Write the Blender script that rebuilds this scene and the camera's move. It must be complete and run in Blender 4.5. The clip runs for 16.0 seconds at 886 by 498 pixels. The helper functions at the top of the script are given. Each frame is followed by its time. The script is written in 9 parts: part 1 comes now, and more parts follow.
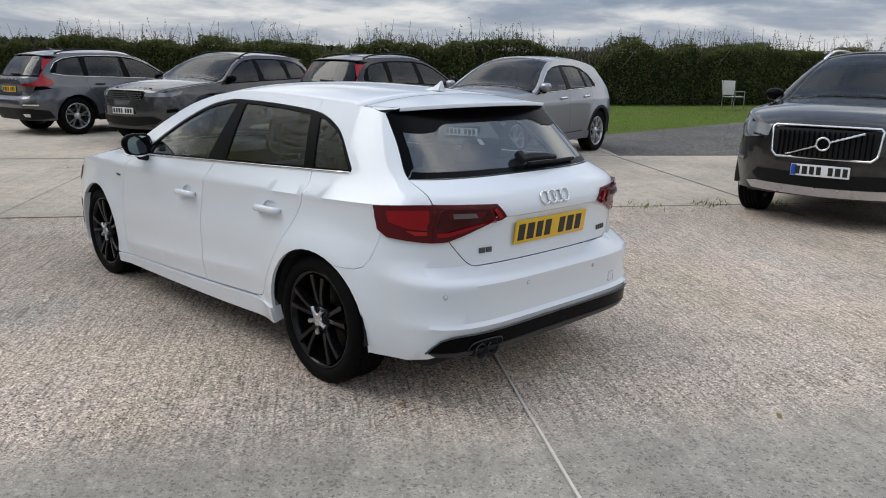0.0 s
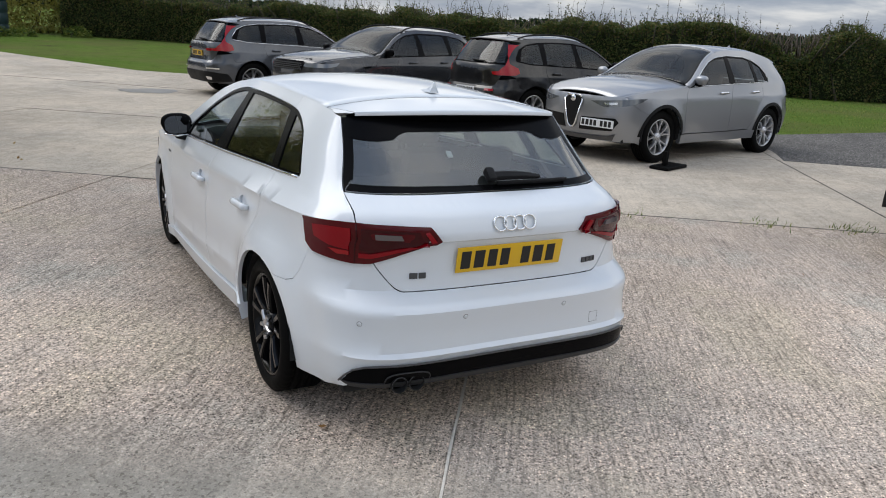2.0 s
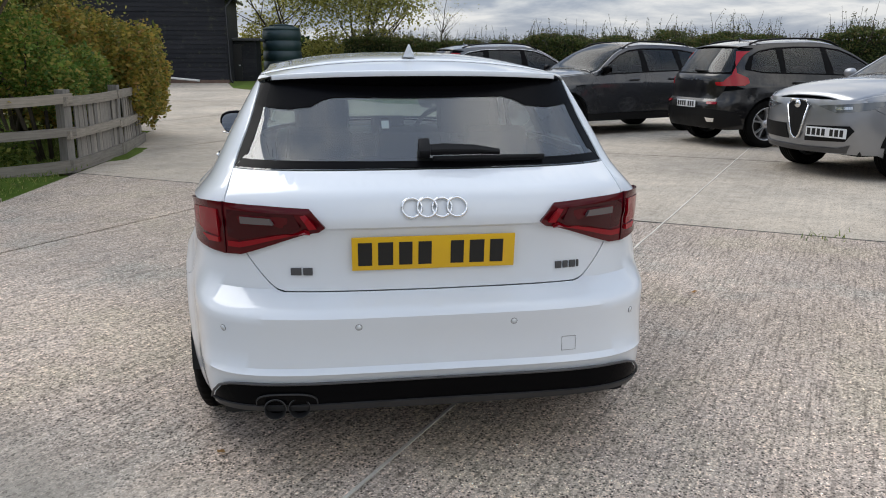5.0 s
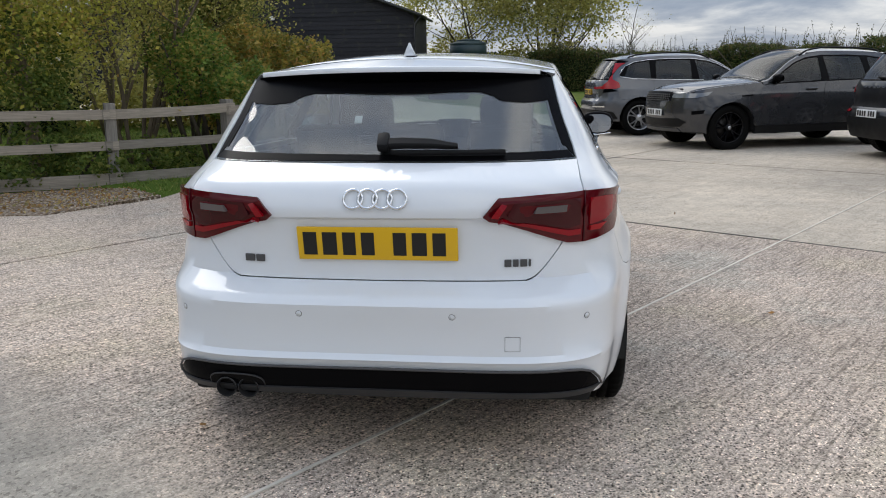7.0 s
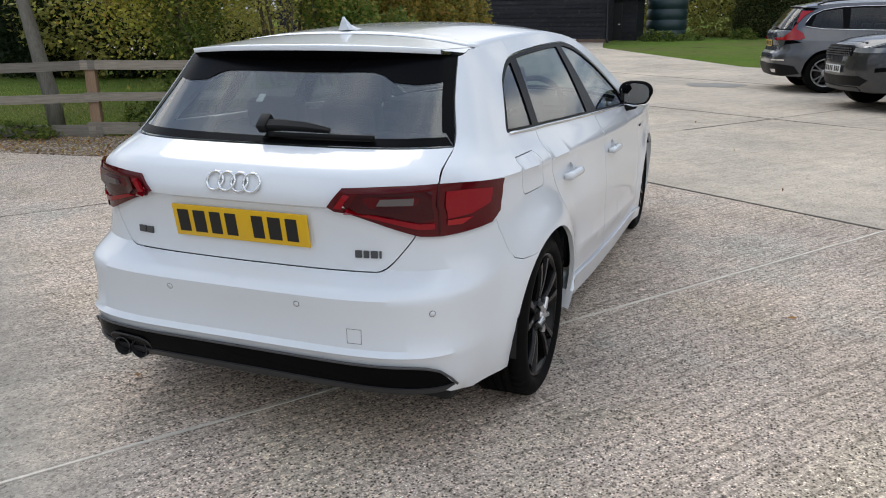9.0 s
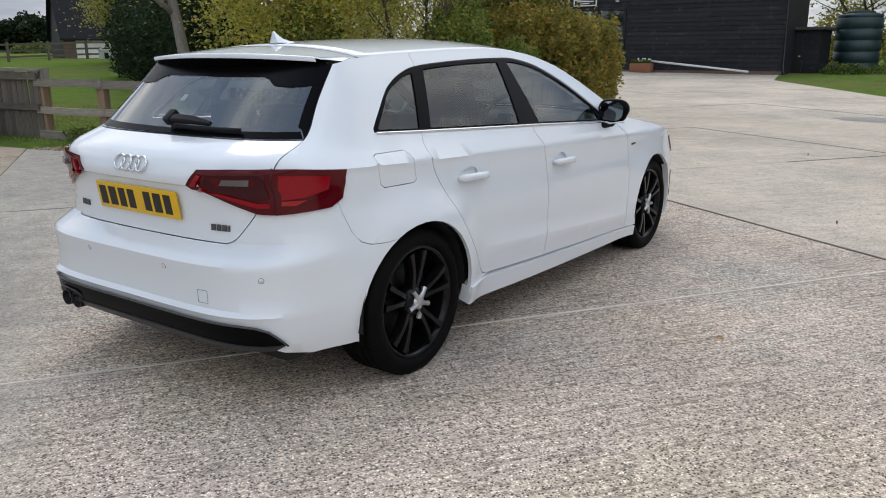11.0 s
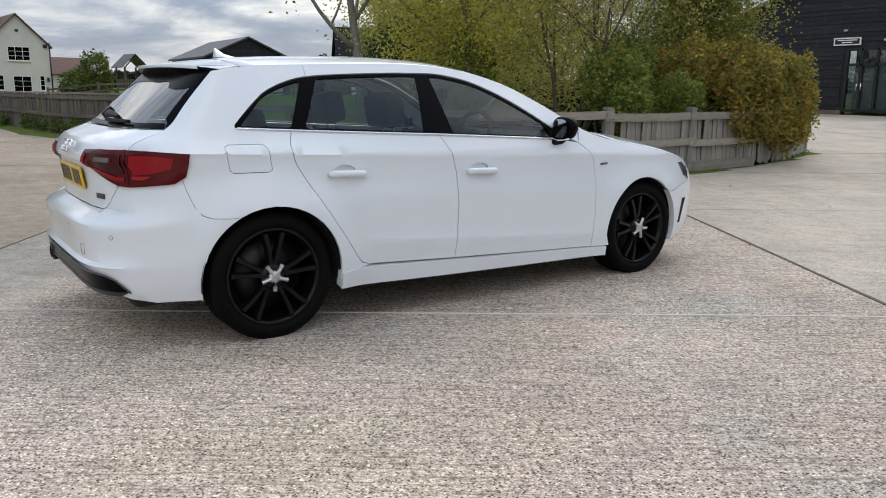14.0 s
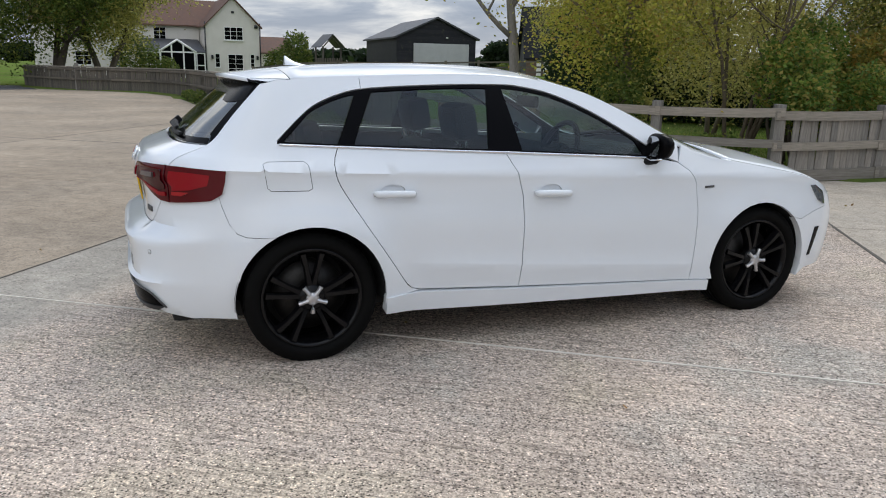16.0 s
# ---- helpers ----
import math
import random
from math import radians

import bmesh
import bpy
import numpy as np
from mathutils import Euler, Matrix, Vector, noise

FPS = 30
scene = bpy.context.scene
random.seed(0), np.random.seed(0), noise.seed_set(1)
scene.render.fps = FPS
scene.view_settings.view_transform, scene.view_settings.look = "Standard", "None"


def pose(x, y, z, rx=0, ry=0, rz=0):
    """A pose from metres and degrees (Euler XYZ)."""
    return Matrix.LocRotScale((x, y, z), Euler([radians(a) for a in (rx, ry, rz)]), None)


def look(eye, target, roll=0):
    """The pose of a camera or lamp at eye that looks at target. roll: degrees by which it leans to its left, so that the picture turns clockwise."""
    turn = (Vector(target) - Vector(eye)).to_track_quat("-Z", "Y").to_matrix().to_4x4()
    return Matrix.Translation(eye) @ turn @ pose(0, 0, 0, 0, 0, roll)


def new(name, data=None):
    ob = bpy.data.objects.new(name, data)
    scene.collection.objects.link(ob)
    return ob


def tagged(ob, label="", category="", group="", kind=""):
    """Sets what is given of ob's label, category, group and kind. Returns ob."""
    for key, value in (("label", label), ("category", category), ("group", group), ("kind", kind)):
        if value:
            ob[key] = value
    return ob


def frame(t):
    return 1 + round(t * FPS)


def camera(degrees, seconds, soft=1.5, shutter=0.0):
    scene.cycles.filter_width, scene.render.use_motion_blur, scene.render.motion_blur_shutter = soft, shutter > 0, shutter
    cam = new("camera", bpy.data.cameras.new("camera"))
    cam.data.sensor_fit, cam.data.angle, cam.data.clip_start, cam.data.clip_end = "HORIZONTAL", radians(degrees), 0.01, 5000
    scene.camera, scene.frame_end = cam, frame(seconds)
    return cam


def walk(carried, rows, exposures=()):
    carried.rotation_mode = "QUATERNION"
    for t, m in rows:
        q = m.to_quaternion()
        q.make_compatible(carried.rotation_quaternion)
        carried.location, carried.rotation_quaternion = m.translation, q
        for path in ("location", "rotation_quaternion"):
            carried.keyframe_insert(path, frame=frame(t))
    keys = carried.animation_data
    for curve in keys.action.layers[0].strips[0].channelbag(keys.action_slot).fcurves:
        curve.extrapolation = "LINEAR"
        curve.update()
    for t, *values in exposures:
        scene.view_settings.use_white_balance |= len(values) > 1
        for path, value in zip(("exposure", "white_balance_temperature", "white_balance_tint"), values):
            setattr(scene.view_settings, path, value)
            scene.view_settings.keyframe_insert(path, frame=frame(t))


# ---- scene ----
cam = camera(59.4, 16.0, 1.0)
PATH = [
    (0, (-2.859, -2.963, 1.509), (-1.512, -1.559, 1.044), 0.9),
    (0.5, (-2.566, -3.004, 1.556), (-1.297, -1.536, 1.07), 1.8),
    (1, (-2.242, -3.108, 1.615), (-1.067, -1.572, 1.105), 2.7),
    (1.5, (-2.002, -3.187, 1.647), (-0.941, -1.577, 1.115), 3.3),
    (2, (-1.779, -3.326, 1.67), (-0.842, -1.645, 1.125), 3.4),
    (2.5, (-1.513, -3.462, 1.66), (-0.696, -1.722, 1.11), 2.8),
    (3, (-1.262, -3.415, 1.607), (-0.556, -1.624, 1.062), 2.1),
    (3.2, (-1.168, -3.358, 1.598), (-0.506, -1.55, 1.057), 1.8),
    (5.3, (-0.181, -3.089, 1.305), (0.02, -1.154, 0.842), -0.1),
    (5.5, (-0.108, -3.101, 1.265), (0.049, -1.159, 0.811), -0.1),
    (6, (0.069, -3.172, 1.218), (0.108, -1.221, 0.782), -0.5),
    (6.5, (0.219, -3.197, 1.246), (0.132, -1.245, 0.82), -0.6),
    (7, (0.484, -3.108, 1.296), (0.263, -1.169, 0.857), -0.7),
    (7.5, (0.793, -3.068, 1.34), (0.44, -1.154, 0.877), -0.8),
    (8, (1.063, -2.994, 1.38), (0.583, -1.118, 0.879), -1.0),
    (8.5, (1.272, -2.844, 1.398), (0.675, -1.013, 0.861), -1.1),
    (9, (1.523, -2.757, 1.409), (0.815, -0.975, 0.84), -0.6),
    (9.2, (1.65, -2.735, 1.42), (0.899, -0.972, 0.846), -0.5),
    (11.3, (2.889, -2.412, 1.324), (1.723, -0.859, 0.847), -0.4),
    (11.5, (3.003, -2.35, 1.323), (1.805, -0.819, 0.854), -0.6),
    (12, (3.307, -2.209, 1.263), (2.028, -0.742, 0.801), -0.9),
    (12.5, (3.59, -2.081, 1.224), (2.23, -0.684, 0.776), -1.1),
    (13, (3.828, -1.875, 1.194), (2.384, -0.561, 0.762), -0.9),
    (13.5, (4.118, -1.709, 1.174), (2.595, -0.481, 0.759), -0.2),
    (14, (4.308, -1.465, 1.194), (2.711, -0.329, 0.799), 0.6),
    (14.5, (4.407, -1.201, 1.305), (2.746, -0.157, 0.918), 1.6),
    (15, (4.552, -1.03, 1.396), (2.836, -0.081, 1.003), 2.1),
    (15.5, (4.561, -0.856, 1.41), (2.794, -0.016, 0.993), 2.1),
    (16, (4.309, -0.728, 1.373), (2.499, -0.008, 0.919), 1.2),
]
walk(cam, [(t, look(eye, target, roll)) for t, eye, target, roll in PATH], [(0, 0.0), (3, 0.1), (6, 0.12), (9, 0.15), (16, 0.2)])


# ---- sky, sun ----
world = bpy.data.worlds.new("world")
scene.world = world
world.use_nodes = True
SUN_EL, SUN_AZ = 48, 318


def sky_world():
    nt = world.node_tree
    nt.nodes.clear()
    n, l = nt.nodes.new, nt.links.new
    out, bg = n("ShaderNodeOutputWorld"), n("ShaderNodeBackground")
    sky = n("ShaderNodeTexSky")
    sky.sky_type, sky.sun_disc = "NISHITA", False
    sky.sun_elevation, sky.sun_rotation = radians(SUN_EL), radians(SUN_AZ)
    sky.air_density, sky.dust_density = 1.2, 2.0
    tc, sep = n("ShaderNodeTexCoord"), n("ShaderNodeSeparateXYZ")
    l(tc.outputs["Generated"], sep.inputs[0])
    up = n("ShaderNodeMath")
    up.operation = "ADD"
    l(sep.outputs["Z"], up.inputs[0])
    up.inputs[1].default_value = 0.17
    low = n("ShaderNodeMath")
    low.operation = "MAXIMUM"
    l(up.outputs[0], low.inputs[0])
    low.inputs[1].default_value = 0.04
    div = n("ShaderNodeVectorMath")
    div.operation = "DIVIDE"
    l(tc.outputs["Generated"], div.inputs[0])
    com = n("ShaderNodeCombineXYZ")
    l(low.outputs[0], com.inputs[0])
    l(low.outputs[0], com.inputs[1])
    com.inputs[2].default_value = 1.0
    l(com.outputs[0], div.inputs[1])
    big = n("ShaderNodeTexNoise")
    big.inputs["Scale"].default_value, big.inputs["Detail"].default_value = 1.25, 9
    big.inputs["Roughness"].default_value, big.inputs["Distortion"].default_value = 0.56, 0.25
    l(div.outputs[0], big.inputs["Vector"])
    tone = n("ShaderNodeValToRGB")
    e = tone.color_ramp.elements
    e[0].position, e[0].color = 0.38, (0.28, 0.37, 0.54, 1)
    e[1].position, e[1].color = 0.62, (1.31, 1.30, 1.28, 1)
    for at, c in ((0.46, (0.44, 0.52, 0.67, 1)), (0.53, (0.80, 0.85, 0.93, 1))):
        k = e.new(at)
        k.color = c
    l(big.outputs["Fac"], tone.inputs[0])
    # a paler band lies along the horizon
    band = n("ShaderNodeMapRange")
    band.inputs["From Min"].default_value, band.inputs["From Max"].default_value = 0.0, 0.10
    band.inputs["To Min"].default_value, band.inputs["To Max"].default_value = 0.6, 0.0
    l(sep.outputs["Z"], band.inputs["Value"])
    pale = n("ShaderNodeMix")
    pale.data_type = "RGBA"
    l(band.outputs[0], pale.inputs["Factor"])
    l(tone.outputs[0], pale.inputs["A"])
    pale.inputs["B"].default_value = (0.82, 0.87, 0.95, 1)
    # an overcast sky is brighter overhead than at the horizon
    rise = n("ShaderNodeMapRange")
    rise.inputs["To Min"].default_value, rise.inputs["To Max"].default_value = 0.62, 1.62
    l(sep.outputs["Z"], rise.inputs["Value"])
    dome = n("ShaderNodeVectorMath")
    dome.operation = "SCALE"
    l(pale.outputs["Result"], dome.inputs[0])
    l(rise.outputs[0], dome.inputs["Scale"])
    dim = n("ShaderNodeMix")
    dim.data_type, dim.blend_type = "RGBA", "MULTIPLY"
    dim.inputs["Factor"].default_value = 1.0
    l(sky.outputs[0], dim.inputs["A"])
    dim.inputs["B"].default_value = (0.1, 0.1, 0.1, 1)
    both = n("ShaderNodeMix")
    both.data_type = "RGBA"
    both.inputs["Factor"].default_value = 0.9
    l(dim.outputs["Result"], both.inputs["A"])
    l(dome.outputs[0], both.inputs["B"])
    l(both.outputs["Result"], bg.inputs["Color"])
    bg.inputs["Strength"].default_value = 0.99
    l(bg.outputs[0], out.inputs["Surface"])


sky_world()
sun = new("sun", bpy.data.lights.new("sun", "SUN"))
sun.data.energy, sun.data.angle, sun.data.color = 1.2, radians(36), (1.0, 0.96, 0.9)
az = radians(SUN_AZ)
sun.matrix_world = look((0, 0, 0), (-math.sin(az) * math.cos(radians(SUN_EL)), -math.cos(az) * math.cos(radians(SUN_EL)), -math.sin(radians(SUN_EL))))


# ---- materials ----
def material(name, color, rough=0.5, metal=0.0, coat=0.0, spec=0.5):
    m = bpy.data.materials.new(name)
    m.use_nodes = True
    b = m.node_tree.nodes["Principled BSDF"]
    b.inputs["Base Color"].default_value = (*color, 1)
    b.inputs["Roughness"].default_value, b.inputs["Metallic"].default_value = rough, metal
    b.inputs["Coat Weight"].default_value, b.inputs["Specular IOR Level"].default_value = coat, spec
    b.inputs["Coat Roughness"].default_value = 0.04
    return m, m.node_tree, b


def tex_noise(nt, scale, detail=6, rough=0.6, stretch=None, turn=0.0, vec=None):
    """A noise in object metres, stretched if asked."""
    n, l = nt.nodes.new, nt.links.new
    tc = n("ShaderNodeTexCoord")
    mp = n("ShaderNodeMapping")
    mp.inputs["Rotation"].default_value = (0, 0, radians(turn))
    if stretch:
        mp.inputs["Scale"].default_value = stretch
    l(tc.outputs["Object"], mp.inputs["Vector"])
    t = n("ShaderNodeTexNoise")
    t.inputs["Scale"].default_value, t.inputs["Detail"].default_value, t.inputs["Roughness"].default_value = scale, detail, rough
    l(mp.outputs[0], t.inputs["Vector"])
    return t.outputs["Fac"]


def ramp(nt, fac, stops):
    r = nt.nodes.new("ShaderNodeValToRGB")
    e = r.color_ramp.elements
    while len(e) < len(stops):
        e.new(0.5)
    for k, (at, c) in zip(e, stops):
        k.position, k.color = at, (*c, 1)
    nt.links.new(fac, r.inputs[0])
    return r.outputs[0]


def blend(nt, a, b, fac, kind="MIX"):
    m = nt.nodes.new("ShaderNodeMix")
    m.data_type, m.blend_type = "RGBA", kind
    for sock, v in (("A", a), ("B", b), ("Factor", fac)):
        if isinstance(v, (float, int)):
            m.inputs[sock].default_value = v
        elif isinstance(v, tuple):
            m.inputs[sock].default_value = (*v, 1)
        else:
            nt.links.new(v, m.inputs[sock])
    return m.outputs["Result"]


def bump(nt, b, height, strength, distance, last=None):
    k = nt.nodes.new("ShaderNodeBump")
    k.inputs["Strength"].default_value, k.inputs["Distance"].default_value = strength, distance
    nt.links.new(height, k.inputs["Height"])
    if last is not None:
        nt.links.new(last, k.inputs["Normal"])
    nt.links.new(k.outputs[0], b.inputs["Normal"])
    return k.outputs[0]


def mottled(name, dark, light, rough=0.6, scale=6.0, metal=0.0, coat=0.0, relief=0.0, fine=60.0, stretch=None, turn=0.0, spec=0.5):
    """A surface whose colour wanders between two tones at two scales, with fine relief."""
    m, nt, b = material(name, light, rough, metal, coat, spec)
    big, small = tex_noise(nt, scale, 5, 0.6, stretch, turn), tex_noise(nt, fine, 4, 0.7, stretch, turn)
    mixed = blend(nt, big, small, 0.4)
    nt.links.new(ramp(nt, mixed, ((0.32, dark), (0.68, light))), b.inputs["Base Color"])
    nt.links.new(ramp(nt, big, ((0.3, (rough * 0.85,) * 3), (0.7, (min(1, rough * 1.12),) * 3))), b.inputs["Roughness"])
    if relief:
        bump(nt, b, small, 0.6, relief)
    return m


def car_paint(name, color, metal=0.0, rough=0.32, dust=(0.4, 0.37, 0.32)):
    m, nt, b = material(name, color, rough, metal, 1.0, 0.12)
    film = tex_noise(nt, 2.3, 6, 0.7)
    c = blend(nt, color, dust, ramp(nt, film, ((0.45, (0, 0, 0)), (0.85, (0.10, 0.10, 0.10)))))
    nt.links.new(c, b.inputs["Base Color"])
    nt.links.new(ramp(nt, film, ((0.3, (0.02,) * 3), (0.8, (0.09,) * 3))), b.inputs["Coat Roughness"])
    return m


def pane_glass(name, tint, gloss=0.02, mirrored=0.075, dusty=0.006, sheen=1.0):
    m = bpy.data.materials.new(name)
    m.use_nodes = True
    nt = m.node_tree
    nt.nodes.clear()
    n, l = nt.nodes.new, nt.links.new
    out, mix = n("ShaderNodeOutputMaterial"), n("ShaderNodeMixShader")
    tr, gl, fr = n("ShaderNodeBsdfTransparent"), n("ShaderNodeBsdfGlossy"), n("ShaderNodeLayerWeight")
    tr.inputs[0].default_value = (*tint, 1)
    gl.inputs["Roughness"].default_value = gloss
    gl.inputs["Color"].default_value = (sheen, sheen, sheen, 1)
    fr.inputs["Blend"].default_value = 0.5
    rise, scale = n("ShaderNodeMath"), n("ShaderNodeMath")
    rise.operation, scale.operation = "POWER", "MULTIPLY_ADD"
    rise.inputs[1].default_value = 3.8
    scale.inputs[1].default_value, scale.inputs[2].default_value = 0.95 - mirrored, mirrored
    l(fr.outputs["Facing"], rise.inputs[0])
    l(rise.outputs[0], scale.inputs[0])
    l(scale.outputs[0], mix.inputs[0])
    # a thin film of dust scatters a little light
    dust, film = n("ShaderNodeBsdfDiffuse"), n("ShaderNodeMixShader")
    dust.inputs[0].default_value = (0.5, 0.52, 0.5, 1)
    film.inputs[0].default_value = dusty
    l(tr.outputs[0], film.inputs[1])
    l(dust.outputs[0], film.inputs[2])
    l(film.outputs[0], mix.inputs[1])
    l(gl.outputs[0], mix.inputs[2])
    l(mix.outputs[0], out.inputs[0])
    return m


WHITE = car_paint("white_paint", (0.735, 0.77, 0.805), 0.0, 0.3, (0.62, 0.60, 0.56))
GREY = car_paint("grey_paint", (0.085, 0.092, 0.106), 0.5, 0.27)
DARKGREY = car_paint("dark_grey_paint", (0.046, 0.048, 0.054), 0.5, 0.26)
BLACKPAINT = car_paint("black_paint", (0.008, 0.008, 0.009), 0.1, 0.3)
SILVER = car_paint("silver_paint", (0.30, 0.31, 0.33), 0.75, 0.34)
BLACKGLOSS = material("black_gloss", (0.003, 0.003, 0.0035), 0.25, 0, 0.0, 0.05)[0]
BLACKTRIM = mottled("black_trim", (0.008, 0.008, 0.008), (0.010, 0.010, 0.011), 0.5, 9, relief=0.0003, fine=700, spec=0.15)
GREYTRIM = mottled("grey_trim", (0.05, 0.05, 0.052), (0.075, 0.075, 0.077), 0.45, 9, relief=0.0002, fine=600)
DARKTRIM = mottled("dark_lip", (0.026, 0.026, 0.027), (0.04, 0.04, 0.041), 0.4, 9, relief=0.0002, fine=600, spec=0.3)
RUBBER = mottled("tyre_rubber", (0.003, 0.003, 0.003), (0.006, 0.006, 0.0058), 0.65, 12, relief=0.0006, fine=300, spec=0.06)
CHROME = material("chrome", (0.78, 0.79, 0.80), 0.12, 1.0)[0]
ALLOYBLACK = mottled("black_alloy", (0.003, 0.003, 0.0035), (0.006, 0.006, 0.007), 0.18, 10, spec=0.22)
ALLOYSILVER = mottled("silver_alloy", (0.50, 0.50, 0.51), (0.62, 0.62, 0.63), 0.3, 10, metal=0.85)
DISC = mottled("brake_steel", (0.025, 0.024, 0.023), (0.05, 0.048, 0.047), 0.45, 20, metal=0.9)
LAMPRED = material("lamp_red", (0.25, 0.003, 0.009), 0.08, 0, 0.0, 0.35)[0]
LAMPDARK = material("lamp_dark_red", (0.045, 0.001, 0.004), 0.08, 0, 0.0, 0.35)[0]
LAMPMID = material("lamp_mid_red", (0.085, 0.0015, 0.005), 0.08, 0, 0.0, 0.35)[0]
LAMPBRIGHT = material("lamp_bright_red", (0.32, 0.008, 0.012), 0.12, 0, 0.0)[0]
LAMPCLEAR = material("lamp_clear", (0.15, 0.13, 0.13), 0.1, 0.3, 0.0)[0]
HEADLAMP = material("headlamp_lens", (0.16, 0.17, 0.18), 0.08, 0.5, 1.0)[0]
PLATEY = material("plate_yellow", (0.74, 0.44, 0.006), 0.3, 0, 0.3)[0]
PLATEW = material("plate_white", (0.72, 0.73, 0.74), 0.3, 0, 0.3)[0]
PLATEBLUE = material("plate_blue", (0.01, 0.07, 0.42), 0.3, 0, 0.3)[0]
INK = material("plate_ink", (0.008, 0.008, 0.008), 0.4)[0]
SEAT = mottled("dark_seat_cloth", (0.012, 0.012, 0.013), (0.028, 0.028, 0.03), 0.85, 14, relief=0.0008, fine=500)
LINER = mottled("dark_liner", (0.006, 0.006, 0.006), (0.012, 0.012, 0.012), 0.9, 14)
HEADLINER = mottled("grey_headliner", (0.10, 0.10, 0.10), (0.14, 0.14, 0.138), 0.9, 14)
GLASS = pane_glass("tinted_glass", (0.47, 0.56, 0.54), 0.02, 0.05, 0.003)
REARGLASS = pane_glass("rear_window_glass", (0.60, 0.66, 0.64), 0.02, 0.12, 0.025)
GLASSFAR = pane_glass("dark_glass", (0.22, 0.27, 0.28), 0.02, 0.06, 0.001, 0.6)
MIRROR = material("mirror", (0.42, 0.44, 0.47), 0.02, 1.0)[0]


# ---- small building tools ----
def link_mesh(name, verts, faces, mat, smooth=True, sharp=None):
    me = bpy.data.meshes.new(name)
    me.from_pydata([tuple(map(float, v)) for v in verts], [], [tuple(map(int, f)) for f in faces])
    for k in (mat if isinstance(mat, (list, tuple)) else [mat]):
        me.materials.append(k)
    if smooth:
        me.polygons.foreach_set("use_smooth", [True] * len(me.polygons))
    me.update()
    return me


def part(name, bm, mat, parent=None, label="", smooth=True, flat_angle=35):
    me = bpy.data.meshes.new(name)
    if smooth:
        lim = radians(flat_angle)
        for f in bm.faces:
            f.smooth = True
        for e in bm.edges:
            if len(e.link_faces) == 2 and e.calc_face_angle(0) > lim:
                e.smooth = False
    bm.to_mesh(me)
    bm.free()
    for k in (mat if isinstance(mat, (list, tuple)) else [mat]):
        me.materials.append(k)
    ob = new(name, me)
    if parent is not None:
        ob.parent = parent
    if label:
        tagged(ob, label)
    return ob


def mesh_part(name, verts, faces, mat, parent=None, label="", smooth=True, flat_angle=35):
    bm = bmesh.new()
    vs = [bm.verts.new(tuple(map(float, v))) for v in verts]
    for f in faces:
        try:
            bm.faces.new([vs[i] for i in f])
        except ValueError:
            pass
    return part(name, bm, mat, parent, label, smooth, flat_angle)


def thing(name, label, category, group="", m=None, kind=""):
    e = new(name)
    tagged(e, label, category, group, kind)
    if m is not None:
        e.matrix_basis = m
    return e


def box_bm(lo, hi, bevel=0.0, bm=None, m=None):
    bm = bm or bmesh.new()
    lo, hi = Vector(lo), Vector(hi)
    r = bmesh.ops.create_cube(bm, size=1.0)
    mid, size = (lo + hi) / 2, hi - lo
    for v in r["verts"]:
        v.co = Vector((v.co.x * size.x, v.co.y * size.y, v.co.z * size.z)) + mid
    if bevel:
        es = list({e for v in r["verts"] for e in v.link_edges})
        bmesh.ops.bevel(bm, geom=es, offset=bevel, segments=2, affect="EDGES", profile=0.6)
    if m is not None:
        bmesh.ops.transform(bm, matrix=m, verts=bm.verts)
    return bm


def lathe(profile, n=48, axis="x"):
    """Turns (radius, along) points about an axis through the origin."""
    bm = bmesh.new()
    rings = []
    for i in range(n):
        a = 2 * math.pi * i / n
        rings.append([bm.verts.new((d, r * math.cos(a), r * math.sin(a))) for r, d in profile])
    for i in range(n):
        p, q = rings[i], rings[(i + 1) % n]
        for j in range(len(profile) - 1):
            bm.faces.new((p[j], p[j + 1], q[j + 1], q[j]))
    return bm


def tube(points, radius, n=8, closed=False, caps=True, bm=None, flat=1.0):
    """A round bar along points; radius may be a list."""
    bm = bm or bmesh.new()
    pts = [Vector(p) for p in points]
    rings = []
    for i, p in enumerate(pts):
        a = pts[i - 1] if i or closed else pts[i]
        b = pts[(i + 1) % len(pts)] if i + 1 < len(pts) or closed else pts[i]
        t = (b - a).normalized()
        u = t.cross(Vector((0, 0, 1)))
        u = u.normalized() if u.length > 1e-4 else Vector((1, 0, 0))
        v = u.cross(t)
        r = radius[i] if isinstance(radius, (list, tuple)) else radius
        rings.append([bm.verts.new(p + u * (r * math.cos(2 * math.pi * k / n)) + v * (r * flat * math.sin(2 * math.pi * k / n))) for k in range(n)])
    last = len(pts) if closed else len(pts) - 1
    for i in range(last):
        p, q = rings[i], rings[(i + 1) % len(pts)]
        for k in range(n):
            bm.faces.new((p[k], p[(k + 1) % n], q[(k + 1) % n], q[k]))
    if caps and not closed:
        bm.faces.new(rings[0][::-1])
        bm.faces.new(rings[-1])
    return bm


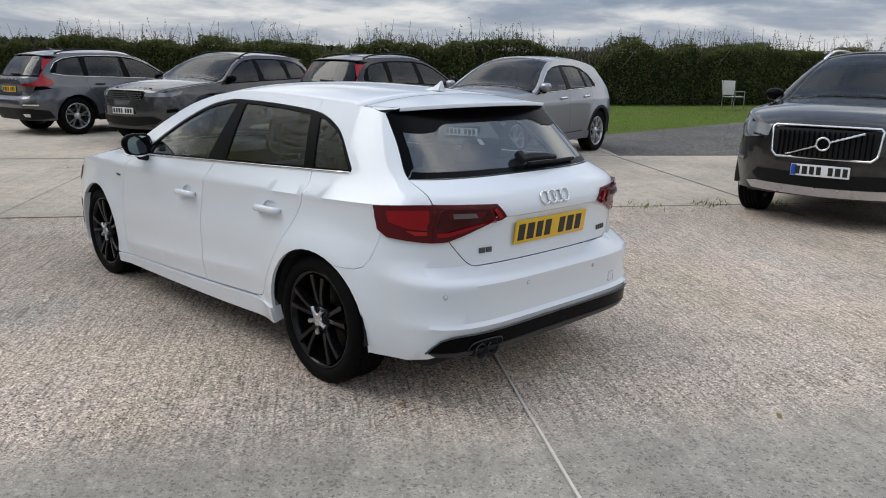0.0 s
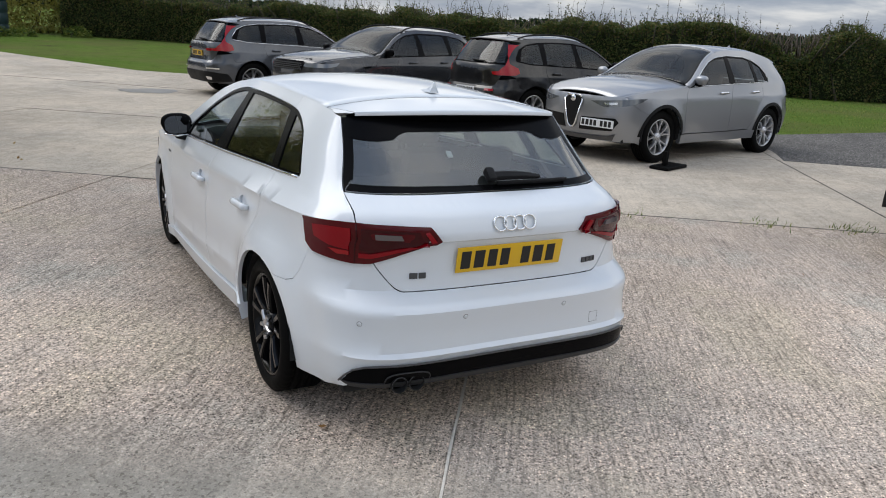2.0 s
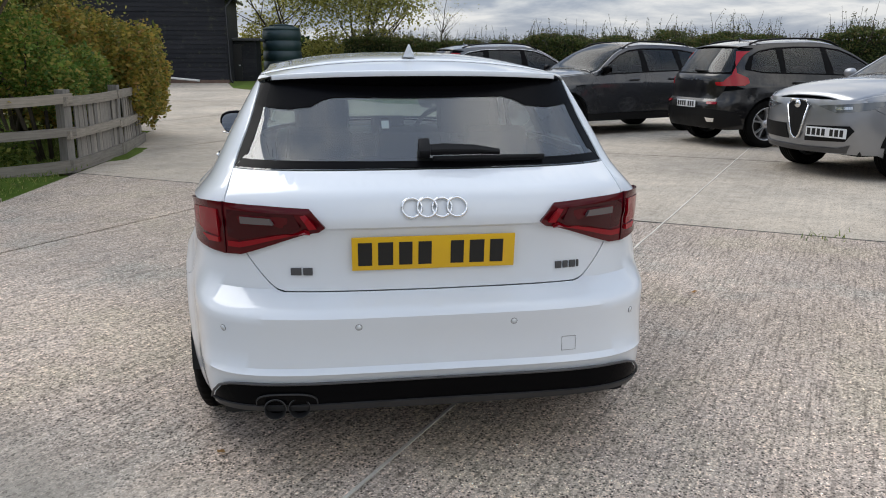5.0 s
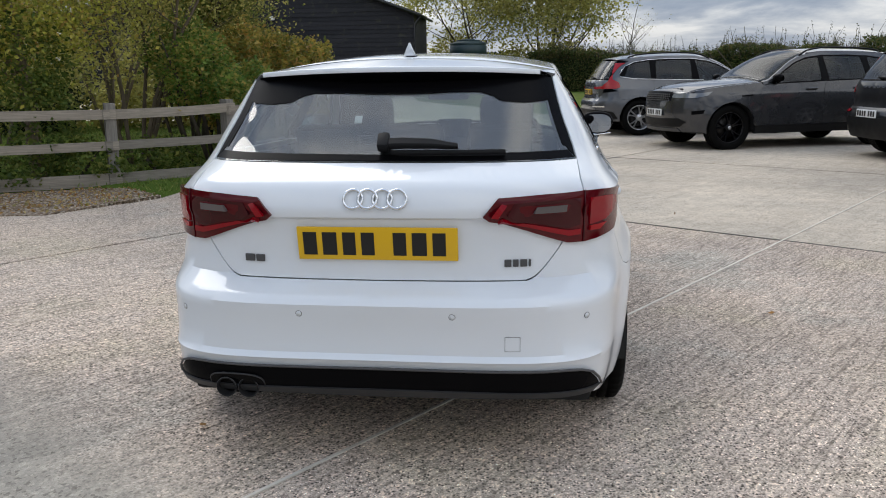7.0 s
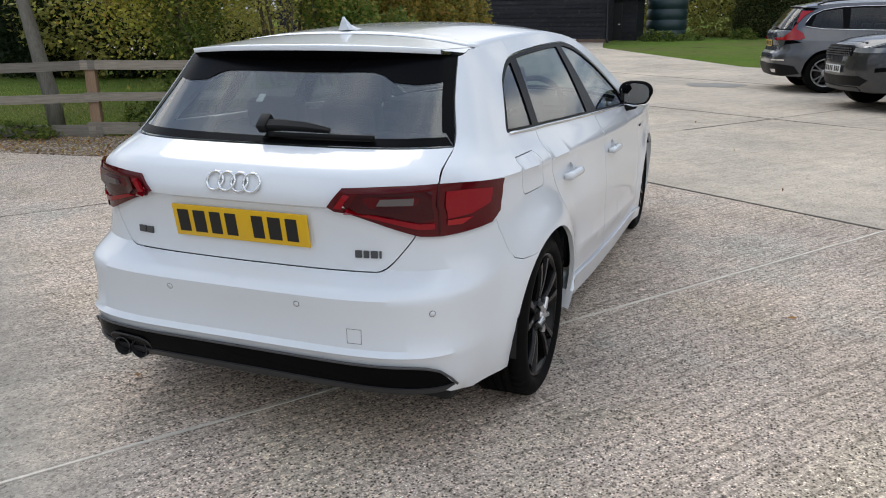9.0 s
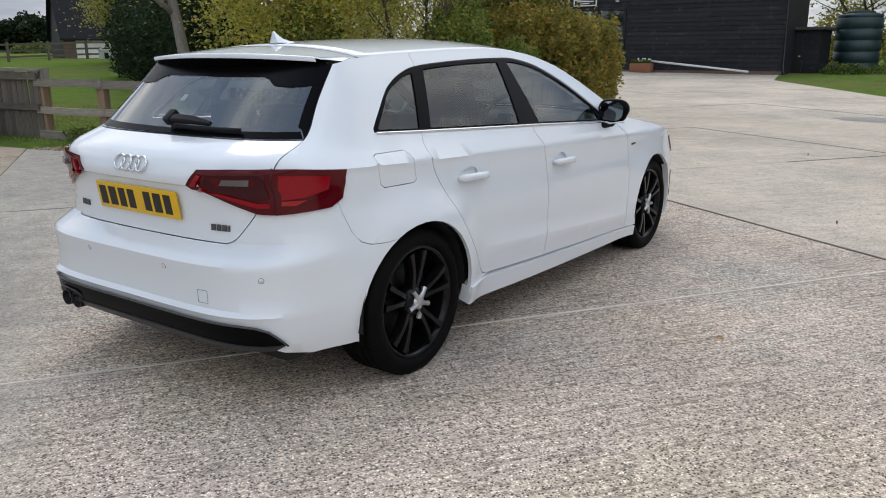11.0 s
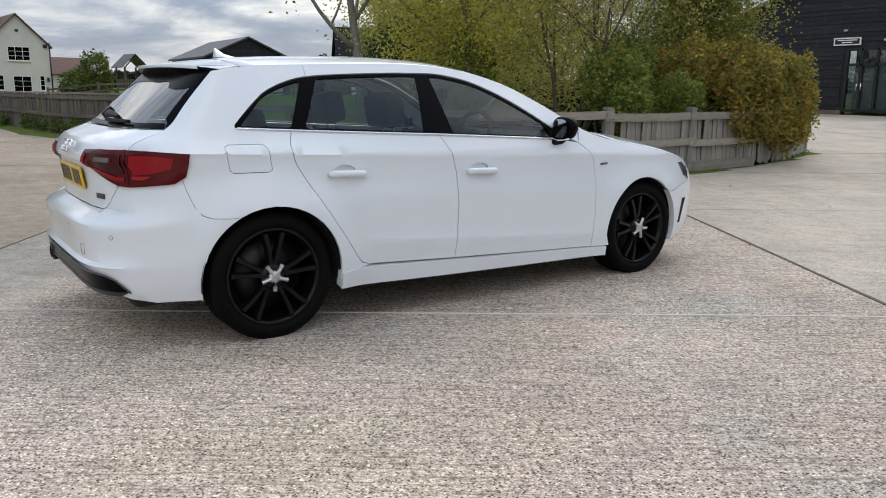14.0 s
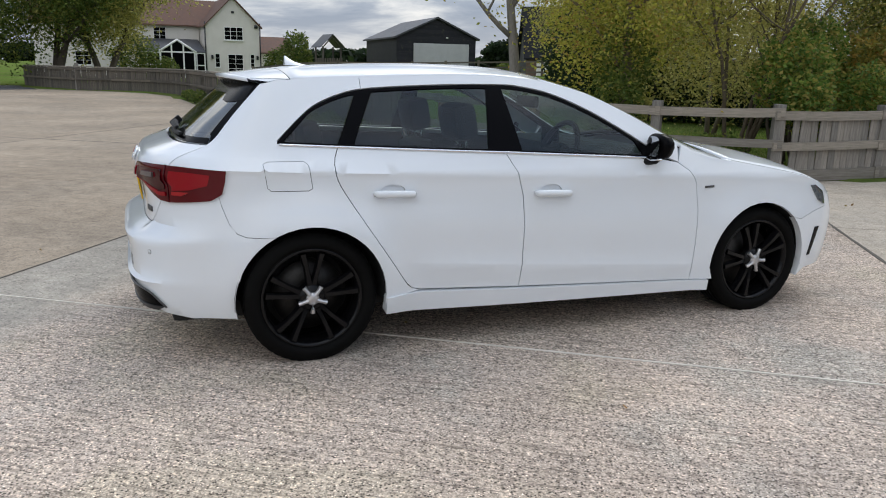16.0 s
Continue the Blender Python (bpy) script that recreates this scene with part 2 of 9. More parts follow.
def pchip(pts):
    """A smooth curve through (x, y) points that never overshoots; flat beyond the ends."""
    px, py = np.array([p[0] for p in pts], float), np.array([p[1] for p in pts], float)
    h, d = np.diff(px), np.diff(py) / np.diff(px)
    m = np.zeros(len(px))
    m[0], m[-1] = d[0], d[-1]
    for i in range(1, len(px) - 1):
        if d[i - 1] * d[i] > 0:
            w1, w2 = 2 * h[i] + h[i - 1], h[i] + 2 * h[i - 1]
            m[i] = (w1 + w2) / (w1 / d[i - 1] + w2 / d[i])

    def f(x):
        x = np.clip(np.asarray(x, float), px[0], px[-1])
        i = np.clip(np.searchsorted(px, x) - 1, 0, len(h) - 1)
        t = (x - px[i]) / h[i]
        return (1 + 2 * t) * (1 - t) ** 2 * py[i] + t * (1 - t) ** 2 * h[i] * m[i] + t * t * (3 - 2 * t) * py[i + 1] + t * t * (t - 1) * h[i] * m[i + 1]

    return f


# ---- cars: a shell in two sheets, cut into panels ----
from mathutils.geometry import delaunay_2d_cdt


class Shell:
    """The skin of a car: a belt that runs from the middle of the tail round the side to the middle of the nose, and a cap over it.
    Local metres: x to its right, y ahead from the rear axle, z up from the ground."""

    def __init__(self, s):
        self.s = s
        self.wf, self.yr, self.yf = pchip(s["plan"]), pchip(s["tail"]), pchip(s["nose"])
        self.of, self.ez, self.cz, self.zb = pchip(s["section"]), pchip(s["edge"]), pchip(s["crown"]), pchip(s["belt"])
        self.kf, self.nf = pchip(s["narrow"]), pchip(s["tail_round"])
        self.y0, self.y1 = s["tail_from"], s["nose_from"]
        q = np.linspace(0, 1, 301)
        q = np.concatenate([-1 + q, q[1:], 1 + q[1:]])
        fine = np.sort(np.concatenate([q, -1 + np.geomspace(1e-6, 0.03, 40), -np.geomspace(1e-6, 0.03, 40), 1 + np.geomspace(1e-6, 0.03, 40), 2 - np.geomspace(1e-6, 0.03, 40)]))
        pts = self.raw(fine, np.full_like(fine, 0.55))
        self.P, self.S = fine, np.concatenate([[0], np.cumsum(np.linalg.norm(np.diff(pts[:, :2], axis=0), axis=1))])

    def width(self, y, z):
        s = self.s
        ze = z + s["rake"] * (y - 0.2)
        zb = self.zb(y)
        up = np.maximum(z - zb, 0)
        off = self.of(np.minimum(ze, zb + s["rake"] * (y - 0.2))) * self.kf(y)
        w = self.wf(y) - off - s["lean"] * up - 0.25 * up**2
        for (ya, za, r), amp in zip((s["arch_r"], s["arch_f"]), s["flare"]):
            d = np.hypot(y - ya, z - za)
            w = w + amp * np.exp(-(((d - r) / 0.10) ** 2)) * (z > 0.15) * (z < zb)
        lc = s.get("low_crease")
        if lc:
            zl = lc[0] + lc[1] * (y - 0.5)
            d = zl - z
            w = w + 0.011 * np.where(d > 0, np.exp(-d / 0.06), np.exp(d / 0.016)) * np.clip((y - 0.45) / 0.15, 0, 1) * np.clip((2.2 - y) / 0.15, 0, 1)
        return w

    def half(self, y, z):
        """Half the width of the shell at a place along it, ends rounded."""
        n = self.nf(z)
        t = np.clip((self.y0 - y) / (self.y0 - self.yr(z)), 0, 1)
        e = (1 - t**n) ** (1 / n)
        m = self.s["nose_round"]
        t = np.clip((y - self.y1) / (self.yf(z) - self.y1), 0, 1)
        return self.width(y, z) * e * (1 - t**m) ** (1 / m)

    def raw(self, p, z):
        n, m = self.nf(z), self.s["nose_round"]
        a = np.clip((p + 1), 0, 1) * math.pi / 2
        b = np.clip((p - 1), 0, 1) * math.pi / 2
        rear, front = p < 0, p > 1
        y = np.where(rear, self.y0 - (self.y0 - self.yr(z)) * np.maximum(np.cos(a), 0) ** (2 / n), self.y0 + (self.y1 - self.y0) * np.clip(p, 0, 1))
        y = np.where(front, self.y1 + (self.yf(z) - self.y1) * np.maximum(np.sin(b), 0) ** (2 / m), y)
        k = np.where(rear, np.maximum(np.sin(a), 0) ** (2 / n), 1.0) * np.where(front, np.maximum(np.cos(b), 0) ** (2 / m), 1.0)
        return np.stack([self.width(y, z) * k, y, z], -1)

    def at(self, s, z):
        return self.raw(np.interp(s, self.S, self.P), np.asarray(z, float))

    def normal(self, s, z):
        h = 0.004
        s0, s1 = np.maximum(s - h, 1e-4), np.minimum(s + h, self.S[-1] - 1e-4)
        a = self.at(s1, z) - self.at(s0, z)
        b = self.at(s, z + h) - self.at(s, z - h)
        n = np.cross(a, b)
        return n / np.maximum(np.linalg.norm(n, axis=1, keepdims=True), 1e-9)

    def find(self, col, v, z):
        """The way round the belt at which x (col 0: tail half, col 2: nose half) or y (col 1) is v."""
        v, z = np.atleast_1d(np.asarray(v, float)), np.atleast_1d(np.asarray(z, float))
        mids = np.interp([0.0, 1.0], self.P, self.S)
        lo, hi = np.full(len(v), mids[1] if col == 2 else 0.0), np.full(len(v), mids[0] if col == 0 else self.S[-1])
        for _ in range(34):
            mid = (lo + hi) / 2
            got = self.at(mid, z)[:, 1 if col == 1 else 0]
            more = got > v if col == 2 else got < v
            lo, hi = np.where(more, mid, lo), np.where(more, hi, mid)
        return (lo + hi) / 2

    def trace(self, pts, step=0.035, closed=True):
        """Corners ('r', x, z), ('s', y, z) or ('n', x, z) into a fine line on the belt (way round, z)."""
        col = {"r": 0, "s": 1, "n": 2}
        way = np.zeros(len(pts))
        for k, c in col.items():
            idx = [i for i, p in enumerate(pts) if p[0] == k]
            if idx:
                way[idx] = self.find(c, [pts[i][1] for i in idx], [pts[i][2] for i in idx])
        want, out = {0: [], 1: [], 2: []}, []
        for i in range(len(pts) if closed else len(pts) - 1):
            j = (i + 1) % len(pts)
            a, b = pts[i], pts[j]
            same = a[0] == b[0]
            k = max(1, int(math.hypot((a[1] - b[1]) if same else way[i] - way[j], a[2] - b[2]) / step))
            for q in range(k):
                z = a[2] + (b[2] - a[2]) * q / k
                if same:
                    u = a[1] + (b[1] - a[1]) * q / k
                    if u <= 1e-6 and a[0] in "rn":
                        out.append([0.0 if a[0] == "r" else self.S[-1], z])
                    else:
                        want[col[a[0]]].append((len(out), u, z))
                        out.append([0.0, z])
                else:
                    out.append([way[i] + (way[j] - way[i]) * q / k, z])
        if not closed:
            out.append([way[-1], pts[-1][2]])
        for c, w in want.items():
            if w:
                for (n, _, _), s in zip(w, self.find(c, [x[1] for x in w], [x[2] for x in w])):
                    out[n][0] = float(s)
        return np.array(out)


def inside(poly, p):
    x, y = p[:, 0][:, None], p[:, 1][:, None]
    a, b = poly, np.roll(poly, -1, 0)
    cross = ((a[:, 1] > y) != (b[:, 1] > y)) & (x < (b[:, 0] - a[:, 0]) * (y - a[:, 1]) / np.where(b[:, 1] == a[:, 1], 1e-9, b[:, 1] - a[:, 1]) + a[:, 0])
    return cross.sum(1) % 2 == 1


def shrink(poly, d, fixed):
    a, b = np.roll(poly, 1, 0), np.roll(poly, -1, 0)
    t = b - a
    t = t / np.maximum(np.linalg.norm(t, axis=1, keepdims=True), 1e-9)
    n = np.stack([-t[:, 1], t[:, 0]], 1)
    area = 0.5 * np.sum(poly[:, 0] * b[:, 1] - b[:, 0] * poly[:, 1])
    out = poly + n * (d if area > 0 else -d)
    out[:, 0] = np.where(fixed, poly[:, 0], out[:, 0])
    return out


def panel(sh, name, pts, mat, parent, sides=(1, -1), gap=0.0015, depth=0.018, lift=0.0, grid=0.045, holes=(), label="", middle=False, lines=True, step=0.035):
    """Cuts a piece out of the belt. middle: the outline ends on the car's middle line and is mirrored into one piece."""
    ring = sh.trace(pts, step)
    end = sh.S[-1]
    if middle and lines:
        # the middle line gets corners where the tail's creases cross it
        levels = sorted(z[0] + d * (z[2] if len(z) > 2 else 0.006) for z in sh.s["creases"] if z[1] == 0 for d in (-1, 1))
        full = []
        for p, q in zip(ring, np.roll(ring, -1, 0)):
            full.append(p)
            if p[0] < 1e-5 and q[0] < 1e-5:
                mid = [z for z in levels if min(p[1], q[1]) + 0.002 < z < max(p[1], q[1]) - 0.002]
                full += [np.array((0.0, z)) for z in (mid if q[1] > p[1] else mid[::-1])]
        ring = np.array(full)
    fixed = (ring[:, 0] < 1e-5) | (ring[:, 0] > end - 1e-5) if middle else np.zeros(len(ring), bool)
    ring = shrink(ring, gap, fixed)
    cut = [shrink(sh.trace(h, step), -gap, np.zeros(1, bool)) if len(h) else None for h in holes]
    lo, hi = ring.min(0), ring.max(0)
    gs, gz = np.meshgrid(np.arange(lo[0] + grid / 2, hi[0], grid), np.arange(lo[1] + grid / 2, hi[1], grid))
    gs = gs + (np.arange(gs.shape[0]) % 2)[:, None] * grid * 0.5
    free = np.stack([gs.ravel(), gz.ravel()], 1)
    runs = []
    if lines:
        # lines along the creases: level ones belong to the tail, sloping ones to the sides
        for zl in sh.s["creases"]:
            hw = zl[2] if len(zl) > 2 else 0.006
            on = lambda yy: yy < -0.22 if zl[1] == 0 else yy > -0.5
            fy = sh.at(free[:, 0], np.full(len(free), 0.8))[:, 1]
            free = free[(np.abs(free[:, 1] - zl[0] - zl[1] * (fy - 0.2)) > hw + 0.012) | ~on(fy)]
            ss = np.arange(lo[0] + 0.004, hi[0], grid * 0.6)
            yy = sh.at(ss, np.full_like(ss, 0.8))[:, 1]
            for d in (-hw, hw):
                runs.append(np.stack([ss, zl[0] + zl[1] * (yy - 0.2) + d], 1)[on(yy)])
    rings = [ring] + cut
    every = np.concatenate(rings)

    def clear(p, reach):
        ok = inside(ring, p)
        for c in cut:
            ok &= ~inside(c, p)
        return ok & (((p[:, None, :] - every[None, :, :]) ** 2).sum(2).min(1) > reach**2)

    if len(free):
        free = free[clear(free, grid * 0.35)]
    edges, base = [], 0
    for r in rings:
        edges += [(base + i, base + (i + 1) % len(r)) for i in range(len(r))]
        base += len(r)
    bits = [every, free]
    base = len(every) + len(free)
    for r in runs:
        if not len(r):
            continue
        keep = clear(r, 0.008)
        idx = np.cumsum(keep) - 1
        edges += [(int(base + idx[i]), int(base + idx[i + 1])) for i in range(len(r) - 1) if keep[i] and keep[i + 1]]
        bits.append(r[keep])
        base += int(keep.sum())
    pts2 = np.concatenate(bits)
    v2, _, f2, *_ = delaunay_2d_cdt([Vector(p) for p in pts2], edges, [], 0, 1e-6)
    v2 = np.array([tuple(v) for v in v2])
    f2 = np.array([f for f in f2 if len(f) == 3])
    mid = v2[f2].mean(1)
    keep = inside(ring, mid)
    for c in cut:
        keep &= ~inside(c, mid)
    f2 = f2[keep]
    a, b, c = v2[f2[:, 0]], v2[f2[:, 1]], v2[f2[:, 2]]
    area = (b[:, 0] - a[:, 0]) * (c[:, 1] - a[:, 1]) - (b[:, 1] - a[:, 1]) * (c[:, 0] - a[:, 0])
    f2 = np.where((area > 0)[:, None], f2, f2[:, ::-1])[np.abs(area) > 1e-9]
    nrm = sh.normal(v2[:, 0], v2[:, 1])
    co = sh.at(v2[:, 0], v2[:, 1]) + nrm * lift
    if middle:
        co[:, 0] = np.where((v2[:, 0] < 1e-5) | (v2[:, 0] > end - 1e-5), 0.0, co[:, 0])
        nrm[:, 0] = np.where(co[:, 0] == 0, 0, nrm[:, 0])
    # free edges get a flange that turns inwards
    count = {}
    for f in f2:
        for i in range(3):
            e = (int(f[i]), int(f[(i + 1) % 3]))
            count[tuple(sorted(e))] = None if tuple(sorted(e)) in count else e
    rim = [e for e in count.values() if e and not (middle and co[e[0], 0] == 0 and co[e[1], 0] == 0)]
    inner = co - nrm * depth
    made = []
    for sgn in ([1] if middle else sides):
        bm = bmesh.new()

        def half(sg, seam):
            flip = np.array((sg, 1, 1))
            vs = [seam[i] if i in seam else bm.verts.new(tuple(co[i] * flip)) for i in range(len(co))]
            if middle and not seam:
                seam.update({i: vs[i] for i in range(len(co)) if co[i, 0] == 0})
            for f in f2:
                q = [vs[i] for i in (f if sg > 0 else f[::-1])]
                bm.faces.new(q)
            vi = {}
            for e in rim:
                for i in e:
                    if i not in vi:
                        vi[i] = bm.verts.new(tuple(inner[i] * flip))
                q = [vs[e[1]], vs[e[0]], vi[e[0]], vi[e[1]]]
                try:
                    fc = bm.faces.new(q if sg > 0 else q[::-1])
                except ValueError:
                    continue
            return seam

        seam = half(sgn, {})
        if middle:
            half(-1, seam)
        for e in bm.edges:
            e.smooth = True
        loose = [v for v in bm.verts if not v.link_faces]
        bmesh.ops.delete(bm, geom=loose, context="VERTS")
        made.append(part(name, bm, mat, parent, label, True, 42))
    return made


def cap(sh, name, y0, y1, a0, a1, mat, parent, ny=20, na=16, lift=0.0, depth=0.015, label="", gap=0.002):
    """A piece of the cap between two places along the car, from a0 to a1 of its half width."""
    ys = np.linspace(y0 + gap, y1 - gap, ny + 1)
    aa = np.linspace(a0, a1, na + 1)
    if a0 < -0.8:
        aa = np.sign(aa) * np.abs(aa) ** 0.75
    e, c = sh.ez(ys), sh.cz(ys)
    w = sh.half(ys, e)
    verts = []
    for i, y in enumerate(ys):
        for a in aa:
            verts.append((a * w[i] - math.copysign(gap, a) * (abs(a) < 0.99), y, e[i] + (c[i] - e[i]) * (1 - abs(a) ** sh.s["cap_round"]) + lift))
    k = na + 1
    faces = [(i * k + j, i * k + j + 1, (i + 1) * k + j + 1, (i + 1) * k + j) for i in range(ny) for j in range(na)]
    rim = [(j, 0, 0) for j in range(0)]
    n0 = len(verts)
    border = [j for j in range(k)] + [i * k + na for i in range(1, ny + 1)] + [ny * k + j for j in range(na - 1, -1, -1)] + [i * k for i in range(ny - 1, 0, -1)]
    for b in border:
        x, y, z = verts[b]
        verts.append((x * 0.995, y, z - depth))
    for i in range(len(border)):
        j = (i + 1) % len(border)
        faces.append((border[j], border[i], n0 + i, n0 + j))
    return mesh_part(name, verts, faces, mat, parent, label, True, 40)


def on_belt(sh, pts, lift=0.0, step=0.03, sgn=1, closed=False):
    line = sh.trace(pts, step, closed)
    co = sh.at(line[:, 0], line[:, 1]) + sh.normal(line[:, 0], line[:, 1]) * lift
    co[:, 0] *= sgn
    return co


def blade(points, width, thick, normals=None):
    """A flat bar along points, upright in z."""
    bm = bmesh.new()
    rows = []
    pts = [Vector(p) for p in points]
    for i, p in enumerate(pts):
        t = (pts[min(i + 1, len(pts) - 1)] - pts[max(i - 1, 0)]).normalized()
        out = Vector((t.y, -t.x, 0))
        out = out.normalized() if out.length > 1e-5 else Vector((1, 0, 0))
        up = Vector((0, 0, 1))
        rows.append([bm.verts.new(p + out * (thick / 2 * a) + up * (width / 2 * b)) for a, b in ((-1, -1), (1, -1), (1, 1), (-1, 1))])
    for p, q in zip(rows, rows[1:]):
        for k in range(4):
            bm.faces.new((p[k], p[(k + 1) % 4], q[(k + 1) % 4], q[k]))
    bm.faces.new(rows[0][::-1])
    bm.faces.new(rows[-1])
    return bm


# ---- wheels ----
def wheel(parent, x, y, z, sgn, s):
    """A wheel with tyre, rim, spokes, cap, disc; its outer face looks along sgn * x."""
    r, w, rim = s["tyre"], s["tyre_w"], s["rim"]
    w2 = w / 2
    hub = new("wheel")
    hub.parent = parent
    tagged(hub, s["wheel_label"])
    hub.matrix_basis = pose(x, y, z, 0, 0, 0 if sgn > 0 else 180) @ pose(0, 0, 0, s.get("spin", 0))
    prof = [(rim + 0.004, -w2 * 0.72), (rim + 0.012, -w2 * 0.9), (rim + (r - rim) * 0.5, -w2), (r - 0.022, -w2 * 0.95), (r - 0.006, -w2 * 0.85)]
    for k in range(-2, 3):
        c = k * w2 * 0.32
        prof += [(r, c - w2 * 0.12), (r, c + w2 * 0.12)] if k == 2 else [(r, c - w2 * 0.12), (r, c + w2 * 0.12), (r - 0.009, c + w2 * 0.125), (r - 0.009, c + w2 * 0.195)]
    prof += [(r - 0.006, w2 * 0.85), (r - 0.022, w2 * 0.95), (rim + (r - rim) * 0.62, w2 * 1.0), (rim + (r - rim) * 0.55, w2 * 1.0), (rim + (r - rim) * 0.5, w2 * 1.012), (rim + (r - rim) * 0.3, w2 * 1.0), (rim + 0.012, w2 * 0.9), (rim + 0.004, w2 * 0.72)]
    bm = lathe(prof, 144 if s.get("star") else 72)
    # cross grooves part the shoulder blocks
    bm.verts.ensure_lookup_table()
    for k, v in enumerate(bm.verts):
        if (k // len(prof)) % 3 == 0 and 0.9 > abs(prof[k % len(prof)][1]) / w2 > 0.5 and prof[k % len(prof)][0] > r - 0.008:
            v.co.y, v.co.z = v.co.y * (1 - 0.003 / r), v.co.z * (1 - 0.003 / r)
    part("tyre", bm, RUBBER, hub)
    face = w2 - s["dish"]
    barrel = [(rim + 0.010, w2 * 0.86), (rim + 0.006, w2 * 0.90), (rim - 0.006, w2 * 0.86), (rim - 0.014, w2 * 0.6), (rim - 0.03, 0), (rim - 0.035, -w2 * 0.6), (rim + 0.004, -w2 * 0.8)]
    part("rim", lathe(barrel, 64), s["alloy"], hub)
    bm = bmesh.new()
    n = s["spokes"]
    for i in range(n):
        a = 2 * math.pi * i / n + s.get("turn", 0)
        for side in ((-1, 1) if s["twin"] else (0,)):
            rows = []
            for q in range(6):
                u = q / 5
                rad = 0.055 + (rim - 0.012 - 0.055) * u
                ang = a + side * (s["twin_in"] + (s["twin_out"] - s["twin_in"]) * u)
                wd = s["spoke_w"] * (1.0 - 0.25 * math.sin(u * math.pi))
                dep = face - 0.012 + 0.02 * u * u + 0.010 * math.sin(u * math.pi)
                ca, sa = math.cos(ang), math.sin(ang)
                ring = []
                for dx, dt in ((0.0, -0.32), (0.0, 0.32), (-0.012, 0.5), (-0.045, 0.42), (-0.045, -0.42), (-0.012, -0.5)):
                    t = dt * wd
                    ring.append(bm.verts.new((dep + dx, rad * ca - t * sa, rad * sa + t * ca)))
                rows.append(ring)
            for p, q in zip(rows, rows[1:]):
                for k in range(6):
                    bm.faces.new((p[k], p[(k + 1) % 6], q[(k + 1) % 6], q[k]))
    bmesh.ops.recalc_face_normals(bm, faces=bm.faces)
    part("spokes", bm, s["alloy"], hub)
    part("hub_disc", lathe([(0.001, face + 0.002), (0.045, face + 0.001), (0.066, face - 0.012), (0.07, face - 0.05)], 32), s["alloy"], hub)
    part("brake_disc", lathe([(0.06, 0.01), (rim * 0.74, 0.01), (rim * 0.75, 0.0), (rim * 0.74, -0.02), (0.06, -0.02)], 40), DISC, hub)
    part("inner_dish", lathe([(0.02, -w2 * 0.5), (rim - 0.02, -w2 * 0.55)], 40), LINER, hub)
    # centre cap with little arms over the bolts
    bm = lathe([(0.0005, face + 0.014), (0.024, face + 0.013), (0.030, face + 0.008), (0.033, face - 0.004)], 32)
    if s.get("star"):
        for i in range(5):
            a = 2 * math.pi * (i + 0.5) / 5 + s.get("turn", 0)
            arm = tube([(face + 0.006, 0.022 * math.cos(a), 0.022 * math.sin(a)), (face + 0.008, 0.05 * math.cos(a), 0.05 * math.sin(a)), (face + 0.004, 0.068 * math.cos(a), 0.068 * math.sin(a))], [0.012, 0.0095, 0.012], 8)
            me = bpy.data.meshes.new("arm")
            arm.to_mesh(me)
            bm.from_mesh(me)
            arm.free()
            bpy.data.meshes.remove(me)
    part("centre_cap", bm, s.get("cap_mat", ALLOYSILVER), hub, "brushed silver centre cap")
    return hub


def number_plate(parent, m, mat, bars, w=0.52, h=0.111, blue=False, bare=False):
    """A plate whose characters are plain bars."""
    ob = part("number_plate", box_bm((-w / 2, -0.004, -h / 2), (w / 2, 0.004, h / 2), 0.003), mat, parent, "yellow number plate with black bars" if mat is PLATEY else "white number plate with black bars")
    ob.matrix_basis = m
    x = -sum(b + 0.011 for b in bars) / 2 + (0.02 if blue else 0)
    for b in bars:
        if b != 0.031:
            k = part("plate_bar", box_bm((x, -0.0056, -0.0385), (x + b - 0.008, -0.003, 0.0385)), INK, ob)
        x += b + 0.011
    if blue:
        part("blue_band", box_bm((-w / 2 + 0.003, -0.0054, -h / 2 + 0.003), (-w / 2 + 0.05, -0.003, h / 2 - 0.003)), PLATEBLUE, ob)
    return ob


